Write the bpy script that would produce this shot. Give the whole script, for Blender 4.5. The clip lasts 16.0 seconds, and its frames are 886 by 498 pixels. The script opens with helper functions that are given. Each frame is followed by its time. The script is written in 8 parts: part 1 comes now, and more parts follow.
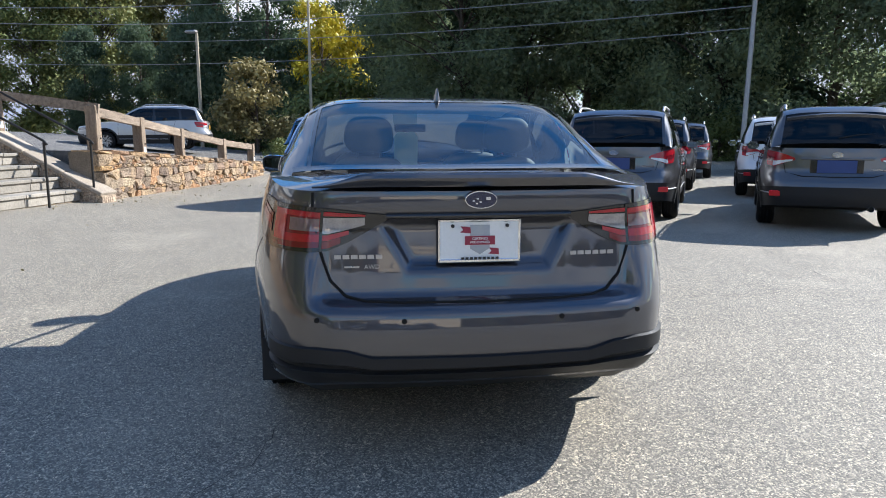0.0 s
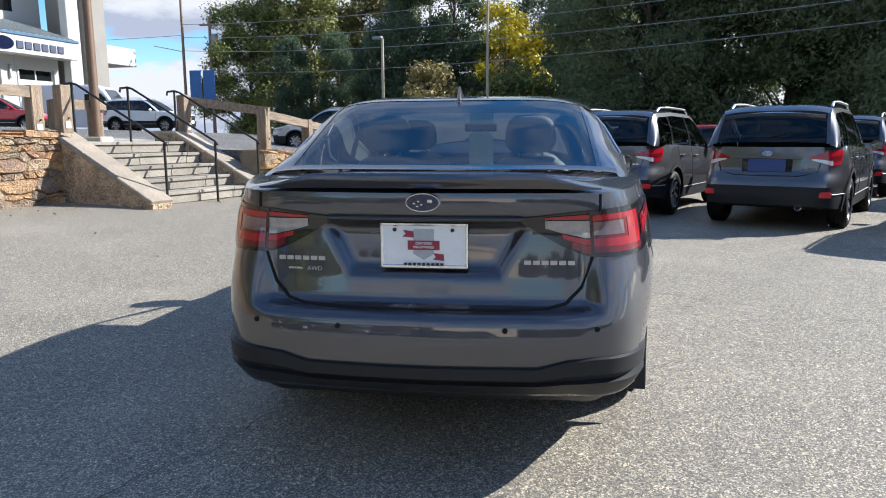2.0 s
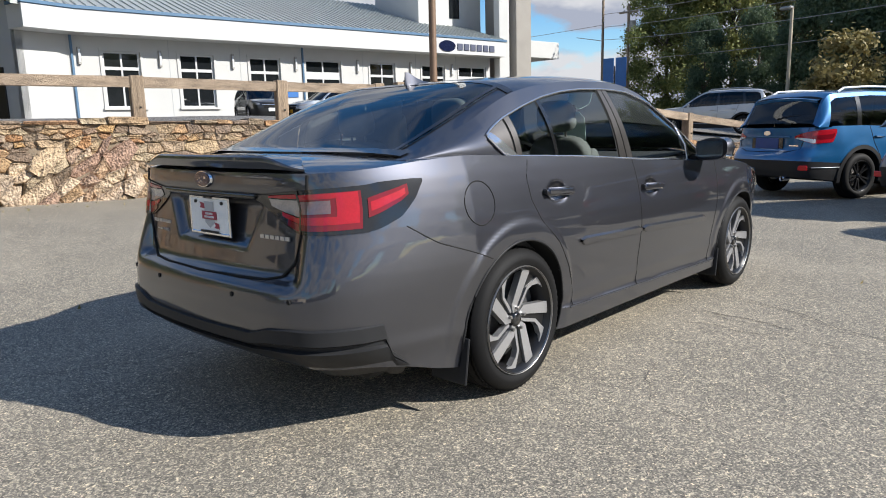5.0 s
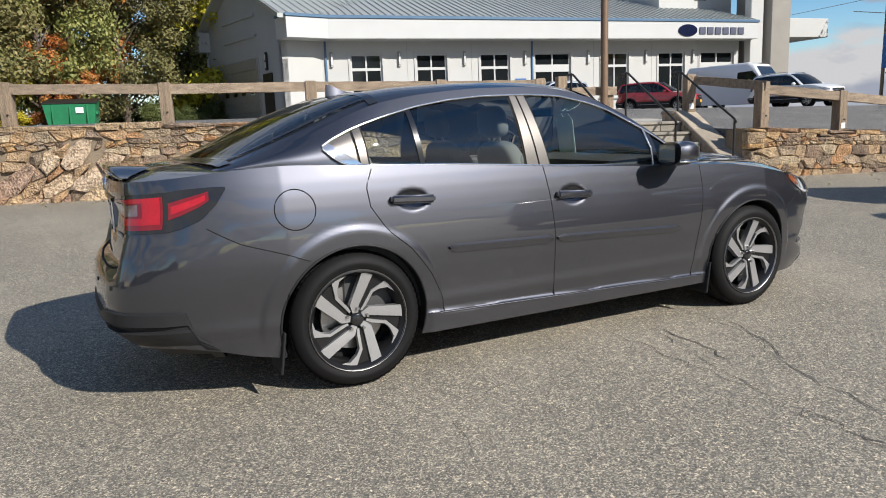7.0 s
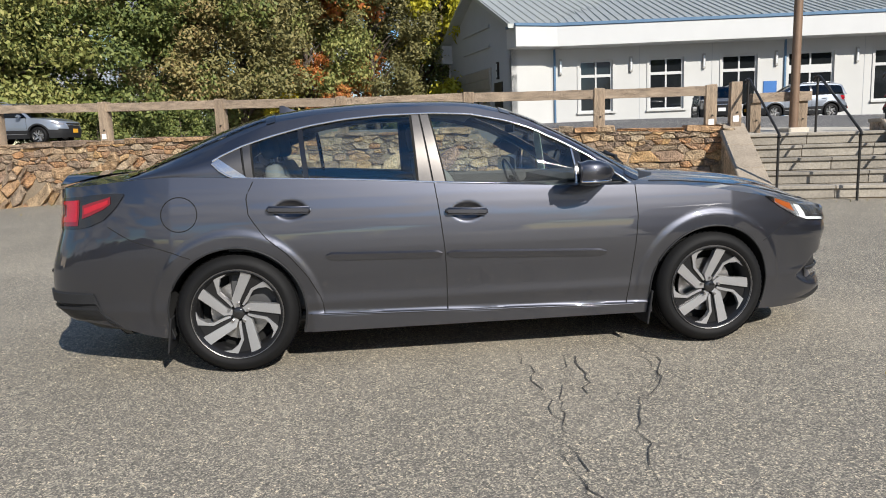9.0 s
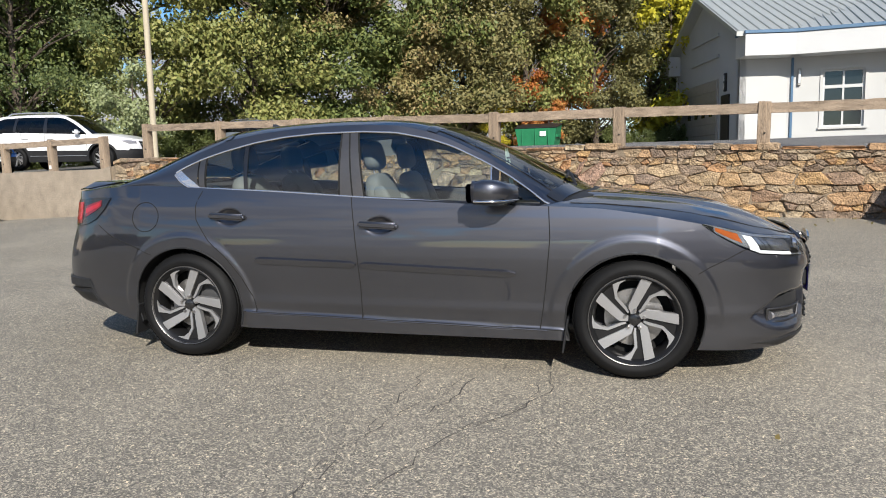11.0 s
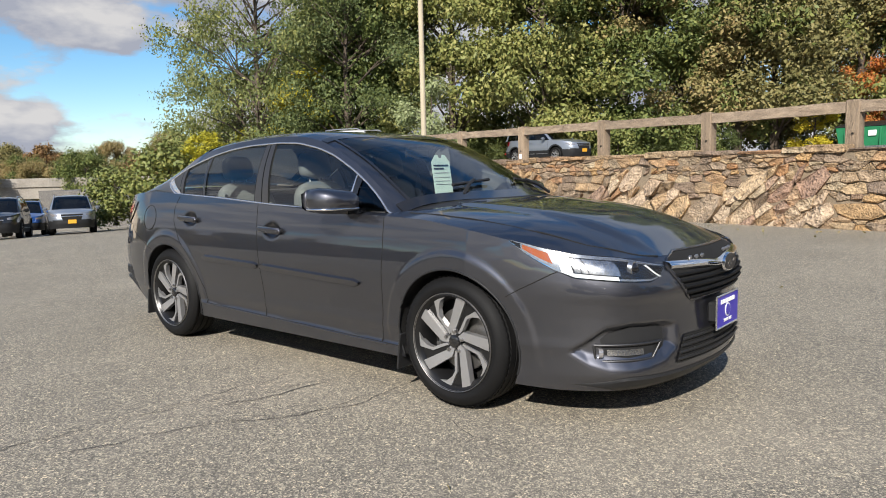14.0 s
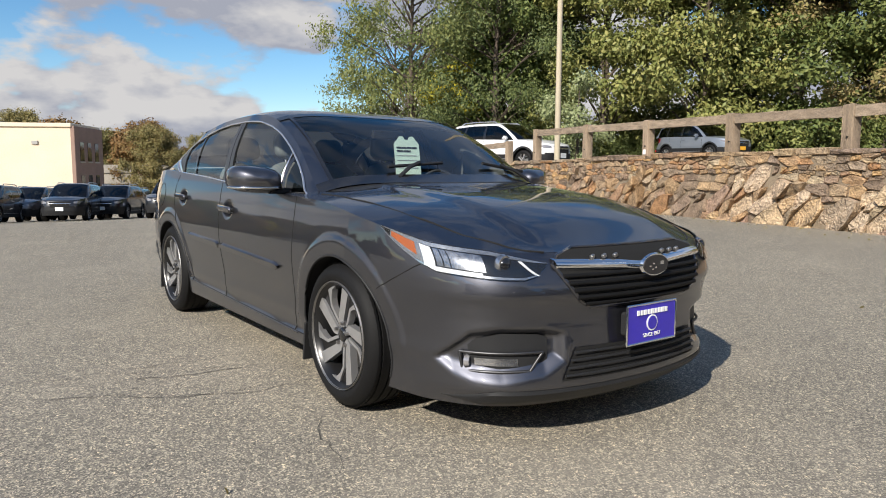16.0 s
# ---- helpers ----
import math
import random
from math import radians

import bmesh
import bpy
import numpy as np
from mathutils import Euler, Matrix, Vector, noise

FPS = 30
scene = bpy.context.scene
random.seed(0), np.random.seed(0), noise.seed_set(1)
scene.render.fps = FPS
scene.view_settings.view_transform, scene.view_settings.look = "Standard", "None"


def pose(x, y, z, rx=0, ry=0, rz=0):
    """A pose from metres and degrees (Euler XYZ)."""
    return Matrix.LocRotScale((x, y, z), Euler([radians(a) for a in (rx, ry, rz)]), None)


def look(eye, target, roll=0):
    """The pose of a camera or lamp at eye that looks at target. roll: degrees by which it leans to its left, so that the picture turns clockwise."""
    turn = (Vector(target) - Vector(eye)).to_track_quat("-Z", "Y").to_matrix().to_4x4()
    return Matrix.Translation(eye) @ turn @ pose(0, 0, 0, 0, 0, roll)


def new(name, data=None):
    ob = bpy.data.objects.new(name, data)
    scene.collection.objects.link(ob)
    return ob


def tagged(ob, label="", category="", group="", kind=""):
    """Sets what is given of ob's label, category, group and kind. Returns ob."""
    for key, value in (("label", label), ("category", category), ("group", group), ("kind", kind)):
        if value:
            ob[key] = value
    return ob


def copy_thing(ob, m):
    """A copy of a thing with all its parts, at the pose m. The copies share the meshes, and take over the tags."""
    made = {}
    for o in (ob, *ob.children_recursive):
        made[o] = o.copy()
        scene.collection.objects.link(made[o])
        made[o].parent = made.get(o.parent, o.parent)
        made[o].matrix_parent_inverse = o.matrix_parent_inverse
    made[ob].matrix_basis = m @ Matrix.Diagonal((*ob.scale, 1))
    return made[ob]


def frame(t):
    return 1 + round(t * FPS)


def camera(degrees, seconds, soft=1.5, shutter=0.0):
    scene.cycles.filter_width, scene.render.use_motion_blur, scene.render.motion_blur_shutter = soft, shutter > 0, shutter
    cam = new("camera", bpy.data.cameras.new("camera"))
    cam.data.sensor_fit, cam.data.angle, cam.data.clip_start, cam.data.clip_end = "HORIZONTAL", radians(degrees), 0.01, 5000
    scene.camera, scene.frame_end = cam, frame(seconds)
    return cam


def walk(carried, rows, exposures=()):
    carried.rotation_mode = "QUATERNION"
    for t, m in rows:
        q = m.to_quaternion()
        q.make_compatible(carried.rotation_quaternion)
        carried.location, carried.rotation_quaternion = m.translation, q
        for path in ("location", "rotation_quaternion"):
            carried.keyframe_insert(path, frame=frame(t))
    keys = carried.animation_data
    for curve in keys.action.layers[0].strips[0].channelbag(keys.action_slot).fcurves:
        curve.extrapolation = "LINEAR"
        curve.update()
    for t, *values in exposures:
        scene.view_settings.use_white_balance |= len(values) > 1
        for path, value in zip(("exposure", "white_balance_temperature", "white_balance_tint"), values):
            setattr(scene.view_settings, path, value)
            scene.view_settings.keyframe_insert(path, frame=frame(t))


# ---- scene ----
cam = camera(65.0, 16.0, 1.0)
PATH = [
    (0, (-4.947, 0.51, 1.255), (-2.992, 0.23, 0.936), 0.0),
    (0.5, (-4.892, 0.293, 1.245), (-2.925, 0.104, 0.935), 0.2),
    (1, (-4.825, 0.105, 1.256), (-2.85, 0.032, 0.949), 0.1),
    (1.5, (-4.834, -0.113, 1.256), (-2.86, -0.039, 0.945), -0.1),
    (2, (-4.823, -0.389, 1.251), (-2.865, -0.134, 0.933), -0.2),
    (2.5, (-4.72, -0.755, 1.247), (-2.8, -0.3, 0.917), -0.5),
    (3, (-4.627, -1.139, 1.242), (-2.77, -0.479, 0.901), -0.8),
    (3.5, (-4.513, -1.554, 1.247), (-2.739, -0.698, 0.901), -1.1),
    (4, (-4.327, -1.954, 1.243), (-2.649, -0.921, 0.897), -1.2),
    (4.5, (-4.171, -2.374, 1.234), (-2.598, -1.187, 0.89), -1.2),
    (5, (-3.892, -2.714, 1.212), (-2.433, -1.39, 0.869), -1.2),
    (7.3, (-2.198, -4.147, 1.254), (-1.402, -2.344, 0.914), -2.1),
    (7.5, (-1.996, -4.237, 1.251), (-1.267, -2.404, 0.918), -2.1),
    (8, (-1.552, -4.483, 1.255), (-0.992, -2.59, 0.929), -2.2),
    (8.5, (-1.115, -4.69, 1.245), (-0.729, -2.753, 0.926), -2.1),
    (8.7, (-0.926, -4.731, 1.249), (-0.609, -2.781, 0.933), -2.0),
    (10.8, (1.044, -4.785, 1.245), (0.645, -2.842, 0.987), -1.1),
    (11, (1.223, -4.759, 1.224), (0.764, -2.829, 0.972), -1.0),
    (11.5, (1.663, -4.636, 1.226), (1.058, -2.745, 0.983), -1.1),
    (12, (2.12, -4.539, 1.239), (1.369, -2.701, 1.002), -1.3),
    (12.5, (2.498, -4.306, 1.221), (1.605, -2.532, 0.989), -1.5),
    (13, (2.902, -4.107, 1.214), (1.87, -2.408, 0.988), -1.7),
    (13.5, (3.268, -3.834, 1.187), (2.102, -2.223, 0.969), -1.6),
    (14, (3.57, -3.525, 1.179), (2.281, -2.011, 0.965), -1.4),
    (14.5, (3.837, -3.213, 1.184), (2.437, -1.8, 0.972), -1.1),
    (15, (3.988, -2.868, 1.149), (2.498, -1.551, 0.937), -0.7),
    (15.5, (4.108, -2.587, 1.11), (2.548, -1.353, 0.894), -0.4),
    (16, (4.202, -2.36, 1.088), (2.595, -1.19, 0.868), 0.2),
]
walk(cam, [(t, look(eye, target, roll)) for t, eye, target, roll in PATH],
     [(0, 1.06, 5950, 10), (1.5, 1.02, 6000, 10), (3.0, 0.92, 6150, 10), (5.0, 0.66, 6350, 10), (7.5, 0.40, 6500, 10), (11.0, 0.52, 6500, 10), (12.5, 0.56, 6520, 10), (14.5, 0.53, 6670, 10), (16, 0.48, 6680, 10)])

# ---- light ----
SUN = Vector((0.6, -1.37, 1.0)).normalized()
sun_data = bpy.data.lights.new("sun", "SUN")
sun_data.energy, sun_data.angle, sun_data.color = 4.6, radians(0.55), (1.0, 0.95, 0.87)
sun = new("sun", sun_data)
sun.matrix_world = look(SUN * 60, (0, 0, 0))

world = bpy.data.worlds.new("world")
scene.world = world
world.use_nodes = True
wn, wl = world.node_tree.nodes, world.node_tree.links
wn.clear()
w_out, w_bg = wn.new("ShaderNodeOutputWorld"), wn.new("ShaderNodeBackground")
w_sky = wn.new("ShaderNodeTexSky")
w_sky.sky_type, w_sky.sun_disc = "NISHITA", False
w_sky.sun_elevation = math.asin(SUN.z)
w_sky.sun_rotation = math.atan2(SUN.x, SUN.y)
w_sky.air_density, w_sky.dust_density, w_sky.ozone_density = 1.0, 0.05, 3.0
w_co, w_map = wn.new("ShaderNodeTexCoord"), wn.new("ShaderNodeMapping")
w_map.inputs["Location"].default_value = (2.6, 0.9, 0.0)
w_map.inputs["Scale"].default_value = (1.15, 1.15, 2.7)
w_n1 = wn.new("ShaderNodeTexNoise")
w_n1.inputs["Scale"].default_value, w_n1.inputs["Detail"].default_value, w_n1.inputs["Roughness"].default_value = 3.9, 8.0, 0.52
w_r1 = wn.new("ShaderNodeValToRGB")
w_r1.color_ramp.elements[0].position, w_r1.color_ramp.elements[1].position = 0.425, 0.485
w_n2 = wn.new("ShaderNodeTexNoise")
w_n2.inputs["Scale"].default_value, w_n2.inputs["Detail"].default_value, w_n2.inputs["Roughness"].default_value = 3.9, 8.0, 0.52
w_r2 = wn.new("ShaderNodeValToRGB")
w_r2.color_ramp.elements[0].color, w_r2.color_ramp.elements[1].color = (2.7, 2.9, 3.5, 1), (4.7, 4.7, 4.8, 1)
w_r2.color_ramp.elements[0].position, w_r2.color_ramp.elements[1].position = 0.0, 1.0
w_mix = wn.new("ShaderNodeMixRGB")
wl.new(w_co.outputs["Generated"], w_map.inputs["Vector"])
wl.new(w_map.outputs["Vector"], w_n1.inputs["Vector"])
# the same cloud field a little higher up: tops catch the light, undersides are grey
w_lift, w_dif, w_top = wn.new("ShaderNodeMapping"), wn.new("ShaderNodeMath"), wn.new("ShaderNodeMapRange")
w_lift.inputs["Location"].default_value = (0.0, -0.02, 0.07)
wl.new(w_map.outputs["Vector"], w_lift.inputs["Vector"])
wl.new(w_lift.outputs["Vector"], w_n2.inputs["Vector"])
w_dif.operation = "SUBTRACT"
wl.new(w_n1.outputs["Fac"], w_dif.inputs[0])
wl.new(w_n2.outputs["Fac"], w_dif.inputs[1])
w_top.inputs["From Min"].default_value, w_top.inputs["From Max"].default_value = -0.06, 0.07
wl.new(w_dif.outputs[0], w_top.inputs["Value"])
wl.new(w_n1.outputs["Fac"], w_r1.inputs["Fac"])
wl.new(w_top.outputs["Result"], w_r2.inputs["Fac"])
# clouds thin out towards the zenith
w_sep, w_up, w_cm = wn.new("ShaderNodeSeparateXYZ"), wn.new("ShaderNodeMapRange"), wn.new("ShaderNodeMath")
w_up.inputs["From Min"].default_value, w_up.inputs["From Max"].default_value = 0.30, 0.55
w_up.inputs["To Min"].default_value, w_up.inputs["To Max"].default_value = 1.0, 0.25
w_cm.operation = "MULTIPLY"
wl.new(w_co.outputs["Generated"], w_sep.inputs[0])
wl.new(w_sep.outputs["Z"], w_up.inputs["Value"])
wl.new(w_r1.outputs["Color"], w_cm.inputs[0])
wl.new(w_up.outputs["Result"], w_cm.inputs[1])
wl.new(w_cm.outputs[0], w_mix.inputs["Fac"])
w_hsv = wn.new("ShaderNodeHueSaturation")
w_hsv.inputs["Saturation"].default_value, w_hsv.inputs["Value"].default_value = 1.28, 1.02
wl.new(w_sky.outputs["Color"], w_hsv.inputs["Color"])
wl.new(w_hsv.outputs["Color"], w_mix.inputs["Color1"])
wl.new(w_r2.outputs["Color"], w_mix.inputs["Color2"])
wl.new(w_mix.outputs["Color"], w_bg.inputs["Color"])
w_bg.inputs["Strength"].default_value = 0.10
wl.new(w_bg.outputs["Background"], w_out.inputs["Surface"])

# ---- materials ----
def surf(name, base, rough=0.6, metal=0.0, var=0.18, scale=3.0, fine=60.0, bump=0.0, coat=0.0, spread=0.0, ramp=None, spec=0.5, dist=0.01, stretch=None):
    """A procedural surface: two scales of colour variation, fine relief, and a spread of tone from piece to piece."""
    m = bpy.data.materials.new(name)
    m.use_nodes = True
    nt = m.node_tree
    n, l = nt.nodes, nt.links
    b = n["Principled BSDF"]
    b.inputs["Roughness"].default_value, b.inputs["Metallic"].default_value = rough, metal
    b.inputs["Coat Weight"].default_value, b.inputs["Coat Roughness"].default_value = coat, 0.03
    b.inputs["Specular IOR Level"].default_value = spec
    co, mp = n.new("ShaderNodeTexCoord"), n.new("ShaderNodeMapping")
    l.new(co.outputs["Object"], mp.inputs["Vector"])
    if stretch:
        mp.inputs["Scale"].default_value = stretch
    a, f = n.new("ShaderNodeTexNoise"), n.new("ShaderNodeTexNoise")
    a.inputs["Scale"].default_value, a.inputs["Detail"].default_value = scale, 5.0
    f.inputs["Scale"].default_value, f.inputs["Detail"].default_value = fine, 4.0
    l.new(mp.outputs["Vector"], a.inputs["Vector"])
    l.new(mp.outputs["Vector"], f.inputs["Vector"])
    add = n.new("ShaderNodeMath")
    add.operation = "ADD"
    l.new(a.outputs["Fac"], add.inputs[0])
    l.new(f.outputs["Fac"], add.inputs[1])
    rng = n.new("ShaderNodeMapRange")
    rng.inputs["From Min"].default_value, rng.inputs["From Max"].default_value = 0.6, 1.4
    rng.inputs["To Min"].default_value, rng.inputs["To Max"].default_value = 1 - var, 1 + var
    l.new(add.outputs[0], rng.inputs["Value"])
    value = rng.outputs["Result"]
    info = None
    if spread or ramp:
        info = n.new("ShaderNodeObjectInfo")
    if spread:
        sp = n.new("ShaderNodeMapRange")
        sp.inputs["To Min"].default_value, sp.inputs["To Max"].default_value = 1 - spread, 1 + spread
        l.new(info.outputs["Random"], sp.inputs["Value"])
        mul = n.new("ShaderNodeMath")
        mul.operation = "MULTIPLY"
        l.new(value, mul.inputs[0])
        l.new(sp.outputs["Result"], mul.inputs[1])
        value = mul.outputs[0]
    mix = n.new("ShaderNodeMixRGB")
    mix.blend_type = "MULTIPLY"
    mix.inputs["Fac"].default_value = 1.0
    mix.inputs["Color1"].default_value = (*base, 1)
    if ramp:
        cr = n.new("ShaderNodeValToRGB")
        cr.color_ramp.interpolation = "LINEAR"
        els = cr.color_ramp.elements
        while len(els) < len(ramp):
            els.new(0.5)
        for i, c in enumerate(ramp):
            els[i].position, els[i].color = i / (len(ramp) - 1), (*c, 1)
        l.new(info.outputs["Random"], cr.inputs["Fac"])
        l.new(cr.outputs["Color"], mix.inputs["Color1"])
    l.new(value, mix.inputs["Color2"])
    l.new(mix.outputs["Color"], b.inputs["Base Color"])
    if bump:
        bp = n.new("ShaderNodeBump")
        bp.inputs["Strength"].default_value, bp.inputs["Distance"].default_value = bump, dist
        l.new(add.outputs[0], bp.inputs["Height"])
        l.new(bp.outputs["Normal"], b.inputs["Normal"])
    rr = n.new("ShaderNodeMapRange")
    rr.inputs["To Min"].default_value, rr.inputs["To Max"].default_value = max(rough - (0.015 if coat else 0.08), 0.02), min(rough + (0.015 if coat else 0.08), 1)
    l.new(a.outputs["Fac"], rr.inputs["Value"])
    l.new(rr.outputs["Result"], b.inputs["Roughness"])
    return m


def leaf_mat(name, ramp, rough=0.55, trans=0.20):
    """Leaves: the tone runs from leaf to leaf and from tree to tree, and light comes through."""
    m = bpy.data.materials.new(name)
    m.use_nodes = True
    n, l = m.node_tree.nodes, m.node_tree.links
    n.clear()
    out, dif, tr = n.new("ShaderNodeOutputMaterial"), n.new("ShaderNodeBsdfPrincipled"), n.new("ShaderNodeBsdfTranslucent")
    dif.inputs["Roughness"].default_value, dif.inputs["Specular IOR Level"].default_value = rough, 0.3
    geo, info = n.new("ShaderNodeNewGeometry"), n.new("ShaderNodeObjectInfo")
    mx = n.new("ShaderNodeMath")
    mx.operation = "MULTIPLY_ADD"
    l.new(info.outputs["Random"], mx.inputs[0])
    mx.inputs[1].default_value = 0.5
    half = n.new("ShaderNodeMath")
    half.operation = "MULTIPLY"
    half.inputs[1].default_value = 0.5
    l.new(geo.outputs["Random Per Island"], half.inputs[0])
    l.new(half.outputs[0], mx.inputs[2])
    cr = n.new("ShaderNodeValToRGB")
    els = cr.color_ramp.elements
    while len(els) < len(ramp):
        els.new(0.5)
    for i, c in enumerate(ramp):
        els[i].position, els[i].color = i / (len(ramp) - 1), (*c, 1)
    l.new(mx.outputs[0], cr.inputs["Fac"])
    l.new(cr.outputs["Color"], dif.inputs["Base Color"])
    l.new(cr.outputs["Color"], tr.inputs["Color"])
    mix = n.new("ShaderNodeMixShader")
    mix.inputs["Fac"].default_value = trans
    l.new(dif.outputs[0], mix.inputs[1])
    l.new(tr.outputs[0], mix.inputs[2])
    l.new(mix.outputs[0], out.inputs["Surface"])
    return m


def glass_mat(name, tint, ior=1.5):
    """Thin tinted glass: clear by its tint, with a Fresnel sheen."""
    m = bpy.data.materials.new(name)
    m.use_nodes = True
    n, l = m.node_tree.nodes, m.node_tree.links
    n.clear()
    out, tr, gl = n.new("ShaderNodeOutputMaterial"), n.new("ShaderNodeBsdfTransparent"), n.new("ShaderNodeBsdfGlossy")
    tr.inputs["Color"].default_value = (*tint, 1)
    gl.inputs["Roughness"].default_value = 0.01
    fr, mix = n.new("ShaderNodeFresnel"), n.new("ShaderNodeMixShader")
    fr.inputs["IOR"].default_value = ior
    l.new(fr.outputs[0], mix.inputs["Fac"])
    l.new(tr.outputs[0], mix.inputs[1])
    l.new(gl.outputs[0], mix.inputs[2])
    l.new(mix.outputs[0], out.inputs["Surface"])
    return m


def paint(name, base, metal=0.55, rough=0.34, flake=0.10):
    m = surf(name, base, rough, metal, flake, 2.0, 900.0, 0.0, 1.0)
    m.node_tree.nodes["Principled BSDF"].inputs["Coat IOR"].default_value = 1.6
    return m


M = {}
M["grey_paint"] = paint("grey_paint", (0.067, 0.069, 0.083), 0.93, 0.44, 0.06)
M["grey_paint"].node_tree.nodes["Principled BSDF"].inputs["Coat IOR"].default_value = 1.75
M["suv_grey"] = paint("suv_grey", (0.115, 0.116, 0.124), 0.85, 0.36, 0.06)
M["suv_silver"] = paint("suv_silver", (0.50, 0.50, 0.50), 0.4, 0.36)
M["blue_paint"] = paint("blue_paint", (0.006, 0.105, 0.27), 0.4, 0.35)
M["dark_blue"] = paint("dark_blue", (0.012, 0.075, 0.28), 0.4, 0.35)
M["white_paint"] = paint("white_paint", (0.78, 0.78, 0.78), 0.0, 0.35, 0.03)
M["black_paint"] = paint("black_paint", (0.012, 0.012, 0.014), 0.2, 0.3)
M["red_paint"] = paint("red_paint", (0.35, 0.012, 0.02), 0.2, 0.35)
M["slate_paint"] = paint("slate_paint", (0.25, 0.28, 0.33), 0.5, 0.35)
M["glass"] = glass_mat("glass", (0.88, 0.94, 0.92), 1.66)
M["side_glass"] = glass_mat("side_glass", (0.87, 0.95, 0.93), 2.0)
M["rear_glass"] = glass_mat("rear_glass", (0.74, 0.86, 0.84), 2.2)
M["dark_glass"] = glass_mat("dark_glass", (0.10, 0.12, 0.13), 1.6)
M["lamp_glass"] = glass_mat("lamp_glass", (0.9, 0.92, 0.93), 1.45)
M["black_plastic"] = surf("black_plastic", (0.020, 0.0205, 0.022), 0.5, 0, 0.15, 6, 300, 0.10, dist=0.002)
M["gloss_black"] = surf("gloss_black", (0.012, 0.012, 0.013), 0.16, 0, 0.1, 6, 200, coat=0.6)
M["rubber"] = surf("rubber", (0.005, 0.005, 0.0054), 0.68, 0, 0.25, 9, 120, 0.2, dist=0.002)
for dull in ("rubber", "black_plastic"):
    M[dull].node_tree.nodes["Principled BSDF"].inputs["Specular IOR Level"].default_value = 0.25
M["chrome"] = surf("chrome", (0.82, 0.83, 0.85), 0.10, 1.0, 0.04, 5, 90)
M["alloy"] = surf("alloy", (0.50, 0.50, 0.51), 0.30, 0.75, 0.06, 5, 160)
M["dark_alloy"] = surf("dark_alloy", (0.018, 0.018, 0.019), 0.3, 0.4, 0.1, 5, 160)
M["smoked"] = surf("smoked", (0.20, 0.13, 0.135), 0.15, 0.3, 0.2, 20, 100, coat=1.0)
M["dark_chrome"] = surf("dark_chrome", (0.10, 0.10, 0.105), 0.48, 0.95, 0.1, 8, 90)
M["mirror"] = surf("mirror", (0.34, 0.38, 0.41), 0.02, 1.0, 0.02, 3, 40)
M["trim"] = surf("trim", (0.62, 0.63, 0.66), 0.12, 0.85, 0.05, 5, 90)
M["steel"] = surf("steel", (0.33, 0.32, 0.31), 0.38, 0.9, 0.2, 12, 120)
M["red_lamp"] = surf("red_lamp", (0.38, 0.005, 0.014), 0.2, 0, 0.16, 40, 160, coat=0.6)
M["reflector_red"] = surf("reflector_red", (0.60, 0.012, 0.02), 0.3, 0, 0.10, 12, 160)
M["deep_red"] = surf("deep_red", (0.17, 0.004, 0.010), 0.15, 0, 0.10, 12, 160, coat=0.6)
M["clear_lamp"] = surf("clear_lamp", (0.34, 0.33, 0.34), 0.16, 0.45, 0.25, 26, 160, coat=1.0)
M["white_lamp"] = surf("white_lamp", (0.70, 0.72, 0.74), 0.2, 0.1, 0.05, 12, 100, coat=1.0)
M["amber"] = surf("amber", (0.34, 0.085, 0.02), 0.2, 0, 0.12, 20, 120, coat=1.0)
M["seat"] = surf("seat", (0.13, 0.14, 0.138), 0.75, 0, 0.12, 8, 150, 0.1, dist=0.003)
M["cabin"] = surf("cabin", (0.045, 0.046, 0.048), 0.7, 0, 0.15, 7, 150, 0.1, dist=0.003)
M["headliner"] = surf("headliner", (0.42, 0.41, 0.39), 0.85, 0, 0.06, 6, 200)
M["white_card"] = surf("white_card", (0.82, 0.83, 0.82), 0.6, 0, 0.04, 9, 90)
M["mint_card"] = surf("mint_card", (0.62, 0.80, 0.72), 0.5, 0, 0.05, 9, 90)
M["maroon"] = surf("maroon", (0.30, 0.03, 0.06), 0.5, 0, 0.08, 9, 90)
M["grey_ink"] = surf("grey_ink", (0.42, 0.44, 0.46), 0.5, 0, 0.08, 9, 90)
M["black_ink"] = surf("black_ink", (0.02, 0.02, 0.022), 0.5, 0, 0.08, 9, 90)
M["plate_blue"] = surf("plate_blue", (0.045, 0.03, 0.42), 0.4, 0, 0.08, 9, 90)
M["badge_blue"] = surf("badge_blue", (0.012, 0.018, 0.06), 0.2, 0.3, 0.1, 9, 90, coat=1.0)
M["crack_fill"] = surf("crack_fill", (0.075, 0.068, 0.060), 0.9, 0, 0.5, 9, 40)
M["gap"] = surf("gap", (0.006, 0.006, 0.006), 0.9, 0, 0.1, 9, 90)
M["plate_yellow"] = surf("plate_yellow", (0.70, 0.36, 0.03), 0.5, 0, 0.08, 9, 90)
M["dealer_plate"] = surf("dealer_plate", (0.045, 0.075, 0.22), 0.75, 0, 0.08, 9, 90)
M["applique"] = surf("applique", (0.15, 0.14, 0.132), 0.36, 0.92, 0.08, 4, 60)
M["lamp_bowl"] = surf("lamp_bowl", (0.42, 0.42, 0.43), 0.20, 0.9, 0.6, 40, 120, coat=1.0)
M["lamp_silver"] = surf("lamp_silver", (0.40, 0.41, 0.43), 0.24, 0.8, 0.35, 34, 90, coat=1.0)
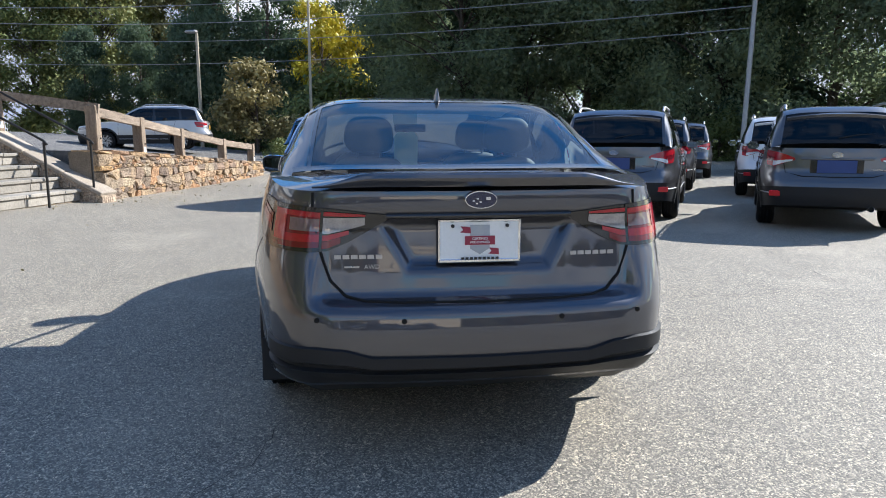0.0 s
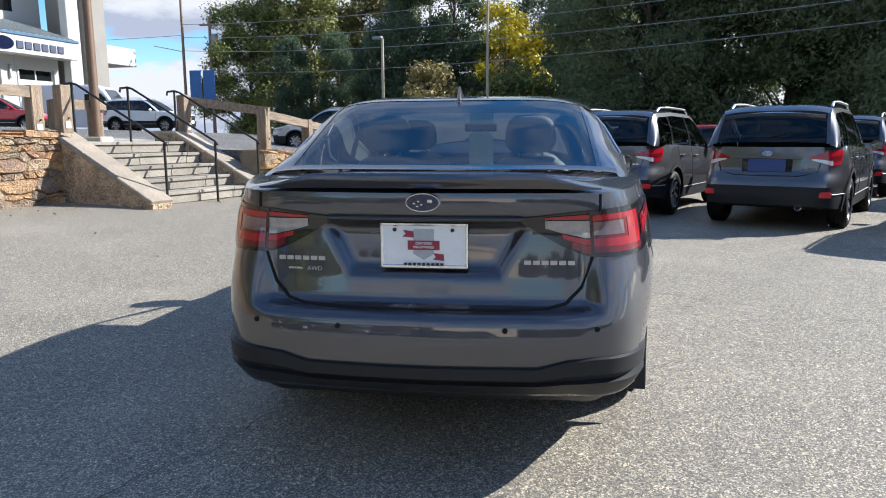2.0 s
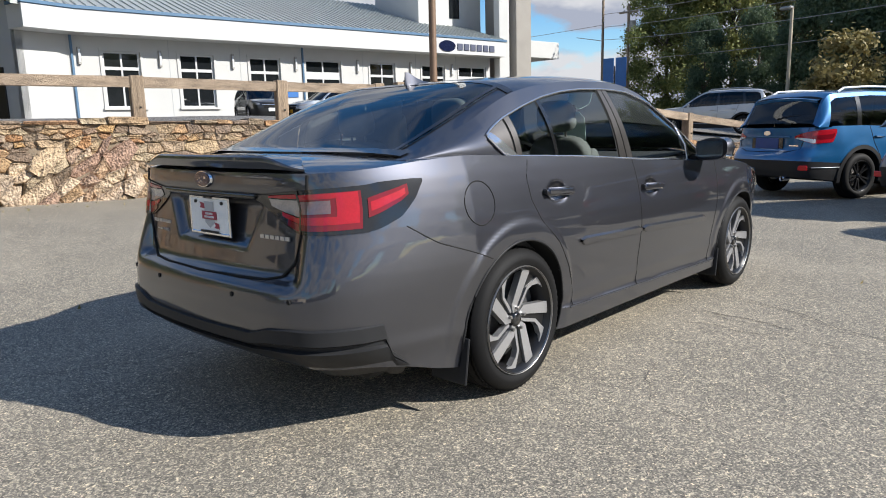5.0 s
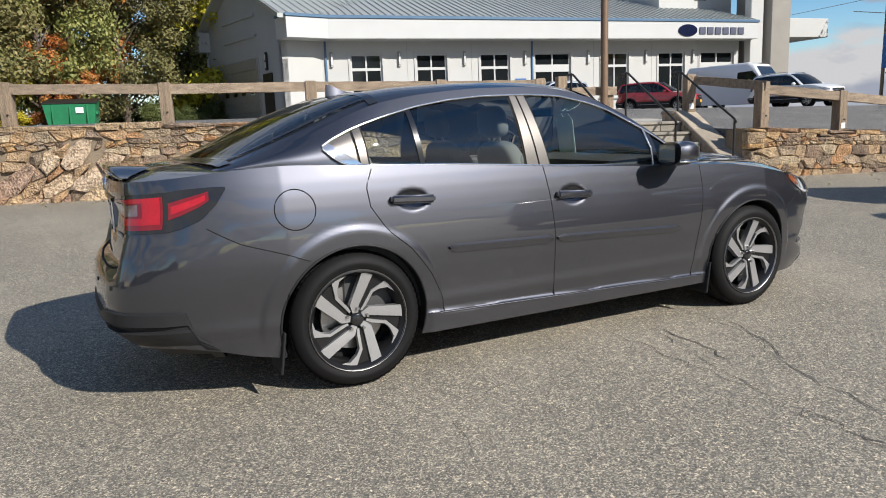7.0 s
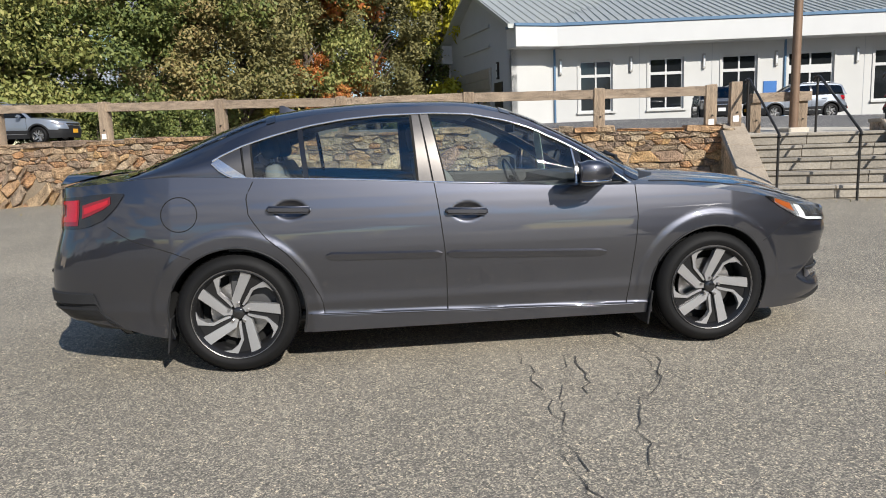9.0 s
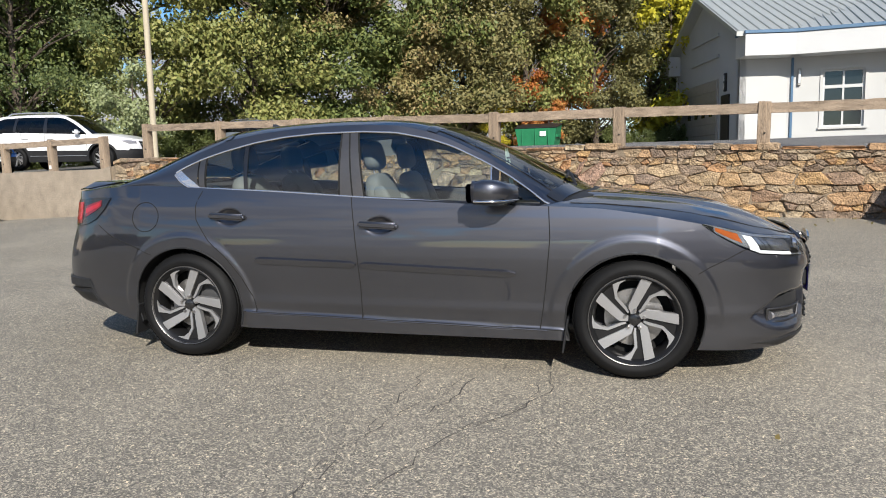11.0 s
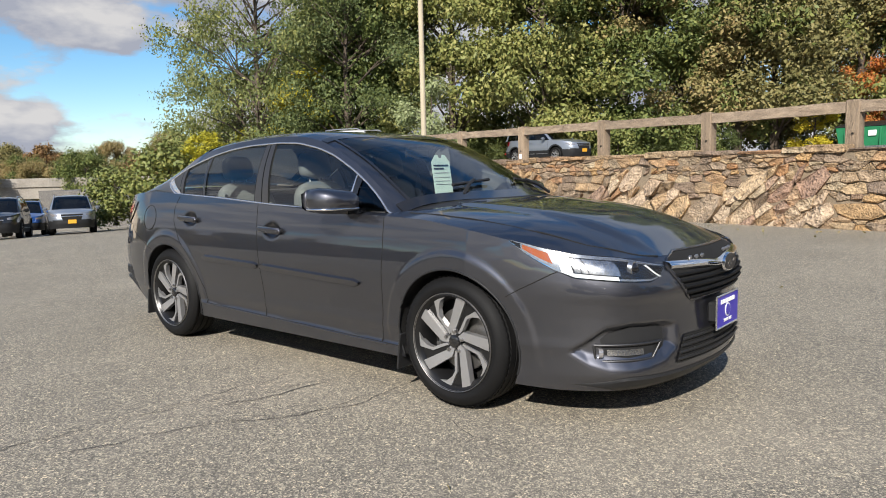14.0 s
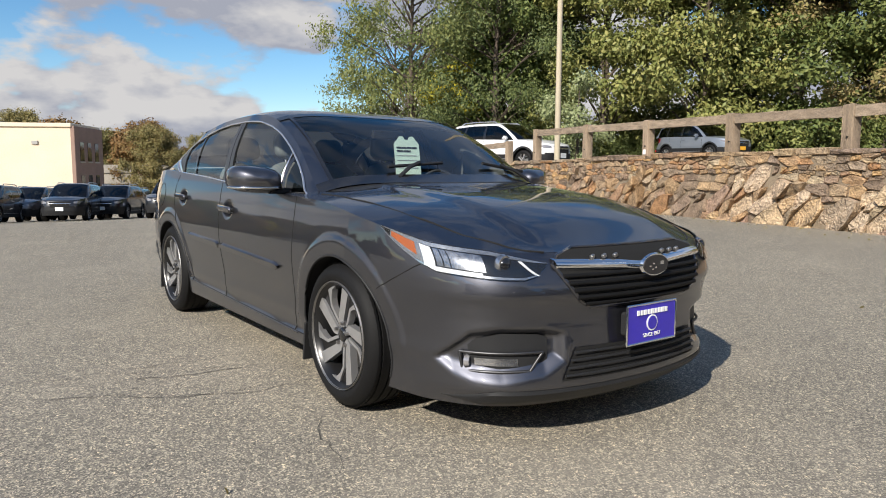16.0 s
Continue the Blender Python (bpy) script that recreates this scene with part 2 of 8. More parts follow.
M["stone"] = surf("stone", (0.4, 0.3, 0.2), 0.9, 0, 0.75, 7.0, 34, 1.0, dist=0.05, ramp=[(0.30, 0.21, 0.135), (0.40, 0.295, 0.18), (0.37, 0.20, 0.095), (0.24, 0.18, 0.135), (0.44, 0.275, 0.125), (0.33, 0.25, 0.175), (0.19, 0.135, 0.095), (0.43, 0.34, 0.225)])
M["ledge"] = surf("ledge", (0.42, 0.32, 0.21), 0.9, 0, 0.75, 6.0, 26, 1.0, dist=0.07, ramp=[(0.46, 0.35, 0.25), (0.52, 0.40, 0.27), (0.38, 0.27, 0.19), (0.34, 0.22, 0.16), (0.52, 0.37, 0.21), (0.45, 0.36, 0.27)])
M["mortar"] = surf("mortar", (0.22, 0.172, 0.12), 0.95, 0, 0.35, 4, 40, 0.6, dist=0.02)
M["cap_stone"] = surf("cap_stone", (0.36, 0.30, 0.23), 0.85, 0, 0.3, 3, 30, 0.7, dist=0.02, spread=0.18)
M["concrete"] = surf("concrete", (0.47, 0.43, 0.36), 0.88, 0, 0.22, 2.5, 40, 0.4, dist=0.008, spread=0.06)
M["bridge_concrete"] = surf("bridge_concrete", (0.33, 0.30, 0.26), 0.9, 0, 0.35, 0.6, 8)
M["timber"] = surf("timber", (0.33, 0.255, 0.185), 0.85, 0, 0.6, 1.6, 16, 1.0, dist=0.02, spread=0.14, stretch=(1, 9, 9))
M["timber_post"] = surf("timber_post", (0.31, 0.235, 0.165), 0.85, 0, 0.6, 1.6, 16, 1.0, dist=0.02, spread=0.16, stretch=(9, 9, 1))
M["render"] = surf("render", (0.51, 0.51, 0.495), 0.8, 0, 0.07, 0.8, 30, 0.15, dist=0.004)
M["render_grey"] = surf("render_grey", (0.40, 0.41, 0.42), 0.8, 0, 0.08, 0.8, 30, 0.15, dist=0.004)
M["fascia"] = surf("fascia", (0.53, 0.535, 0.53), 0.5, 0, 0.05, 0.8, 30)
M["blue_trim"] = surf("blue_trim", (0.09, 0.17, 0.27), 0.4, 0.1, 0.08, 2, 30)
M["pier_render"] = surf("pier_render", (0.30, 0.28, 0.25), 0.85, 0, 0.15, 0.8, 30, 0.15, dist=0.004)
M["metal_roof"] = surf("metal_roof", (0.43, 0.45, 0.43), 0.42, 0.35, 0.10, 0.7, 12)
M["window_glass"] = surf("window_glass", (0.012, 0.014, 0.016), 0.05, 0, 0.2, 2, 20, coat=0.5)
M["grey_metal"] = surf("grey_metal", (0.36, 0.35, 0.33), 0.5, 0.5, 0.18, 3, 40)
M["dark_metal"] = surf("dark_metal", (0.03, 0.028, 0.026), 0.5, 0.4, 0.2, 6, 60)
M["brown_metal"] = surf("brown_metal", (0.20, 0.13, 0.085), 0.55, 0.2, 0.2, 4, 40)
M["pole_wood"] = surf("pole_wood", (0.27, 0.21, 0.15), 0.9, 0, 0.3, 2, 20, 0.5, stretch=(9, 9, 1))
M["pale_pole"] = surf("pale_pole", (0.46, 0.40, 0.29), 0.8, 0, 0.2, 2, 20, 0.3, stretch=(9, 9, 1))
M["green_bin"] = surf("green_bin", (0.015, 0.18, 0.075), 0.5, 0, 0.2, 3, 40)
M["bark"] = surf("bark", (0.11, 0.085, 0.065), 0.95, 0, 0.4, 4, 26, 0.9, dist=0.03, stretch=(5, 5, 1))
M["brick_far"] = surf("brick_far", (0.30, 0.20, 0.16), 0.9, 0, 0.2, 1, 20)
M["step_stone"] = surf("step_stone", (0.30, 0.27, 0.225), 0.9, 0, 0.32, 2.5, 30, 0.6, dist=0.012, spread=0.16)
M["cream"] = surf("cream", (0.74, 0.62, 0.47), 0.85, 0, 0.12, 0.5, 8)
M["sign_grey"] = surf("sign_grey", (0.10, 0.11, 0.16), 0.4, 0.2, 0.12, 3, 20)
M["sign_blue"] = surf("sign_blue", (0.03, 0.14, 0.40), 0.5, 0, 0.15, 2, 20)
M["leaf_dark"] = leaf_mat("leaf_dark", [(0.12, 0.16, 0.10), (0.20, 0.25, 0.14), (0.33, 0.37, 0.18)], trans=0.62)
M["leaf_green"] = leaf_mat("leaf_green", [(0.06, 0.09, 0.028), (0.13, 0.165, 0.048), (0.235, 0.25, 0.075), (0.36, 0.33, 0.115)], trans=0.14)
M["leaf_olive"] = leaf_mat("leaf_olive", [(0.115, 0.115, 0.046), (0.21, 0.195, 0.075), (0.32, 0.265, 0.11), (0.32, 0.19, 0.09)], trans=0.14)
M["leaf_yellow"] = leaf_mat("leaf_yellow", [(0.274, 0.285, 0.034), (0.479, 0.422, 0.034), (0.593, 0.467, 0.046)])
M["leaf_orange"] = leaf_mat("leaf_orange", [(0.40, 0.24, 0.06), (0.54, 0.26, 0.055), (0.50, 0.15, 0.055), (0.50, 0.36, 0.08)])
M["leaf_rust"] = leaf_mat("leaf_rust", [(0.17, 0.145, 0.055), (0.28, 0.235, 0.09), (0.37, 0.27, 0.11)])
M["leaf_russet"] = leaf_mat("leaf_russet", [(0.12, 0.08, 0.038), (0.21, 0.135, 0.058), (0.30, 0.165, 0.066), (0.17, 0.15, 0.055)])
M["leaf_silver"] = leaf_mat("leaf_silver", [(0.148, 0.194, 0.068), (0.262, 0.308, 0.137), (0.365, 0.399, 0.217)])
M["leaf_locust"] = leaf_mat("leaf_locust", [(0.07, 0.10, 0.04), (0.14, 0.175, 0.06), (0.23, 0.25, 0.09), (0.36, 0.32, 0.07)])
M["leaf_under"] = leaf_mat("leaf_under", [(0.06, 0.085, 0.03), (0.12, 0.15, 0.05), (0.20, 0.22, 0.07)], trans=0.4)
M["needle"] = leaf_mat("needle", [(0.07, 0.11, 0.07), (0.11, 0.16, 0.09), (0.16, 0.21, 0.12)], trans=0.5)


def asphalt(name, base, worn):
    m = surf(name, base, 0.78, 0, 0.10, 0.35, 2.2)
    n, l = m.node_tree.nodes, m.node_tree.links
    b = n["Principled BSDF"]
    co = n["Texture Coordinate"]
    old = b.inputs["Base Color"].links[0].from_socket
    vor = n.new("ShaderNodeTexVoronoi")
    vor.inputs["Scale"].default_value = 175
    l.new(co.outputs["Object"], vor.inputs["Vector"])
    sep = n.new("ShaderNodeSeparateColor")
    l.new(vor.outputs["Color"], sep.inputs["Color"])
    cr = n.new("ShaderNodeValToRGB")
    cr.color_ramp.elements[0].position, cr.color_ramp.elements[0].color = 0.0, (0.38, 0.38, 0.39, 1)
    cr.color_ramp.elements[1].position, cr.color_ramp.elements[1].color = 1.0, (2.3, 2.2, 2.0, 1)
    mid = cr.color_ramp.elements.new(0.66)
    mid.color = (0.92, 0.91, 0.89, 1)
    l.new(sep.outputs[0], cr.inputs["Fac"])
    mul = n.new("ShaderNodeMixRGB")
    mul.blend_type, mul.inputs["Fac"].default_value = "MULTIPLY", 1.0
    l.new(old, mul.inputs["Color1"])
    l.new(cr.outputs["Color"], mul.inputs["Color2"])
    # larger pale and dark stones here and there
    v2, s2, c2 = n.new("ShaderNodeTexVoronoi"), n.new("ShaderNodeSeparateColor"), n.new("ShaderNodeValToRGB")
    v2.inputs["Scale"].default_value = 74
    l.new(co.outputs["Object"], v2.inputs["Vector"])
    l.new(v2.outputs["Color"], s2.inputs["Color"])
    e2 = c2.color_ramp.elements
    e2[0].position, e2[0].color = 0.0, (0.66, 0.66, 0.67, 1)
    e2[1].position, e2[1].color = 1.0, (1.6, 1.56, 1.45, 1)
    for q2, w2 in ((0.12, 0.94), (0.80, 1.0)):
        e2.new(q2).color = (w2, w2, w2, 1)
    l.new(s2.outputs[2], c2.inputs["Fac"])
    m3 = n.new("ShaderNodeMixRGB")
    m3.blend_type, m3.inputs["Fac"].default_value = "MULTIPLY", 1.0
    l.new(cr.outputs["Color"], m3.inputs["Color1"])
    l.new(c2.outputs["Color"], m3.inputs["Color2"])
    l.new(m3.outputs["Color"], mul.inputs["Color2"])
    st = n.new("ShaderNodeTexNoise")
    st.inputs["Scale"].default_value, st.inputs["Detail"].default_value = 0.55, 6.0
    l.new(co.outputs["Object"], st.inputs["Vector"])
    sr = n.new("ShaderNodeValToRGB")
    sr.color_ramp.elements[0].position, sr.color_ramp.elements[1].position = 0.50, 0.72
    sr.color_ramp.elements[1].color = (0.75, 0.75, 0.75, 1)
    l.new(st.outputs["Fac"], sr.inputs["Fac"])
    mx = n.new("ShaderNodeMixRGB")
    l.new(sr.outputs["Color"], mx.inputs["Fac"])
    l.new(mul.outputs["Color"], mx.inputs["Color1"])
    m2 = n.new("ShaderNodeMixRGB")
    m2.blend_type, m2.inputs["Fac"].default_value = "MULTIPLY", 0.6
    m2.inputs["Color1"].default_value = (*worn, 1)
    l.new(m3.outputs["Color"], m2.inputs["Color2"])
    l.new(m2.outputs["Color"], mx.inputs["Color2"])
    l.new(mx.outputs["Color"], b.inputs["Base Color"])
    bp = n.new("ShaderNodeBump")
    bp.inputs["Strength"].default_value, bp.inputs["Distance"].default_value = 0.7, 0.006
    l.new(sep.outputs[1], bp.inputs["Height"])
    l.new(bp.outputs["Normal"], b.inputs["Normal"])
    return m


M["asphalt"] = asphalt("asphalt", (0.268, 0.245, 0.203), (0.358, 0.320, 0.256))
M["asphalt_upper"] = asphalt("asphalt_upper", (0.16, 0.155, 0.15), (0.25, 0.24, 0.22))


# ---- mesh helpers ----
def link_mesh(name, verts, faces, mat, parent=None, smooth=None, label=""):
    me = bpy.data.meshes.new(name)
    me.from_pydata([tuple(map(float, v)) for v in verts], [], [tuple(map(int, f)) for f in faces])
    if smooth is not None:
        me.polygons.foreach_set("use_smooth", [True] * len(me.polygons))
        if smooth < 179:
            me.set_sharp_from_angle(angle=radians(smooth))
    me.materials.append(M[mat] if isinstance(mat, str) else mat)
    me.update()
    ob = new(name, me)
    if parent:
        ob.parent = parent
    if label:
        ob["label"] = label
    return ob


def part(name, bm, mat, parent, label="", smooth=None):
    me = bpy.data.meshes.new(name)
    bm.to_mesh(me)
    bm.free()
    if smooth is not None:
        me.polygons.foreach_set("use_smooth", [True] * len(me.polygons))
        me.set_sharp_from_angle(angle=radians(smooth))
    me.materials.append(M[mat] if isinstance(mat, str) else mat)
    ob = new(name, me)
    ob.parent = parent
    if label:
        ob["label"] = label
    return ob


def thing(name, label, category, group="", at=None):
    ob = new(name)
    ob.empty_display_size = 0.2
    if at is not None:
        ob.matrix_basis = at
    return tagged(ob, label, category, group)


def box_bm(size, at=(0, 0, 0), bevel=0.0, rot=None, segs=1):
    bm = bmesh.new()
    bmesh.ops.create_cube(bm, size=1.0)
    bmesh.ops.scale(bm, vec=size, verts=bm.verts)
    if bevel:
        bmesh.ops.bevel(bm, geom=bm.edges[:], offset=bevel, segments=segs, affect="EDGES")
    if rot is not None:
        bmesh.ops.transform(bm, matrix=rot, verts=bm.verts)
    bmesh.ops.translate(bm, vec=at, verts=bm.verts)
    return bm


def cyl_bm(r1, r2, depth, seg=16, matrix=None):
    bm = bmesh.new()
    bmesh.ops.create_cone(bm, cap_ends=True, segments=seg, radius1=r1, radius2=r2, depth=depth)
    if matrix is not None:
        bmesh.ops.transform(bm, matrix=matrix, verts=bm.verts)
    return bm


def joined(bms):
    """Several bmeshes into one."""
    out = bmesh.new()
    for b in bms:
        me = bpy.data.meshes.new("tmp")
        b.to_mesh(me)
        b.free()
        out.from_mesh(me)
        bpy.data.meshes.remove(me)
    return out


def tube(points, radius, seg=8, taper=None):
    """Verts and faces of a tube along points."""
    pts = [Vector(p) for p in points]
    vs, fs = [], []
    for i, p in enumerate(pts):
        d = (pts[min(i + 1, len(pts) - 1)] - pts[max(i - 1, 0)]).normalized()
        ref = Vector((0, 0, 1)) if abs(d.z) < 0.9 else Vector((1, 0, 0))
        a = d.cross(ref).normalized()
        b = d.cross(a)
        r = radius if taper is None else radius + (taper - radius) * i / (len(pts) - 1)
        for k in range(seg):
            t = 2 * math.pi * k / seg
            vs.append(p + (a * math.cos(t) + b * math.sin(t)) * r)
    for i in range(len(pts) - 1):
        for k in range(seg):
            k2 = (k + 1) % seg
            fs.append((i * seg + k, i * seg + k2, (i + 1) * seg + k2, (i + 1) * seg + k))
    fs.append(tuple(range(seg - 1, -1, -1)))
    fs.append(tuple(range((len(pts) - 1) * seg, len(pts) * seg)))
    return vs, fs


def grid_faces(n, m, offset=0, flip=False):
    out = []
    for i in range(n - 1):
        for j in range(m - 1):
            q = (offset + i * m + j, offset + (i + 1) * m + j, offset + (i + 1) * m + j + 1, offset + i * m + j + 1)
            out.append(q[::-1] if flip else q)
    return out


def grid_mesh(name, P, mat, parent, flip=False, smooth=60, label="", mirror=False, back=0.0):
    """A mesh from an (n, m, 3) grid of places; mirror adds the other side; back gives it a thickness towards -normal."""
    n, m = P.shape[:2]
    vs = [tuple(v) for v in P.reshape(-1, 3)]
    fs = grid_faces(n, m, 0, flip)
    if mirror:
        vs += [(v[0], -v[1], v[2]) for v in vs]
        fs += grid_faces(n, m, n * m, not flip)
    ob = link_mesh(name, vs, fs, mat, parent, smooth, label)
    if mirror:
        bm = bmesh.new()
        bm.from_mesh(ob.data)
        bmesh.ops.remove_doubles(bm, verts=bm.verts, dist=0.0004)
        bm.to_mesh(ob.data)
        bm.free()
    if mat in ("glass", "rear_glass", "dark_glass", "lamp_glass"):
        # panes face outwards from the car's middle
        for p in ob.data.polygons:
            if p.normal.dot(p.center - Vector((0, 0, 0.55))) < 0:
                p.flip()
    return ob


def lathe(profile, seg=40, axis="y"):
    """Verts and faces of a turned shape; profile of (radius, along)."""
    vs, fs = [], []
    for r, a in profile:
        for k in range(seg):
            t = 2 * math.pi * k / seg
            vs.append((r * math.cos(t), a, r * math.sin(t)) if axis == "y" else (r * math.cos(t), r * math.sin(t), a))
    m = len(profile)
    for i in range(m - 1):
        for k in range(seg):
            k2 = (k + 1) % seg
            f = (i * seg + k, i * seg + k2, (i + 1) * seg + k2, (i + 1) * seg + k)
            fs.append(f if axis == "y" else f[::-1])
    return vs, fs


def smooth_curve(pts, width=0.05):
    """A function through points, softly rounded."""
    xs, ys = [p[0] for p in pts], [p[1] for p in pts]
    g = np.arange(xs[0] - 0.5, xs[-1] + 0.5, 0.01)
    v = np.interp(g, xs, ys)
    k = max(1, int(width / 0.01))
    kern = np.hanning(2 * k + 1)
    kern /= kern.sum()
    v = np.convolve(np.pad(v, k, mode="edge"), kern, mode="valid")
    return lambda x: np.interp(x, g, v)


def sstep(x):
    x = np.clip(x, 0, 1)
    return x * x * (3 - 2 * x)


def bars(parent, name, at, run, up, width, height, count, mat, gap=0.3):
    """Plain bars in place of lettering: count blocks along run."""
    run, up = Vector(run).normalized(), Vector(up).normalized()
    out = run.cross(up)
    step = width / count
    m = Matrix((run, up, out)).transposed().to_4x4()
    for k in range(count):
        c = Vector(at) + run * (step * (k + 0.5) - width / 2)
        part(name, box_bm((step * (1 - gap), height, 0.004), c, 0, m), mat, parent)


def text_part(name, words, at, run, up, height, mat, parent, extrude=0.001):
    cu = bpy.data.curves.new(name, "FONT")
    cu.body, cu.size, cu.extrude, cu.align_x, cu.align_y = words, height, extrude, "CENTER", "CENTER"
    tmp = new("text_tmp", cu)
    me = bpy.data.meshes.new_from_object(tmp.evaluated_get(bpy.context.evaluated_depsgraph_get()))
    bpy.data.objects.remove(tmp)
    bpy.data.curves.remove(cu)
    me.materials.clear()
    me.materials.append(M[mat])
    ob = new(name, me)
    ob.parent = parent
    run, up = Vector(run).normalized(), Vector(up).normalized()
    m = Matrix((run, up, run.cross(up))).transposed().to_4x4()
    m.translation = at
    ob.matrix_basis = m
    return ob




# ---- cars ----
class Shell:
    """The outer form of a car: horizontal outlines stacked from the sill to the shoulder, and a greenhouse over them. x ahead, y left, z up."""

    def __init__(self, sp):
        self.sp = sp
        R, F, W = sp["rear"], sp["front"], sp["half"]
        ys = np.linspace(0, 1, 160) ** 0.7
        ra, rb, rn = sp["rear_round"]
        fa, fb, fn = sp["front_round"]
        rx = R + ra * (ys * W / 0.7) ** 2 + rb * ys ** rn
        fx = F - fa * (ys * W / 0.6) ** 2 - fb * ys ** fn
        self.side0, self.side1 = rx[-1], fx[-1]
        px = np.concatenate([rx, np.linspace(rx[-1], fx[-1], 80)[1:-1], fx[::-1]])
        py = np.concatenate([ys * W, np.full(78, W), ys[::-1] * W])
        s = np.concatenate([[0], np.cumsum(np.hypot(np.diff(px), np.diff(py)))])
        self.px, self.py, self.s, self.total = px, py, s, s[-1]
        self.kr, self.kf = 159, len(px) - 160
        self.zb, self.zt = smooth_curve(sp["bottom"], 0.06), smooth_curve(sp["shoulder"], 0.12)
        self.w = smooth_curve(sp["section"], sp.get("crease", 0.05))
        self.xr, self.xf = smooth_curve(sp["tail"], 0.03), smooth_curve(sp["nose"], 0.03)
        self.xc = smooth_curve(sp.get("tail_side", sp["tail"]), 0.05)
        self.zc = smooth_curve(sp["deck"], 0.06)
        g = sp["gh"]
        self.yb, self.yr = smooth_curve(g["base_y"], 0.1), smooth_curve(g["rail_y"], 0.12)
        self.zr, self.zm = smooth_curve(g["rail_z"], 0.1), smooth_curve(g["mid_z"], 0.1)
        self.bow = smooth_curve(g["bow"], 0.1)
        self.dlo = smooth_curve(g["dlo"], 0.06)

    def s_x(self, x):
        return np.interp(x, self.px, self.s)

    def s_rear(self, y):
        return np.interp(y, self.py[: self.kr], self.s[: self.kr])

    def s_front(self, y):
        return np.interp(-np.asarray(y, float), -self.py[self.kf:], self.s[self.kf:])

    def pos(self, s, z, off=0.0):
        """The place on the skin at arc s and height z (off: metres outwards)."""
        s, z = np.broadcast_arrays(np.asarray(s, float), np.asarray(z, float))
        x0, y0 = np.interp(s, self.s, self.px), np.interp(s, self.s, self.py)
        d = 0.004
        tx = np.interp(s + d, self.s, self.px) - np.interp(s - d, self.s, self.px)
        ty = np.interp(s + d, self.s, self.py) - np.interp(s - d, self.s, self.py)
        ln = np.hypot(tx, ty) + 1e-9
        nx, ny = -ty / ln, tx / ln
        sp = self.sp
        wr = sstep((sp["rear"] + 0.75 - x0) / 0.6)
        wf = sstep((x0 - sp["front"] + 0.75) / 0.6)
        xr = self.xr(z)
        if "tail_side" in sp:
            # the tail's step under the lid fades out towards the corners
            k = sstep((y0 - 0.56) / 0.10)
            xr = xr * (1 - k) + self.xc(z) * k
        x = x0 + wr * (xr - sp["rear"]) + wf * (self.xf(z) - sp["front"])
        side = (y0 / sp["half"]) ** 2
        y = y0 * (1 + (self.w(z) - 1) * (0.35 + 0.65 * side))
        fl = 0
        for xw in sp["axles"]:
            dd = np.hypot(x - xw, z - sp["wheel_z"])
            if "lip" in sp:
                # a raised band round the arch with a crisp outer edge
                fl = fl + sp["lip"] * (1 - sstep((dd - sp["arch"] - 0.070) / 0.030)) * (1 - 0.45 * np.clip(1 - (dd - sp["arch"]) / 0.07, 0, 1)) * sstep((z - 0.24) / 0.20)
            else:
                fl = fl + sp["flare"] * np.exp(-((dd - sp["arch"] - 0.03) / 0.05) ** 2)
        y = y + fl * side ** 2
        if "lip" in sp:
            y = y + side ** 2 * 0.015 * (1 - sstep((z - 0.2845 + 0.0243 * x) / 0.012)) * sstep((1.02 - np.abs(x)) / 0.06)
        return np.stack([x + nx * off, y + ny * off, z], -1)

    def strip(self, s0, s1, lo, hi, n, rows, off):
        """A patch over arcs s0..s1 between two heights given by functions of s."""
        ss = np.linspace(s0, s1, n)
        a, b = lo(ss), hi(ss)
        t = np.linspace(0, 1, rows)
        return self.pos(ss[:, None] + 0 * t, a[:, None] + (b - a)[:, None] * t, off)

    def side(self, x, t, off=0.0):
        x, t = np.broadcast_arrays(np.asarray(x, float), np.asarray(t, float))
        y = self.yb(x) * (1 - t) + self.yr(x) * t + 0.03 * np.sin(np.pi * np.clip(t, 0, 1))
        z0 = self.zt(x) - 0.012
        return np.stack([x, y + off, z0 + (self.zr(x) - z0) * t + off * 0.3], -1)

    def side_t(self, x, z):
        z0 = self.zt(x) - 0.012
        return (z - z0) / np.maximum(self.zr(x) - z0, 1e-3)

    def top(self, x, q, off=0.0):
        x, q = np.broadcast_arrays(np.asarray(x, float), np.asarray(q, float))
        y = self.yr(x) * (1 - q)
        z = self.zr(x) + (self.zm(x) - self.zr(x)) * (1 - (1 - q) ** self.sp.get("round", 4.2))
        return np.stack([x + self.bow(x) * (1 - (1 - q) ** 2), y, z + off], -1)


def snap_lines(P, lines, rad):
    """Moves the grid's places that lie near a line (x, z) on to it."""
    for line in lines:
        line = np.array(line)
        a, b = line[:-1], line[1:]
        d = b - a
        q = P[..., [0, 2]].reshape(-1, 1, 2)
        t = np.clip(((q - a) * d).sum(-1) / (d * d).sum(-1), 0, 1)
        c = a + t[..., None] * d
        dist = np.hypot(*(np.moveaxis(q - c, -1, 0)))
        k = dist.argmin(1)
        best, dm = c[np.arange(len(k)), k], dist.min(1)
        hit = (dm < rad).reshape(P.shape[:2])
        inner = (t[np.arange(len(k)), k] > 0).reshape(P.shape[:2]) & hit
        best = best.reshape(*P.shape[:2], 2)
        P[inner, 0], P[inner, 2] = best[inner, 0], best[inner, 1]


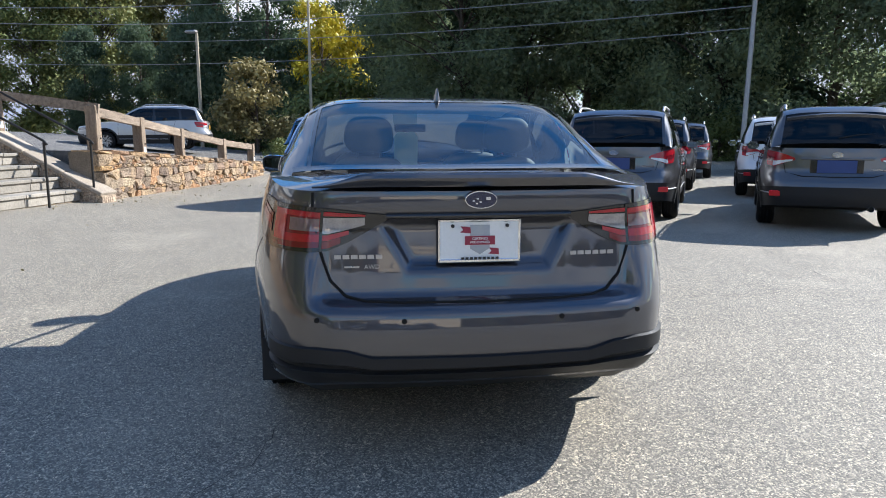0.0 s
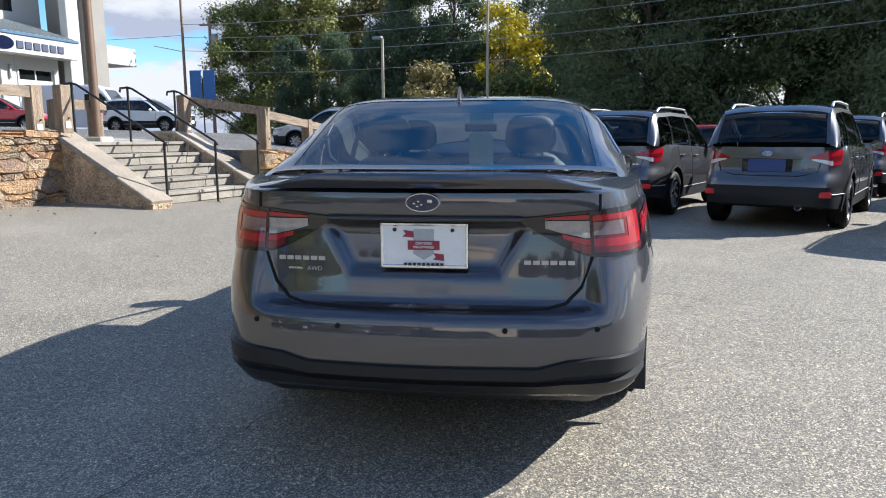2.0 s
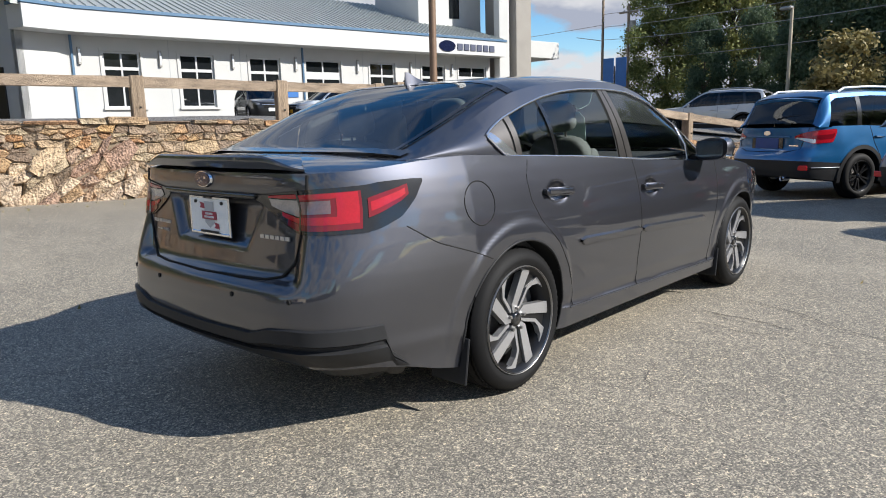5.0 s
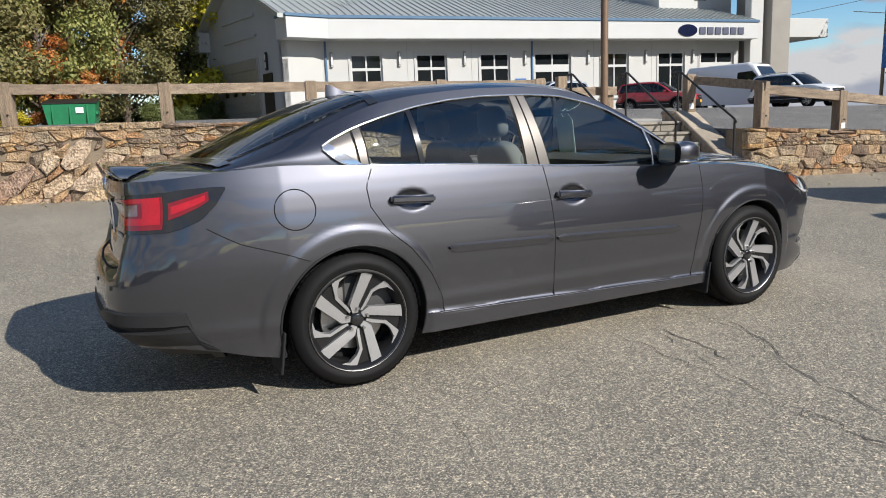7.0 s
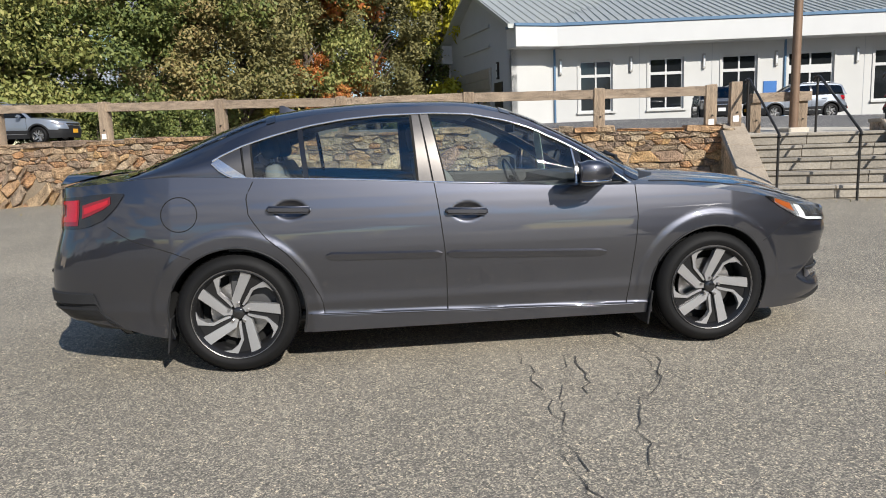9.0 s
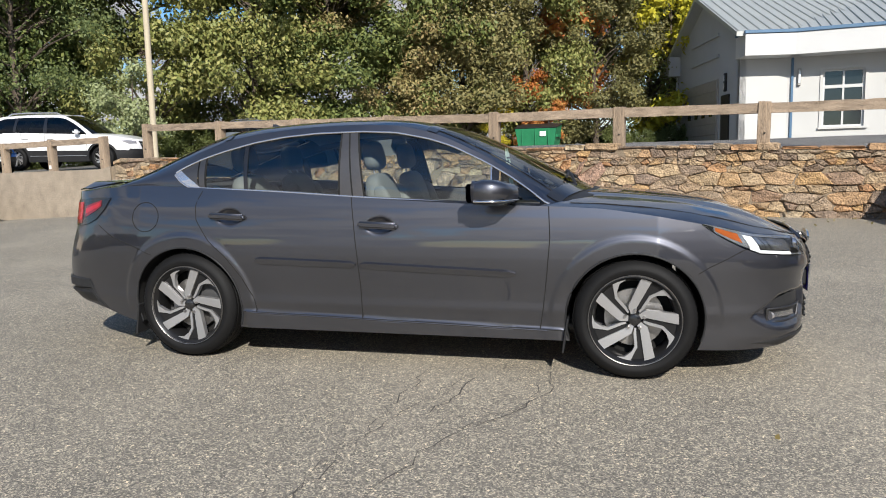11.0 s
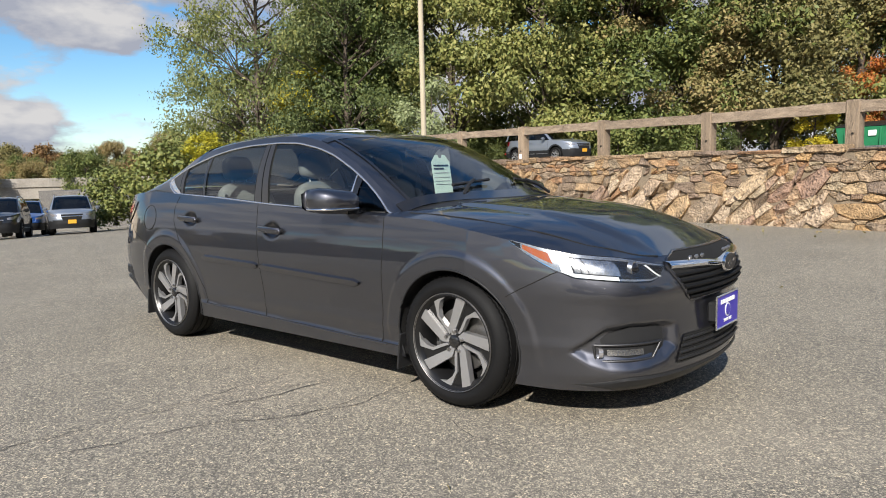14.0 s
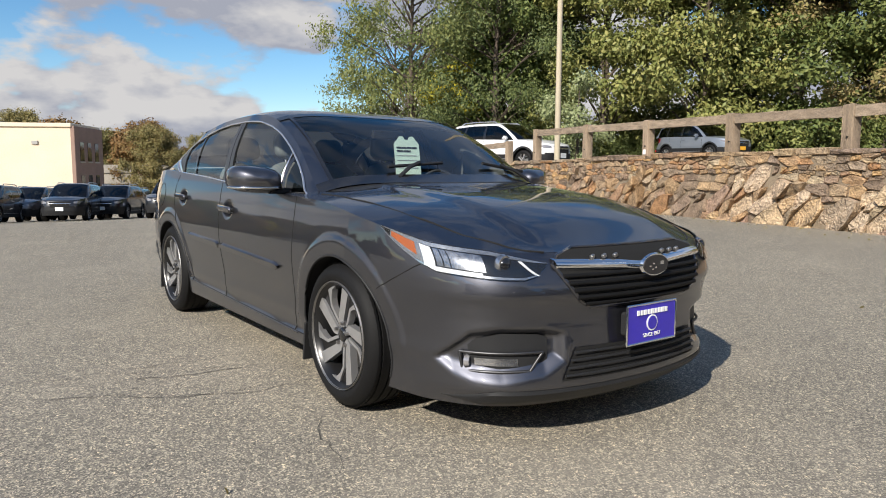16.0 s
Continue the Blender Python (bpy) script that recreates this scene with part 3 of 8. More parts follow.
def side_of(line, x, z):
    """True where (x, z) lies ahead of a line that runs from top to bottom."""
    line = sorted(line, key=lambda p: p[1])
    return x > np.interp(z, [p[1] for p in line], [p[0] for p in line])


def wheel_parts(parent, r, rim_r, width, kind, fine=True):
    """A wheel at the origin, its face to -y: tyre, rim, spokes, cap, nuts, disc."""
    sg = 56 if fine else 28
    h = width / 2
    tyre = [(rim_r, h - 0.01), (rim_r + 0.012, h), (r - 0.05, h + 0.006), (r - 0.018, h - 0.012), (r - 0.004, h - 0.04)]
    inner = []
    for k in (3, 2, 1, 0):
        c = -h + 0.045 + k * (2 * h - 0.09) / 3
        inner += [(r, c + 0.018), (r, c + 0.006), (r - 0.008, c + 0.004), (r - 0.008, c - 0.004), (r, c - 0.006), (r, c - 0.018)]
    tyre += inner + [(r - 0.004, -h + 0.04), (r - 0.018, -h + 0.012), (r - 0.05, -h - 0.006), (rim_r + 0.03, -h - 0.006), (rim_r + 0.012, -h), (rim_r, -h + 0.01)]
    ts = 132 if fine else sg
    vs, fs = lathe(tyre, ts)
    if fine:
        # cross grooves between the shoulder blocks
        for i, (rad, a) in enumerate(tyre):
            if rad > r - 0.022 and abs(a) > h - 0.075:
                for k in range(0, ts, 2):
                    x, y, z = vs[i * ts + k]
                    vs[i * ts + k] = (x * 0.985, y, z * 0.985)
    rim = [(rim_r, h - 0.01), (rim_r - 0.02, h - 0.03), (rim_r - 0.035, 0.0), (rim_r - 0.03, -h + 0.04), (rim_r - 0.012, -h + 0.012), (rim_r + 0.004, -h - 0.002), (rim_r - 0.004, -h - 0.004)]
    rv, rf = lathe(rim, sg)
    wheel = link_mesh("wheel", rv, rf, "dark_alloy", parent, 50)
    link_mesh("tyre", vs, fs, "rubber", wheel, 40)
    lv, lf = lathe([(rim_r - 0.004, -h + 0.010), (rim_r - 0.001, -h - 0.002), (rim_r + 0.003, -h - 0.004), (rim_r + 0.006, -h + 0.002)], sg)
    link_mesh("rim_edge", lv, lf, "steel" if kind == "machined" else "dark_alloy", wheel, 60)
    # disc and barrel back
    dv, df = lathe([(0.0, -0.012), (rim_r * 0.66, -0.012), (rim_r * 0.66, 0.010), (0.0, 0.010)], 32)
    link_mesh("brake_disc", dv, df, "steel", wheel, 40)
    bv, bf = lathe([(rim_r * 0.66, 0.03), (rim_r - 0.02, 0.03)], 24)
    link_mesh("dust_shield", bv, bf, "gap", wheel, 40)
    hv, hf = lathe([(0.0, -h + 0.032), (0.032, -h + 0.032), (0.037, -h + 0.038), (0.041, -h + 0.050), (0.048, -h + 0.064), (0.056, 0.02)], 24)
    link_mesh("hub", hv, hf, "dark_alloy", wheel, 40)
    cv, cf = lathe([(0.0, -h + 0.022), (0.026, -h + 0.023), (0.031, -h + 0.026), (0.034, -h + 0.034)], 24)
    link_mesh("centre_cap", cv, cf, "gloss_black", wheel, 60)
    y0 = -h + 0.016

    def plate_part(name, poly, base, dep, thick, mat):
        """A flat blade of the wheel's face from (radius share, degrees) corners."""
        pts = [(q * rim_r * math.cos(base + radians(a)), q * rim_r * math.sin(base + radians(a)), q) for q, a in poly]
        top = [(x, y0 + dep + 0.022 * (1 - q), z) for x, z, q in pts]
        low = [(x, y0 + dep + thick + 0.022 * (1 - q), z) for x, z, q in pts]
        n = len(pts)
        link_mesh(name, top + low, [tuple(range(n))] + [(i, i + n, (i + 1) % n + n, (i + 1) % n) for i in range(n)], mat, wheel)
    for k in range(5):
        a = 2 * math.pi * k / 5 + radians(75.5)
        if kind == "machined":
            plate_part("spoke", [(0.15, 48), (0.33, 39), (0.985, 6.3), (0.985, -7.7), (0.27, 6.0), (0.15, 2)], a, 0.0, 0.035, "alloy")
            plate_part("spoke_pocket", [(0.22, 4), (0.27, 6.0), (0.98, -7.7), (0.98, -27), (0.77, -22), (0.63, -15.5), (0.25, -16)], a, 0.014, 0.03, "dark_alloy")
            plate_part("spoke_edge", [(0.20, -10), (0.28, -13), (0.63, -15.0), (0.77, -21.5), (0.98, -27), (0.99, -40), (0.99, -66), (0.96, -55), (0.93, -46), (0.875, -35), (0.735, -26), (0.61, -20.5), (0.32, -24.5), (0.20, -22)], a, 0.004, 0.03, "alloy")
        else:
            plate_part("spoke", [(0.20, 20), (0.96, 10), (0.96, 2), (0.24, -2)], a, 0.0, 0.03, "dark_alloy")
            plate_part("spoke", [(0.20, -6), (0.24, -2), (0.96, -12), (0.96, -20), (0.22, -28)], a, 0.0, 0.03, "dark_alloy")
        an = a + radians(12)
        if fine:
            part("lug_nut", cyl_bm(0.010, 0.008, 0.02, 6, Matrix.Translation((math.cos(an) * 0.054, y0 + 0.012, math.sin(an) * 0.054)) @ pose(0, 0, 0, 90)), "steel", wheel)
    return wheel


def car_shell(car, S, paint_mat, n=300, m=26, doors=True, lines=(), names=None):
    """The lower body: one grid over the outline, with open arches, split along the shut lines."""
    sp = S.sp
    ss = np.linspace(0, S.total, n)
    x0 = np.interp(ss, S.s, S.px)
    v = np.linspace(0, 1, m)
    zb, zt = S.zb(x0), S.zt(x0)
    Z = zb[:, None] + (zt - zb)[:, None] * v
    P = S.pos(ss[:, None] + 0 * Z, Z)
    cell = S.total / n
    ysid = np.interp(ss, S.s, S.py)[:, None] > 0.5 * sp["half"]
    dead = np.zeros(P.shape[:2], bool)
    for xw in sp["axles"]:
        d = np.hypot(P[..., 0] - xw, P[..., 2] - sp["wheel_z"])
        ins = (d < sp["arch"]) & ysid
        pad = np.pad(ins, 1, mode="edge")
        near = ins & ~(pad[:-2, 1:-1] & pad[2:, 1:-1] & pad[1:-1, :-2] & pad[1:-1, 2:] & pad[:-2, :-2] & pad[2:, 2:] & pad[:-2, 2:] & pad[2:, :-2])
        k = sp["arch"] / np.maximum(d, 1e-4)
        P[near, 0] = xw + (P[near, 0] - xw) * k[near]
        P[near, 2] = sp["wheel_z"] + (P[near, 2] - sp["wheel_z"]) * k[near]
        dead |= ins & ~near
    if lines:
        keep = P.copy()
        snap_lines(P, lines, cell * 0.55)
        P[~np.broadcast_to(ysid, P.shape[:2])] = keep[~np.broadcast_to(ysid, P.shape[:2])]
    return P, dead


def emit_regions(car, P, dead, region, mats, labels):
    """Makes one mesh a region from the grid, on both sides."""
    n, m = P.shape[:2]
    flat = P.reshape(-1, 3)
    by = {}
    for i in range(n - 1):
        for j in range(m - 1):
            if dead[i, j] or dead[i + 1, j] or dead[i, j + 1] or dead[i + 1, j + 1]:
                continue
            q = (i * m + j, i * m + j + 1, (i + 1) * m + j + 1, (i + 1) * m + j)
            c = flat[list(q)].mean(0)
            by.setdefault(region(c, i, j), []).append(q)
    made = {}
    for key, quads in by.items():
        for sgn in ((1, -1) if key[0] != "*" else (0,)):
            used = sorted({i for q in quads for i in q})
            idx = {u: k for k, u in enumerate(used)}
            if sgn == 0:
                vs = [tuple(flat[u]) for u in used] + [(flat[u][0], -flat[u][1], flat[u][2]) for u in used]
                k = len(used)
                fs = [tuple(idx[i] for i in q) for q in quads] + [tuple(idx[i] + k for i in q[::-1]) for q in quads]
                ob = link_mesh(key[1:], vs, fs, mats.get(key, mats["*"]), car, 179, labels.get(key, ""))
                bm = bmesh.new()
                bm.from_mesh(ob.data)
                bmesh.ops.remove_doubles(bm, verts=bm.verts, dist=0.0005)
                bmesh.ops.recalc_face_normals(bm, faces=bm.faces)
                bm.to_mesh(ob.data)
                bm.free()
            else:
                vs = [(flat[u][0], flat[u][1] * sgn, flat[u][2]) for u in used]
                fs = [tuple(idx[i] for i in (q if sgn > 0 else q[::-1])) for q in quads]
                ob = link_mesh(key, vs, fs, mats.get(key, mats["*"]), car, 179, labels.get(key, ""))
            made[key, sgn] = ob
    return made


def top_grid(S, n=300, rows=18):
    """Hood, shoulders and deck: from the shoulder line in towards the spine."""
    ss = np.linspace(0, S.total, n)
    x0 = np.interp(ss, S.s, S.px)
    E = S.pos(ss, S.zt(x0))
    q = np.linspace(0, 1, rows) ** 1.5
    lo, hi = S.sp["spine"]
    sx = np.clip(E[:, 0], lo, hi)
    X = E[:, 0][:, None] + (sx - E[:, 0])[:, None] * q
    Y = E[:, 1][:, None] * (1 - q)
    zt = S.zc(X)
    Z = zt - (zt - E[:, 2][:, None]) * (1 - q) ** S.sp.get("crown", 3.2)
    return np.stack([X, Y, Z], -1), q


def both(name, P, mat, parent, flip=False, smooth=60, label=""):
    """The same patch on each side, as two parts."""
    a = grid_mesh(name, P, mat, parent, flip, smooth, label)
    Q = P.copy()
    Q[..., 1] *= -1
    b = grid_mesh(name, Q, mat, parent, not flip, smooth, label)
    return a, b


def patch_side(S, xa, xb, hi, n=18, rows=8, lo=None, off=0.0):
    """A patch of the greenhouse's side; xa, xb: (x at the bottom, x at the top); hi, lo: heights by x."""
    u, w = np.linspace(0, 1, n)[:, None], np.linspace(0, 1, rows)[None, :]
    x = (xa[0] + (xa[1] - xa[0]) * w) * (1 - u) + (xb[0] + (xb[1] - xb[0]) * w) * u
    t1 = S.side_t(x, hi(x))
    t0 = S.side_t(x, lo(x)) if lo else 0 * x
    return S.side(x, t0 + (t1 - t0) * w, off)


def line_tube(name, pts, r, mat, parent, mirror=True, label="", seg=6):
    vs, fs = tube(pts, r, seg)
    link_mesh(name, vs, fs, mat, parent, 80, label)
    if mirror:
        v2, f2 = tube([(p[0], -p[1], p[2]) for p in pts], r, seg)
        link_mesh(name, v2, f2, mat, parent, 80, label)


def pillow(size, e=0.45, waist=0.0, u=20, v=12):
    """A padded form: a ball squared off by e, drawn in towards its top by waist."""
    bm = bmesh.new()
    bmesh.ops.create_uvsphere(bm, u_segments=u, v_segments=v, radius=1.0)
    for p in bm.verts:
        c = [math.copysign(abs(a) ** e, a) for a in p.co]
        k = 1 - waist * (c[2] + 1) / 2
        p.co = (c[0] * size[0] / 2 * k, c[1] * size[1] / 2 * k, c[2] * size[2] / 2)
    return bm


def rounded_seat(parent, x, y, z, mat="seat"):
    """A car seat: cushion, back with side wings, and a head restraint on two posts."""
    b = pillow((0.52, 0.50, 0.17), 0.5)
    bmesh.ops.translate(b, vec=(x, y, z), verts=b.verts)
    seat = part("seat", b, mat, parent, smooth=80)
    back = part("seat_back", pillow((0.15, 0.50, 0.62), 0.5, 0.14), mat, seat, smooth=80)
    back.matrix_basis = pose(x - 0.31, y, z + 0.35, 0, -16, 0)
    for sg in (1, -1):
        w_ = part("seat_wing", pillow((0.17, 0.09, 0.50), 0.7, 0.25), mat, back, smooth=80)
        w_.matrix_basis = pose(0.045, sg * 0.195, -0.03)
        p = part("restraint_post", cyl_bm(0.007, 0.007, 0.12, 8), "steel", back, smooth=60)
        p.matrix_basis = pose(0, sg * 0.06, 0.35)
    hr = part("head_restraint", pillow((0.11, 0.27, 0.19), 0.6, 0.12), mat, seat, smooth=80)
    hr.matrix_basis = pose(x - 0.415, y, z + 0.765, 0, -10, 0)
    return seat


# ---- ground and terrace ----
def wall_y(x):
    """The retaining wall's front line."""
    return np.interp(x, [-40, -12, -6, 0, 6.2, 8.39, 10.8, 13.05, 16.27, 18.6, 30], [19.0, 12.15, 10.45, 8.75, 7.15, 4.74, 4.38, 4.06, 3.58, 3.15, 0.6])


def low_z(x, y):
    """The lower lot: level by the car, falling away behind it, rising a little to the wall."""
    z = -0.055 * np.maximum(0, -x - 10) * np.clip(1.0 - np.maximum(0, -x - 60) / 60, 0, 1)
    rise = 0.20 * sstep((y - 2.0) / 5.0) * sstep((17.0 - x) / 9.0) * sstep((x + 11) / 5) * sstep((40 - y) / 20)
    return np.maximum(z, -3.2) + rise


def top_z(x):
    """The terrace's height at the wall."""
    return np.interp(x, [-40, -16, -12.6, -12.0, -4, 2, 6, 8.39, 10.8, 13.05, 16.27, 18.5, 24, 40], [0.60, 1.10, 1.15, 1.38, 1.46, 1.42, 1.30, 1.0, 0.865, 0.742, 0.55, 0.42, 0.35, 0.3])


def high_z(x, y):
    """The upper lot: from the wall's top to the building's level."""
    back = np.interp(x, [-40, -22, -10, 10, 30, 45], [0.9, 1.5, 1.75, 1.80, 1.5, 0.9])
    k = sstep((y - wall_y(x)) / 16.0)
    return top_z(x) * (1 - k) + back * k


def axis(*stops):
    """Grid lines: (from, to, step) stretches joined."""
    out = []
    for a, b, d in stops:
        out += list(np.arange(a, b - 1e-6, d))
    return np.array(out + [stops[-1][1]])


gx = axis((-1500, -200, 325), (-200, -60, 20), (-60, -12, 3), (-12, 12, 1.0), (12, 60, 4), (60, 200, 20), (200, 1500, 325))
gy = axis((-1500, -200, 325), (-200, -40, 20), (-40, -4, 4), (-4, 14, 1.0), (14, 60, 4), (60, 200, 20), (200, 1500, 325))
GX, GY = np.meshgrid(gx, gy, indexing="ij")
GZ = low_z(GX, GY)
ground = link_mesh("ground", np.stack([GX, GY, GZ], -1).reshape(-1, 3), [f[::-1] for f in grid_faces(len(gx), len(gy), 0, True)], "asphalt", None, 179)
tagged(ground, "worn grey asphalt parking lot with pale aggregate", "ground", kind="structure")

tx = np.sort(np.concatenate([axis((-60, -16, 2.0), (-16, 20, 0.4), (20, 31, 1.0)), [6.19, 6.21, 8.69, 8.71]]))
tv = np.concatenate([[0, 0.3, 0.8, 1.5], np.linspace(3, 16, 10), [22, 30, 50]])
TX = np.repeat(tx[:, None], len(tv), 1)
front = np.where((TX > 6.2) & (TX < 8.7), 8.0, wall_y(TX) + 0.12)
TY = front + tv[None, :]
TZ = high_z(TX, TY)
sk = np.stack([TX[:, :1], TY[:, :1], TZ[:, :1] * 0 - 3.0], -1)
terrace = grid_mesh("upper_lot", np.concatenate([sk, np.stack([TX, TY, TZ], -1)], 1), "asphalt_upper", None, False, 40)
tagged(terrace, "raised grey asphalt parking terrace behind the stone wall", "ground", kind="structure")

# cracks and patches on the lot
rc = random.Random(5)


def crack(points, width, wander=0.05, seed=1):
    """A dark broken strip along the asphalt."""
    r = random.Random(seed)
    pts = []
    for (x0, y0), (x1, y1) in zip(points, points[1:]):
        n = max(2, int(math.hypot(x1 - x0, y1 - y0) / 0.07))
        for k in range(n):
            t = k / n
            pts.append((x0 + (x1 - x0) * t + r.uniform(-1, 1) * wander, y0 + (y1 - y0) * t + r.uniform(-1, 1) * wander))
    vs, fs = [], []
    for i, (x, y) in enumerate(pts):
        a, b = pts[max(i - 1, 0)], pts[min(i + 1, len(pts) - 1)]
        d = Vector((b[0] - a[0], b[1] - a[1], 0)).normalized()
        nrm = Vector((-d.y, d.x, 0))
        w = width * r.uniform(0.25, 1.0) * min(1, 4 * min(i + 1, len(pts) - i) / len(pts))
        z = float(low_z(x, y)) + 0.0045
        vs += [Vector((x, y, z)) + nrm * w / 2, Vector((x, y, z)) - nrm * w / 2]
    fs = [(2 * i, 2 * i + 1, 2 * i + 3, 2 * i + 2) for i in range(len(pts) - 1)]
    return vs, fs


def join_lists(items):
    V, F = [], []
    for v, f in items:
        k = len(V)
        V += list(v)
        F += [tuple(i + k for i in q) for q in f]
    return V, F


# ---- stone wall ----
def clip_poly(poly, nx, nz, c):
    """The part of a flat polygon with nx * x + nz * z <= c."""
    out = []
    for (ax, az), (bx, bz) in zip(poly, poly[1:] + poly[:1]):
        da, db = nx * ax + nz * az - c, nx * bx + nz * bz - c
        if da <= 0:
            out.append((ax, az))
        if (da < 0 < db) or (db < 0 < da):
            t = da / (da - db)
            out.append((ax + (bx - ax) * t, az + (bz - az) * t))
    return out


def wall_core(name, xa, xb, zt_off, label, mat="mortar", lean=0.06, depth=0.45, step=0.4):
    """The wall's body behind its stones."""
    xs = np.linspace(xa, xb, max(2, int((xb - xa) / step)))
    y = wall_y(xs)
    zb, zt = low_z(xs, y) - 0.3, top_z(xs) + zt_off
    G = np.stack([np.stack([xs, y, zb], -1), np.stack([xs, y + lean, zt], -1), np.stack([xs, y + lean + depth, zt], -1), np.stack([xs, y + lean + depth, zb], -1)], 1)
    vs = [tuple(v) for v in G.reshape(-1, 3)]
    n = len(xs)
    fs = grid_faces(n, 4, 0, True) + [(0, 1, 2, 3), ((n - 1) * 4 + 3, (n - 1) * 4 + 2, (n - 1) * 4 + 1, (n - 1) * 4)]
    fs = [f[::-1] for f in fs]
    ob = link_mesh(name, vs, fs, mat)
    return tagged(ob, label, "wall", kind="structure")


def lay_stones(wall, xa, xb, seed, single, ledge=(0, 0), zcap=0.05):
    """Random rubble fitted stone to stone over a wall's face. single: the stretch (x) whose stones are parts of their own; ledge: the stretch whose foot is rough natural rock."""
    r = random.Random(seed)
    rs = np.random.RandomState(seed)
    height = lambda x: float(top_z(x)) - zcap - float(low_z(x, wall_y(x)))
    pts = []
    in_rock = lambda x, z: ledge[0] < x < ledge[1] and z < height(x) * (0.60 + 0.22 * math.sin(x * 2.1 + 0.6))
    # beds of uneven height, wavering along the wall
    z = -0.05
    row = 0
    while z < 1.6:
        hh = r.choice((0.06, 0.075, 0.09, 0.115, 0.145, 0.19)) * (1.3 if z < 0.3 else 1.0)
        x = xa + r.uniform(0, 0.2)
        while x < xb:
            w = hh * r.uniform(0.9, 3.4)
            zc = z + hh / 2 + 0.035 * math.sin(x * 1.3 + row * 2.0) + r.uniform(-0.24, 0.24) * hh
            big = 1.0 if r.random() > 0.16 else 1.7
            if zc < height(x) + 0.03 and not in_rock(x + w / 2, zc):
                pts.append((x + w / 2, zc, hh * big, False))
            x += w * (1.0 if big == 1.0 else 1.25)
        z += hh
        row += 1
    # loose rough lumps of the natural rock
    for k in range(int((ledge[1] - ledge[0]) * 420)):
        x, z = r.uniform(*ledge), r.uniform(-0.1, 1.2)
        if not in_rock(x, z):
            continue
        d = r.choice((0.10, 0.15, 0.22, 0.30, 0.42))
        if all(abs(q[0] - x) > 0.7 or not q[3] or math.hypot((q[0] - x) * 0.9 - (q[1] - z) * 0.62, (q[1] - z) * 0.7) > 0.56 * (d + q[2]) for q in pts):
            pts.append((x, z, d, True))
    rest = []
    count = 0
    for x, z, d, rock in pts:
        h = height(x)
        poly = [(x - 0.8, -0.12), (x + 0.8, -0.12), (x + 0.8, h), (x - 0.8, h)]
        for qx, qz, qd, _ in pts:
            if (qx, qz) == (x, z) or abs(qx - x) > 1.2:
                continue
            # weighted mid line between two stones, in the stretched metric
            if rock:
                ux, uz = (qx - x) * 0.9 - (qz - z) * 0.62, (qz - z) * 0.7
                nx, nz = ux * 0.9, -ux * 0.62 + uz * 0.7
            else:
                nx, nz = (qx - x) / 5.0, qz - z
            f = d / (d + qd)
            mx, mz = x + (qx - x) * f, z + (qz - z) * f
            poly = clip_poly(poly, nx, nz, nx * mx + nz * mz)
            if len(poly) < 3:
                break
        poly = clip_poly(clip_poly(poly, -1, 0, -xa + 0.05), 1, 0, xb + 0.05)
        # drop near-equal corners
        poly = [p for p, q in zip(poly, poly[1:] + poly[:1]) if math.hypot(p[0] - q[0], p[1] - q[1]) > 0.018]
        if len(poly) < 3:
            continue
        cx, cz = sum(p[0] for p in poly) / len(poly), sum(p[1] for p in poly) / len(poly)
        y0, b0 = float(wall_y(cx)), float(low_z(cx, wall_y(cx)))
        slope = (float(wall_y(cx + 0.3)) - float(wall_y(cx - 0.3))) / 0.6
        proud = r.uniform(0.018, 0.055) + (r.uniform(0, 0.07) if rock else 0)
        tx, tz = r.uniform(-0.22, 0.22) * (2.0 if rock else 1), r.uniform(-0.22, 0.22) * (2.0 if rock else 1)
        size = max(0.03, min(max(abs(p[0] - cx) for p in poly), max(abs(p[1] - cz) for p in poly)))
        rings = []
        for shrink, dep in ((0.0, -0.10), (0.0, proud * (0.7 if rock else 0.45)), (min(0.42, (0.035 if rock else 0.020) / size), proud)):
            ring = []
            for px_, pz_ in poly:
                gap = 0.0 if rock else min(0.3, 0.004 / max(0.02, math.hypot(px_ - cx, pz_ - cz)))
                k = (1 - gap) * (1 - shrink) + r.uniform(-0.03, 0.015) * (dep > 0 and not rock) + r.uniform(-0.10, 0.10) * (shrink > 0 and rock)
                jx, jz = (px_ - cx) * k, (pz_ - cz) * k
                dd = dep + (tx * jx + tz * jz + r.uniform(-0.016, 0.016) * (2.6 if rock else 1)) * (dep > 0)
                ring.append((jx, -dd + slope * jx + 0.045 * (cz + jz), jz))
            rings.append(ring)
        n = len(poly)
        V = rings[0] + rings[1] + rings[2] + [(r.uniform(-0.01, 0.01), -(proud + r.uniform(-0.012, 0.015) * (3 if rock else 1)) + 0.045 * cz, 0)]
        F = [(a * n + i, a * n + (i + 1) % n, (a + 1) * n + (i + 1) % n, (a + 1) * n + i) for a in (0, 1) for i in range(n)] + [(2 * n + i, 2 * n + (i + 1) % n, 3 * n) for i in range(n)]
        if single[0] < cx < single[1] and count < 300:
            count += 1
            ob = link_mesh("stone", V, F, "ledge" if rock else "stone", wall)
            ob.location = (cx, y0, b0 + cz)
        else:
            rest.append(([(a + cx, b + y0, c + b0 + cz) for a, b, c in V], F))
    if rest:
        V, F = join_lists(rest)
        ob = link_mesh("stonework", V, F, "stone_far", wall)
        tagged(ob, kind="stuff")


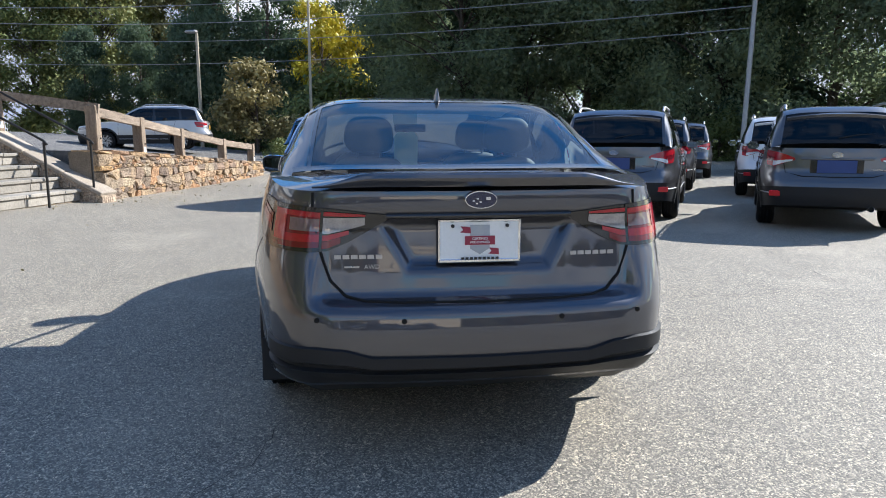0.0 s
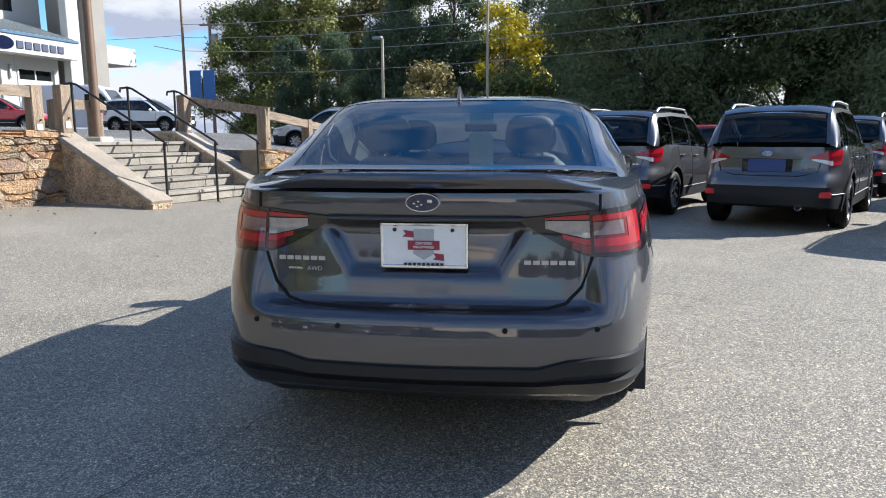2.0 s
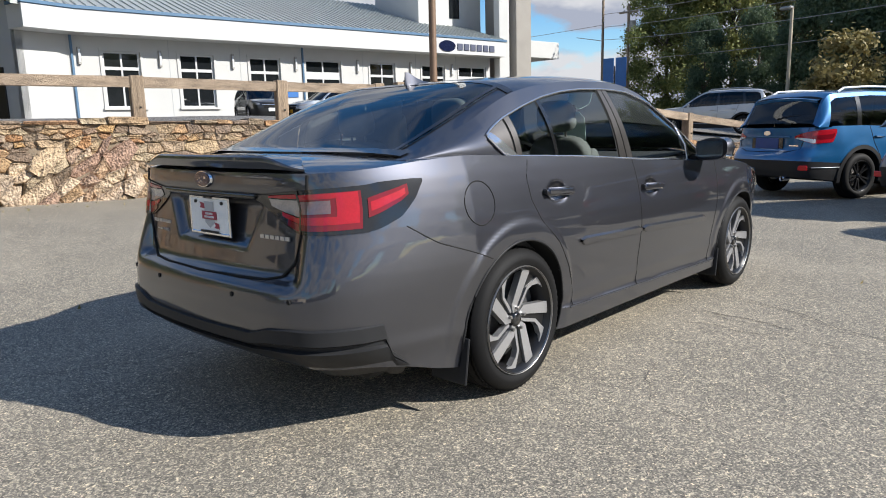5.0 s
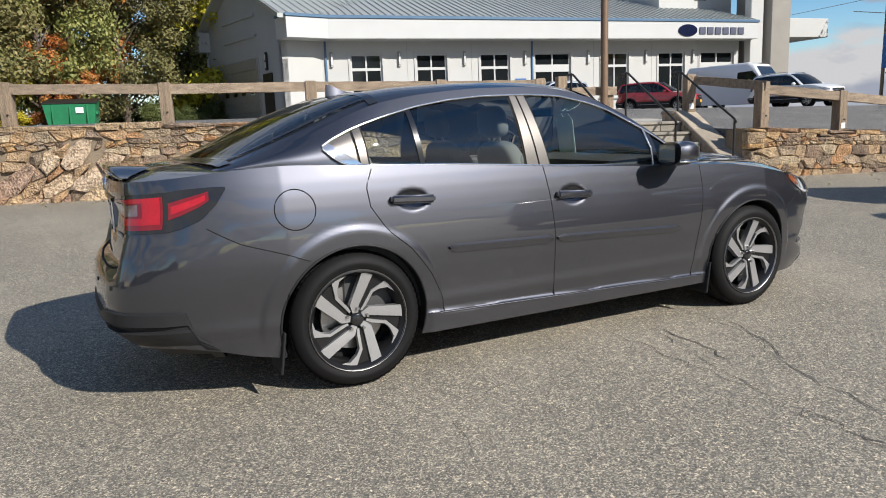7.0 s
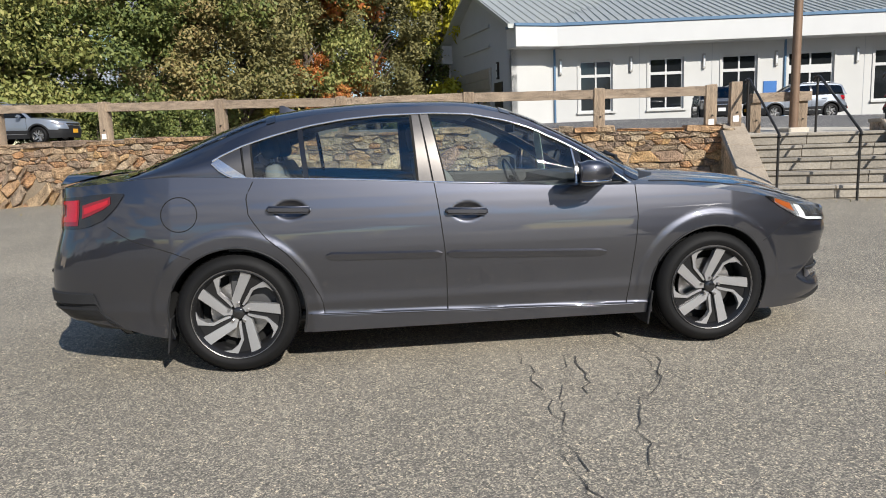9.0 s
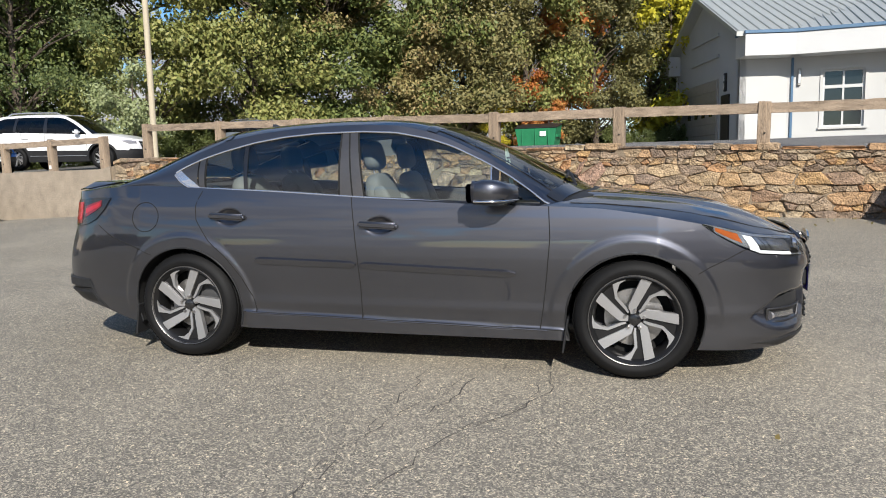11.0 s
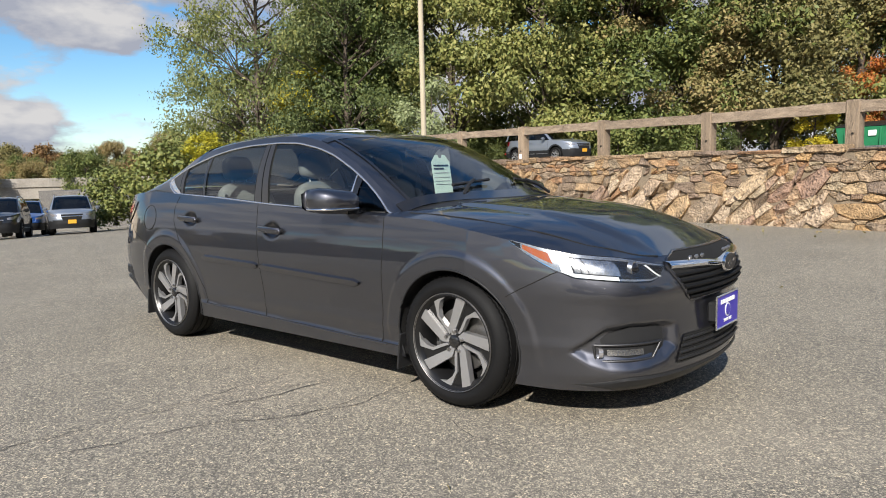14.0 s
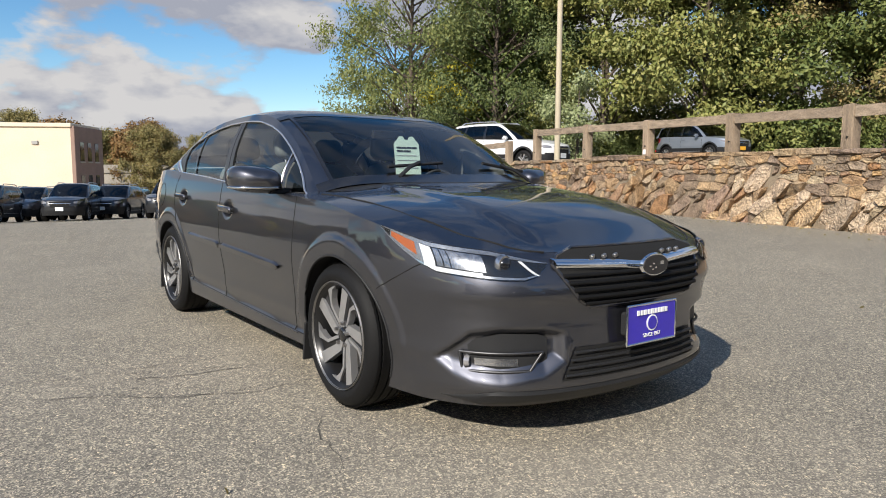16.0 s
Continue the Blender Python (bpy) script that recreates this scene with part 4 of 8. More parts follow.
M["stone_far"] = surf("stone_far", (0.4, 0.3, 0.2), 0.9, 0, 0.75, 7.0, 34, 1.0, dist=0.05)
_n = M["stone_far"].node_tree
_g = _n.nodes.new("ShaderNodeNewGeometry")
_c = _n.nodes.new("ShaderNodeValToRGB")
for _i, _col in enumerate([(0.30, 0.21, 0.135), (0.40, 0.295, 0.18), (0.37, 0.20, 0.095), (0.24, 0.18, 0.135), (0.44, 0.275, 0.125), (0.33, 0.25, 0.175), (0.19, 0.135, 0.095), (0.43, 0.34, 0.225)]):
    _e = _c.color_ramp.elements[_i] if _i < 2 else _c.color_ramp.elements.new(0.5)
for _i, _col in enumerate([(0.30, 0.21, 0.135), (0.40, 0.295, 0.18), (0.37, 0.20, 0.095), (0.24, 0.18, 0.135), (0.44, 0.275, 0.125), (0.33, 0.25, 0.175), (0.19, 0.135, 0.095), (0.43, 0.34, 0.225)]):
    _c.color_ramp.elements[_i].position, _c.color_ramp.elements[_i].color = _i / 7, (*_col, 1)
_n.links.new(_g.outputs["Random Per Island"], _c.inputs["Fac"])
for _nd in _n.nodes:
    if _nd.bl_idname == "ShaderNodeMixRGB":
        _n.links.new(_c.outputs["Color"], _nd.inputs["Color1"])

wall_left = wall_core("wall_left", -12.4, 6.15, -0.02, "dry-laid rubble stone retaining wall in tan and rust stone")
wall_right = wall_core("wall_right", 8.32, 18.9, -0.02, "low rubble stone retaining wall beside the steps")
wall_block = wall_core("wall_block", -24.0, -12.4, 0.0, "weathered tan block retaining wall, stained", "cap_stone", 0.0)


def caps(wall, xa, xb, seed):
    """Flat coping stones along a wall's top."""
    r = random.Random(seed)
    x = xa
    while x < xb:
        w = min(r.uniform(0.22, 0.75), xb - x)
        xc = x + w / 2
        sl = math.degrees(math.atan2(float(top_z(xc + 0.4)) - float(top_z(xc - 0.4)), 0.8))
        an = math.degrees(math.atan2(float(wall_y(xc + 0.4)) - float(wall_y(xc - 0.4)), 0.8))
        h = r.uniform(0.05, 0.12)
        bm = box_bm((w * r.uniform(0.95, 0.99), 0.60 + r.uniform(-0.05, 0.08), h), (0, 0, 0), 0.018)
        for v in bm.verts:
            v.co += Vector((r.uniform(-0.012, 0.012), r.uniform(-0.03, 0.03), r.uniform(-0.010, 0.010)))
        ob = part("coping_stone", bm, "stone", wall)
        ob.matrix_basis = pose(xc, float(wall_y(xc)) + 0.31, float(top_z(xc)) - 0.045 + h * 0.4, 0, -sl, an + r.uniform(-2, 2))
        x += w


# ---- timber guard rail ----
def rail_post(x, y, z0, h, an, label="weathered square timber post"):
    t = thing("rail_post", label, "post", "guard rail posts", pose(x, y, z0, 0, 0, an))
    bm = box_bm((0.20, 0.20, h + 0.15), (0, 0, h / 2 - 0.075), 0.012)
    r = random.Random(int(x * 97))
    for v in bm.verts:
        v.co += Vector((r.uniform(-0.006, 0.006), r.uniform(-0.006, 0.006), r.uniform(-0.012, 0.004) if v.co.z > 0 else 0))
    part("post", bm, "timber_post", t)
    if abs(int(x * 10)) % 3 == 0:
        part("reflector_plate", box_bm((0.10, 0.01, 0.11), (0.0, -0.106, 0.12), 0.003), "white_card", t)
    part("bolt", cyl_bm(0.016, 0.016, 0.03, 8, pose(0.02, -0.106, h * 0.30, 90)), "dark_metal", t)
    return t


def rail_beam(a, b, label="weathered grey timber rail"):
    a, b = Vector(a), Vector(b)
    d = b - a
    t = thing("rail_beam", label, "rail", "guard rail beams")
    n = 10
    r = random.Random(int(a.x * 31))
    vs, fs = [], []
    side = Vector((-d.y, d.x, 0)).normalized()
    up = side.cross(d).normalized() * -1
    if up.z < 0:
        up = -up
    for i in range(n + 1):
        p = a + d * (i / n)
        hw, hh = 0.055, 0.085
        for su, sv in ((-1, -1), (-1, 1), (1, 1), (1, -1)):
            vs.append(p + side * (hw * su + r.uniform(-0.004, 0.004)) + up * (hh * sv + r.uniform(-0.006, 0.006)))
    for i in range(n):
        for k in range(4):
            k2 = (k + 1) % 4
            fs.append((i * 4 + k, i * 4 + k2, (i + 1) * 4 + k2, (i + 1) * 4 + k))
    fs += [(3, 2, 1, 0), (n * 4, n * 4 + 1, n * 4 + 2, n * 4 + 3)]
    ob = link_mesh("beam", vs, fs, "timber", t)
    return t


RAILS = [
    [(-11.2, 0.98), (-8.5, 0.92), (-6.02, 0.84), (-3.50, 0.78), (-1.03, 0.74), (1.42, 0.74), (3.80, 0.76), (5.75, 0.80)],
    [(-22.2, 0.95), (-19.9, 0.95), (-17.6, 0.95), (-15.3, 0.95), (-13.0, 0.95)],
    [(8.95, 0.86), (10.85, 0.80), (13.1, 0.72), (16.3, 0.65), (18.9, 0.62)],
]
for run in RAILS:
    tops = []
    for x, h in run:
        y = float(wall_y(x)) + 0.42
        an = math.degrees(math.atan2(float(wall_y(x + 0.5)) - float(wall_y(x - 0.5)), 1.0))
        z0 = float(top_z(x))
        rail_post(x, y, z0, h, an)
        tops.append(Vector((x, y - 0.02, z0 + h - 0.115)))
    for a, b in zip(tops, tops[1:]):
        d = (b - a).normalized() * 0.10
        rail_beam(a - d * 0.9, b + d * 0.4)


# ---- dealership building ----
FA = math.radians(-7.0)
FD = Vector((math.cos(FA), math.sin(FA), 0))
FN = Vector((-FD.y, FD.x, 0))
F0 = FD * 3.55 + FN * 36.0 + Vector((0, 0, 1.75))
BM = Matrix((FD, FN, Vector((0, 0, 1)))).transposed().to_4x4()
BM = Matrix.Translation(F0) @ BM @ Matrix.Rotation(radians(-0.5), 4, "Y")


def building():
    """Single-storey showroom: u along the front, v back, w up, from the front's near corner."""
    b = thing("showroom_building", "white single-storey showroom with grey standing-seam metal roof", "building", at=BM)
    L, H = 31.9, 4.38
    wins = [(3.94, 1.88), (7.90, 1.95), (12.02, 2.0), (20.62, 2.1), (25.1, 2.15)]
    doors = [(15.75, 2.6), (28.6, 2.85)]
    opens = sorted([(u, w, "w") for u, w in wins] + [(u, w, "d") for u, w in doors])
    w0, w1 = 0.80, 3.68
    u = 2.3
    for a, wd, k in opens + [(L, 0, "e")]:
        if a > u:
            part("wall", box_bm((a - u, 0.3, H), ((a + u) / 2, 0.15, H / 2)), "render", b)
        if k == "e":
            break
        top = w1
        part("wall", box_bm((wd, 0.3, H - top), (a + wd / 2, 0.15, (H + top) / 2)), "render", b)
        if k == "w":
            part("wall", box_bm((wd, 0.3, w0), (a + wd / 2, 0.15, w0 / 2)), "render", b)
        lo = w0 if k == "w" else 0.05
        win = part("window" if k == "w" else "door", box_bm((wd, 0.04, top - lo), (a + wd / 2, 0.22, (top + lo) / 2)), "dark_metal", b, "white-framed window" if k == "w" else "white-framed glass entrance door")
        for size, c in (((wd, 0.10, 0.10), (a + wd / 2, 0.14, top - 0.05)), ((wd, 0.10, 0.10), (a + wd / 2, 0.14, lo + 0.05)), ((0.10, 0.10, top - lo - 0.2), (a + 0.05, 0.14, (top + lo) / 2)), ((0.10, 0.10, top - lo - 0.2), (a + wd - 0.05, 0.14, (top + lo) / 2)),
                        ((0.09, 0.09, top - lo - 0.2), (a + wd / 2, 0.14, (top + lo) / 2)), ((wd - 0.2, 0.11, 0.16 if k == "w" else 0.45), (a + wd / 2, 0.14, top - 0.86 if k == "w" else top - 0.95))):
            part("frame_bar", box_bm(size, c), "fascia", win)
        for j in (0, 1):
            for z0, z1 in ((lo + 0.1, top - 0.95), (top - 0.78, top - 0.1)):
                part("pane", box_bm((wd / 2 - 0.1, 0.02, z1 - z0), (a + wd * (0.25 + 0.5 * j), 0.16, (z0 + z1) / 2)), "window_glass", win)
        for size, c in (((wd + 0.3, 0.05, 0.14), (a + wd / 2, -0.025, top + 0.07)), ((0.13, 0.05, top - lo), (a - 0.066, -0.025, (top + lo) / 2)), ((0.13, 0.05, top - lo), (a + wd + 0.066, -0.025, (top + lo) / 2))):
            part("window_surround", box_bm(size, c), "render", win)
        if k == "w":
            part("window_sill", box_bm((wd + 0.34, 0.14, 0.10), (a + wd / 2, -0.06, lo - 0.05)), "render", b)
        u = a + wd
    # wall lamps and downpipes
    for x in (2.85, 6.85, 10.97, 15.05, 19.6, 24.04, 27.9):
        s = part("wall_lamp", box_bm((0.16, 0.14, 0.85), (x, -0.07, 3.38), 0.02), "grey_metal", b)
        part("lamp_lens", box_bm((0.10, 0.02, 0.62), (x, -0.15, 3.38)), "white_lamp", s)
    for x in (2.52, 15.56):
        part("downpipe", box_bm((0.12, 0.10, H), (x, -0.05, H / 2), 0.02), "blue_trim", b)
    # fascia band along the eaves, with a blue gutter
    ga = math.radians(18)
    turned = pose(0, -0.75, 0, 0, 0, 18)
    a0 = 2.3
    part("fascia_band", box_bm((L + 0.45 - a0, 1.30, 1.07), ((L + 0.45 + a0) / 2, -0.65, H + 0.535), 0.01), "fascia", b)
    part("gutter", box_bm((L + 0.5 - a0, 1.40, 0.17), ((L + 0.5 + a0) / 2, -0.67, H + 1.155), 0.02), "blue_trim", b)
    part("fascia_band", box_bm((3.1, 1.28, 1.06), (1.30, -0.66, H + 0.53), 0.01), "fascia", b).matrix_basis = turned
    part("gutter", box_bm((3.2, 1.38, 0.16), (1.30, -0.68, H + 1.15), 0.02), "blue_trim", b).matrix_basis = turned
    part("wall", box_bm((2.75, 0.3, H), (1.375, 0.15, H / 2)), "render", b).matrix_basis = turned
    for x in (6.6, 10.7, 14.8, 19.3, 23.8, 27.6):
        part("wall_joint", box_bm((0.03, 0.012, H), (x + 0.75, -0.004, H / 2)), "render_grey", b)
    # roof: front slope, hip at the near end
    rise, run = 3.6, 9.2
    e0, e1 = 2.0, L + 0.5
    zt = H + 1.24
    V = [(e0, -1.25, zt), (e1, -1.25, zt), (e1 - 2.0, run, zt + rise), (e0 + 5.0, run, zt + rise), (e0, run * 2 + 1.25, zt), (e1, run * 2 + 1.25, zt)]
    part_roof = link_mesh("roof", V, [(0, 1, 2, 3), (4, 0, 3), (1, 5, 2), (5, 4, 3, 2)], "metal_roof", b, None, "grey standing-seam metal roof")
    ln = math.hypot(run + 1.25, rise)
    for k in range(int((e1 - e0) / 0.46)):
        x = e0 + 0.23 + k * 0.46
        f = min(1.0, (x - e0) / 5.0, max(0.0, (e1 - x) / 2.0))
        if f < 0.03:
            continue
        d = Vector((0, run + 1.25, rise)) * f
        c = Vector((x, -1.25, zt)) + d / 2 + Vector((0, -0.01, 0.03))
        part("roof_seam", box_bm((0.05, d.length, 0.06), c, 0, Matrix.Rotation(math.atan2(rise, run + 1.25), 4, "X")), "metal_roof", part_roof)
    for k in range(20):
        y = -1.0 + k * 0.46
        f = (y + 1.25) / (run + 1.25)
        a = Vector((e0, y, zt))
        c2 = Vector((e0 + 5.0 * f, y, zt + rise * f))
        mid, dd = (a + c2) / 2, c2 - a
        if dd.length > 0.3:
            part("roof_seam", box_bm((dd.length, 0.05, 0.06), mid + Vector((-0.01, 0, 0.03)), 0, Matrix.Rotation(-math.atan2(dd.z, dd.x), 4, "Y")), "metal_roof", part_roof)
    # near end: garage bay with its gable turned a little outwards
    g_, r_ = Vector((-math.sin(ga), math.cos(ga), 0)), Vector((math.cos(ga), math.sin(ga), 0))

    def at(a, o, w):
        return Vector((0, -0.75, 0)) + (g_ * a + r_ * o + Vector((0, 0, w))) * 1.09
    ring = [(0, 0), (10, 0), (10, 5.5), (5, 7.75), (0, 5.0)]
    n = len(ring)
    g = link_mesh("garage_gable", [at(a, 0, w) for a, w in ring] + [at(a, 0.3, w) for a, w in ring],
                  [tuple(range(n)), tuple(range(2 * n - 1, n - 1, -1))] + [(k, k + n, (k + 1) % n + n, (k + 1) % n) for k in range(n)], "render_grey", b, None, "grey rendered garage gable")
    GM = Matrix.Translation((0, -0.75, 0)) @ Matrix((r_, g_, Vector((0, 0, 1)))).transposed().to_4x4() @ Matrix.Scale(1.09, 4)

    def gpart(name, size, c, mat, bev=0.0, parent=None):
        o = part(name, box_bm((size[1], size[0], size[2]), (c[1], c[0], c[2]), bev), mat, parent or g)
        if parent is None:
            o.matrix_basis = GM
        return o
    gpart("side_wall", (0.3, 8.0, 5.4), (9.85, 4.3, 2.7), "render_grey")
    for a0, w0_, a1, w1_ in ((-1.1, 5.12, 5.0, 8.0), (11.0, 5.15, 5.0, 8.0)):
        t_ = Vector((0, 0, -0.22))
        q = [at(a0, -0.6, w0_), at(a0, 9.0, w0_), at(a1, 13.0, w1_), at(a1, -0.6, w1_)]
        rf = link_mesh("garage_roof", q + [p + t_ for p in q], [(0, 1, 2, 3), (7, 6, 5, 4), (0, 4, 5, 1), (0, 3, 7, 4), (3, 2, 6, 7)], "metal_roof", g)
        if a0 < 0:
            for k in range(24):
                o = -0.5 + 0.5 * k
                p0, p1 = at(a0, min(o, 9.0), w0_), at(a1, o, w1_)
                f = min(1.0, 1.0 if o < 9 else 0.3)
                v, f_ = tube([p0 + Vector((0, 0, 0.03)), p1 + Vector((0, 0, 0.03))], 0.035, 4)
                link_mesh("roof_seam", v, f_, "metal_roof", rf)
    door = gpart("garage_door", (5.4, 0.1, 3.45), (5.45, -0.02, 1.72), "grey_metal", 0.02)
    for k in range(6):
        gpart("door_panel", (5.2, 0.04, 0.5), (5.45, -0.09, 0.33 + 0.56 * k), "grey_metal", 0.012, door)
    for k in range(4):
        gpart("door_window", (0.5, 0.03, 0.3), (3.6 + 1.2 * k, -0.115, 1.72), "window_glass", 0, door)
    gpart("side_door", (1.1, 0.08, 2.55), (1.75, -0.02, 1.27), "dark_metal", 0.01)
    lm = gpart("wall_lamp", (0.16, 0.14, 0.9), (1.7, -0.07, 3.15), "dark_metal", 0.02)
    gpart("lamp_lens", (0.10, 0.02, 0.3), (1.7, -0.15, 3.35), "white_lamp", 0, lm)
    gpart("lamp_lens", (0.10, 0.02, 0.3), (1.7, -0.15, 2.95), "white_lamp", 0, lm)
    for w in (4.6, 5.65):
        gpart("band_moulding", (4.4, 0.10, 0.14), (5.0, -0.05, w), "render_grey")
    gpart("eave_return", (1.3, 0.9, 1.15), (10.1, -0.25, 4.95), "render_grey", 0.02)
    gpart("downpipe", (0.1, 0.12, 4.5), (9.85, -0.08, 2.2), "render_grey", 0.02)
    # entrance tower at the far end
    part("tower", box_bm((6.4, 5.4, 12.0), (L - 1.7, 5.2, 6.0), 0.02), "render", b)
    part("tower_window", box_bm((1.0, 0.06, 2.4), (L - 1.35, 2.48, 8.7)), "window_glass", b)
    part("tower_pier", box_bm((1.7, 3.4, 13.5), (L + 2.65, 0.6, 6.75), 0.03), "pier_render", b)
    part("tower_pier", box_bm((1.1, 0.6, 13.5), (L + 0.9, -0.4, 6.75), 0.03), "render", b)
    part("far_wing", box_bm((7.6, 8.6, 1.4), (L + 6.9, 6.4, 5.6), 0.03), "render", b)
    # sign: an oval and plain bars
    o = bmesh.new()
    bmesh.ops.create_cone(o, cap_ends=True, segments=32, radius1=1, radius2=1, depth=0.08)
    bmesh.ops.transform(o, matrix=Matrix.Translation((26.4, -1.32, H + 0.52)) @ pose(0, 0, 0, 90, 0, 0) @ Matrix.Diagonal((0.75, 0.38, 1, 1)), verts=o.verts)
    part("sign_oval", o, "badge_blue", b)
    for k in range(6):
        part("sign_bar", box_bm((0.50, 0.08, 0.46), (27.6 + 0.64 * k, -1.33, H + 0.50), 0.02), "sign_grey", b)
    part("notice", box_bm((0.75, 0.03, 0.75), (14.75, -0.03, 1.75)), "sign_blue", b)
    part("meter_box", box_bm((0.14, 0.05, 0.18), (1.0, -0.03, 1.2)), "dark_metal", b)
    return b


building()


# ---- trees ----
def leaf_cloud(name, seed, clumps, per, spread, size, mat, droop=0.0, flat=1.0, aspect=1.7):
    """Many small leaves round clump centres, as one mesh."""
    rs = np.random.RandomState(seed)
    c = np.repeat(np.array(clumps), per, 0)
    n = len(c)
    off = rs.normal(0, 1, (n, 3)) * spread
    off[:, 2] *= flat
    off[:, 2] -= droop * np.abs(rs.normal(0, 1, n)) * spread
    p = c + off
    # blades face outwards and up from their clump, so that each clump has a lit and a dark side
    face = rs.normal(0, 0.55, (n, 3)) + off / max(spread, 1e-4) * 0.62
    face[:, 2] += 0.35
    d = np.cross(face, rs.normal(0, 1, (n, 3)))
    d[:, 2] -= droop * 2.0
    d /= np.linalg.norm(d, axis=1)[:, None]
    e = np.cross(d, face)
    e /= np.linalg.norm(e, axis=1)[:, None]
    s = size * rs.uniform(0.6, 1.35, n)[:, None]
    a, b = d * s * aspect * 0.5, e * s * 0.5
    V = np.stack([p - a, p + b * 0.9, p + a, p - b * 0.9], 1).reshape(-1, 3)
    me = bpy.data.meshes.new(name)
    me.vertices.add(4 * n)
    me.vertices.foreach_set("co", V.ravel())
    me.loops.add(4 * n)
    me.loops.foreach_set("vertex_index", np.arange(4 * n))
    me.polygons.add(n)
    me.polygons.foreach_set("loop_start", np.arange(0, 4 * n, 4))
    me.update()
    me.validate()
    me.materials.append(M[mat])
    return me


def tree(kind, seed, h, w, trunk_h, mat, clumps=70, per=150, size=0.17, droop=0.0, label="", cat="tree", shape="round", spread=0.55):
    """A tapered trunk with limbs and a crown of leaf clumps."""
    r = random.Random(seed)
    t = thing(kind, label, cat)
    cs = []
    lv = []
    lean = Vector((r.uniform(-0.04, 0.04), r.uniform(-0.04, 0.04), 1))
    lv.append(tube([lean * (h * 0.85 * k / 6) + Vector((r.uniform(-0.06, 0.06), r.uniform(-0.06, 0.06), -0.4 if k == 0 else 0)) for k in range(7)], 0.018 * h + 0.04, 8, 0.03))
    per_bough = 6 if h > 5 else 4
    for k in range(clumps // per_bough):
        u = r.random()
        z = trunk_h + (h - trunk_h) * u
        if shape == "cone":
            rad = w * 0.5 * (1 - u) ** 0.8 + 0.15
        elif shape == "column":
            rad = w * 0.5 * min(1, (1 - u) * 2.2 + 0.15)
        else:
            rad = w * 0.5 * math.sqrt(max(0.06, 1 - (2 * u - 0.9) ** 2 / 1.25))
        a, q = r.uniform(0, 2 * math.pi), math.sqrt(r.uniform(0.15, 1.0))
        rad *= 0.90 + 0.16 * math.sin(3 * a + 7 * u + seed)
        b = Vector((math.cos(a) * rad * q, math.sin(a) * rad * q, z))
        zb = max(trunk_h * 0.7, z - 0.25 * (h - trunk_h) * r.uniform(0.4, 1.0))
        b0 = lean * zb
        lv.append(tube([b0, (b0 + b) / 2 + Vector((0, 0, 0.25)), b], 0.012 * h * (1 - 0.6 * u) * 0.5 + 0.012, 5, 0.012))
        # a bough's clumps lie in a flat spray that droops outwards, with hollows between boughs
        out = Vector((math.cos(a), math.sin(a), 0))
        for m_ in range(per_bough):
            e = r.uniform(-0.6, 1.0)
            side = r.gauss(0, 0.6)
            p = b + (out * e + Vector((-out.y, out.x, 0)) * side) * (0.14 * w) + Vector((0, 0, r.gauss(0, 0.025) * w - 0.045 * w * e * e))
            cs.append(tuple(p))
    v, f = join_lists(lv)
    link_mesh("trunk", v, f, "bark", t, 60)
    cr = new("crown", leaf_cloud("crown", seed, cs, per, spread * (0.5 if shape == "cone" else 1.0), size, mat, droop))
    cr.parent = t
    return t


def plant(proto, spots, seed):
    """Copies of a tree at places (x, y, z, scale), each turned its own way. The first spot takes the tree itself."""
    r = random.Random(seed)
    for i, (x, y, z, s) in enumerate(spots):
        m = pose(x, y, z, 0, 0, r.uniform(0, 360))
        if i == 0:
            proto.matrix_basis = m
            proto.scale = (s, s, s * r.uniform(0.92, 1.08))
        else:
            c = copy_thing(proto, m)
            c.scale = (s * r.uniform(0.9, 1.1), s, s * r.uniform(0.9, 1.1))
            c.matrix_basis = m @ Matrix.Diagonal((*c.scale, 1))


rt = random.Random(21)
# shaded wood ahead of the car
T_DARK = tree("shade_tree", 3, 15, 9.5, 1.2, "leaf_dark", 300, 190, 0.135, label="tall broadleaf tree with dense dark green crown", spread=0.5)
T_FIR = tree("conifer", 4, 16, 6.5, 0.4, "needle", 240, 130, 0.17, droop=0.35, label="tall dark conifer with drooping boughs", shape="column", spread=0.5)
T_OAK = tree("leafy_tree", 5, 13, 8.5, 1.6, "leaf_green", 318, 135, 0.140, label="sunlit green broadleaf tree on the edge of the lot", spread=0.36)
T_OLIVE = tree("autumn_tree", 6, 13, 8.0, 1.4, "leaf_olive", 318, 130, 0.140, label="olive and brown broadleaf tree turning in autumn", spread=0.36)
T_ORANGE = tree("orange_tree", 7, 10, 5.5, 1.5, "leaf_orange", 110, 75, 0.18, label="tree with bright orange autumn leaves", spread=0.29)
T_YELLOW = tree("yellow_tree", 8, 9, 5.5, 1.0, "leaf_yellow", 110, 75, 0.17, label="tree with yellow autumn leaves", spread=0.29)
T_SILVER = tree("pale_tree", 9, 9, 6.5, 1.2, "leaf_silver", 100, 95, 0.16, droop=0.3, label="pale silvery green broadleaf tree", spread=0.4)
T_AIRY = tree("locust_tree", 10, 14, 10.5, 2.0, "leaf_locust", 342, 85, 0.100, droop=0.35, label="airy locust tree with thin light green crown", spread=0.34)
T_RUST = tree("small_maple", 11, 4.2, 3.6, 0.9, "leaf_rust", 120, 70, 0.12, label="small maple with rust-brown leaves", spread=0.2)
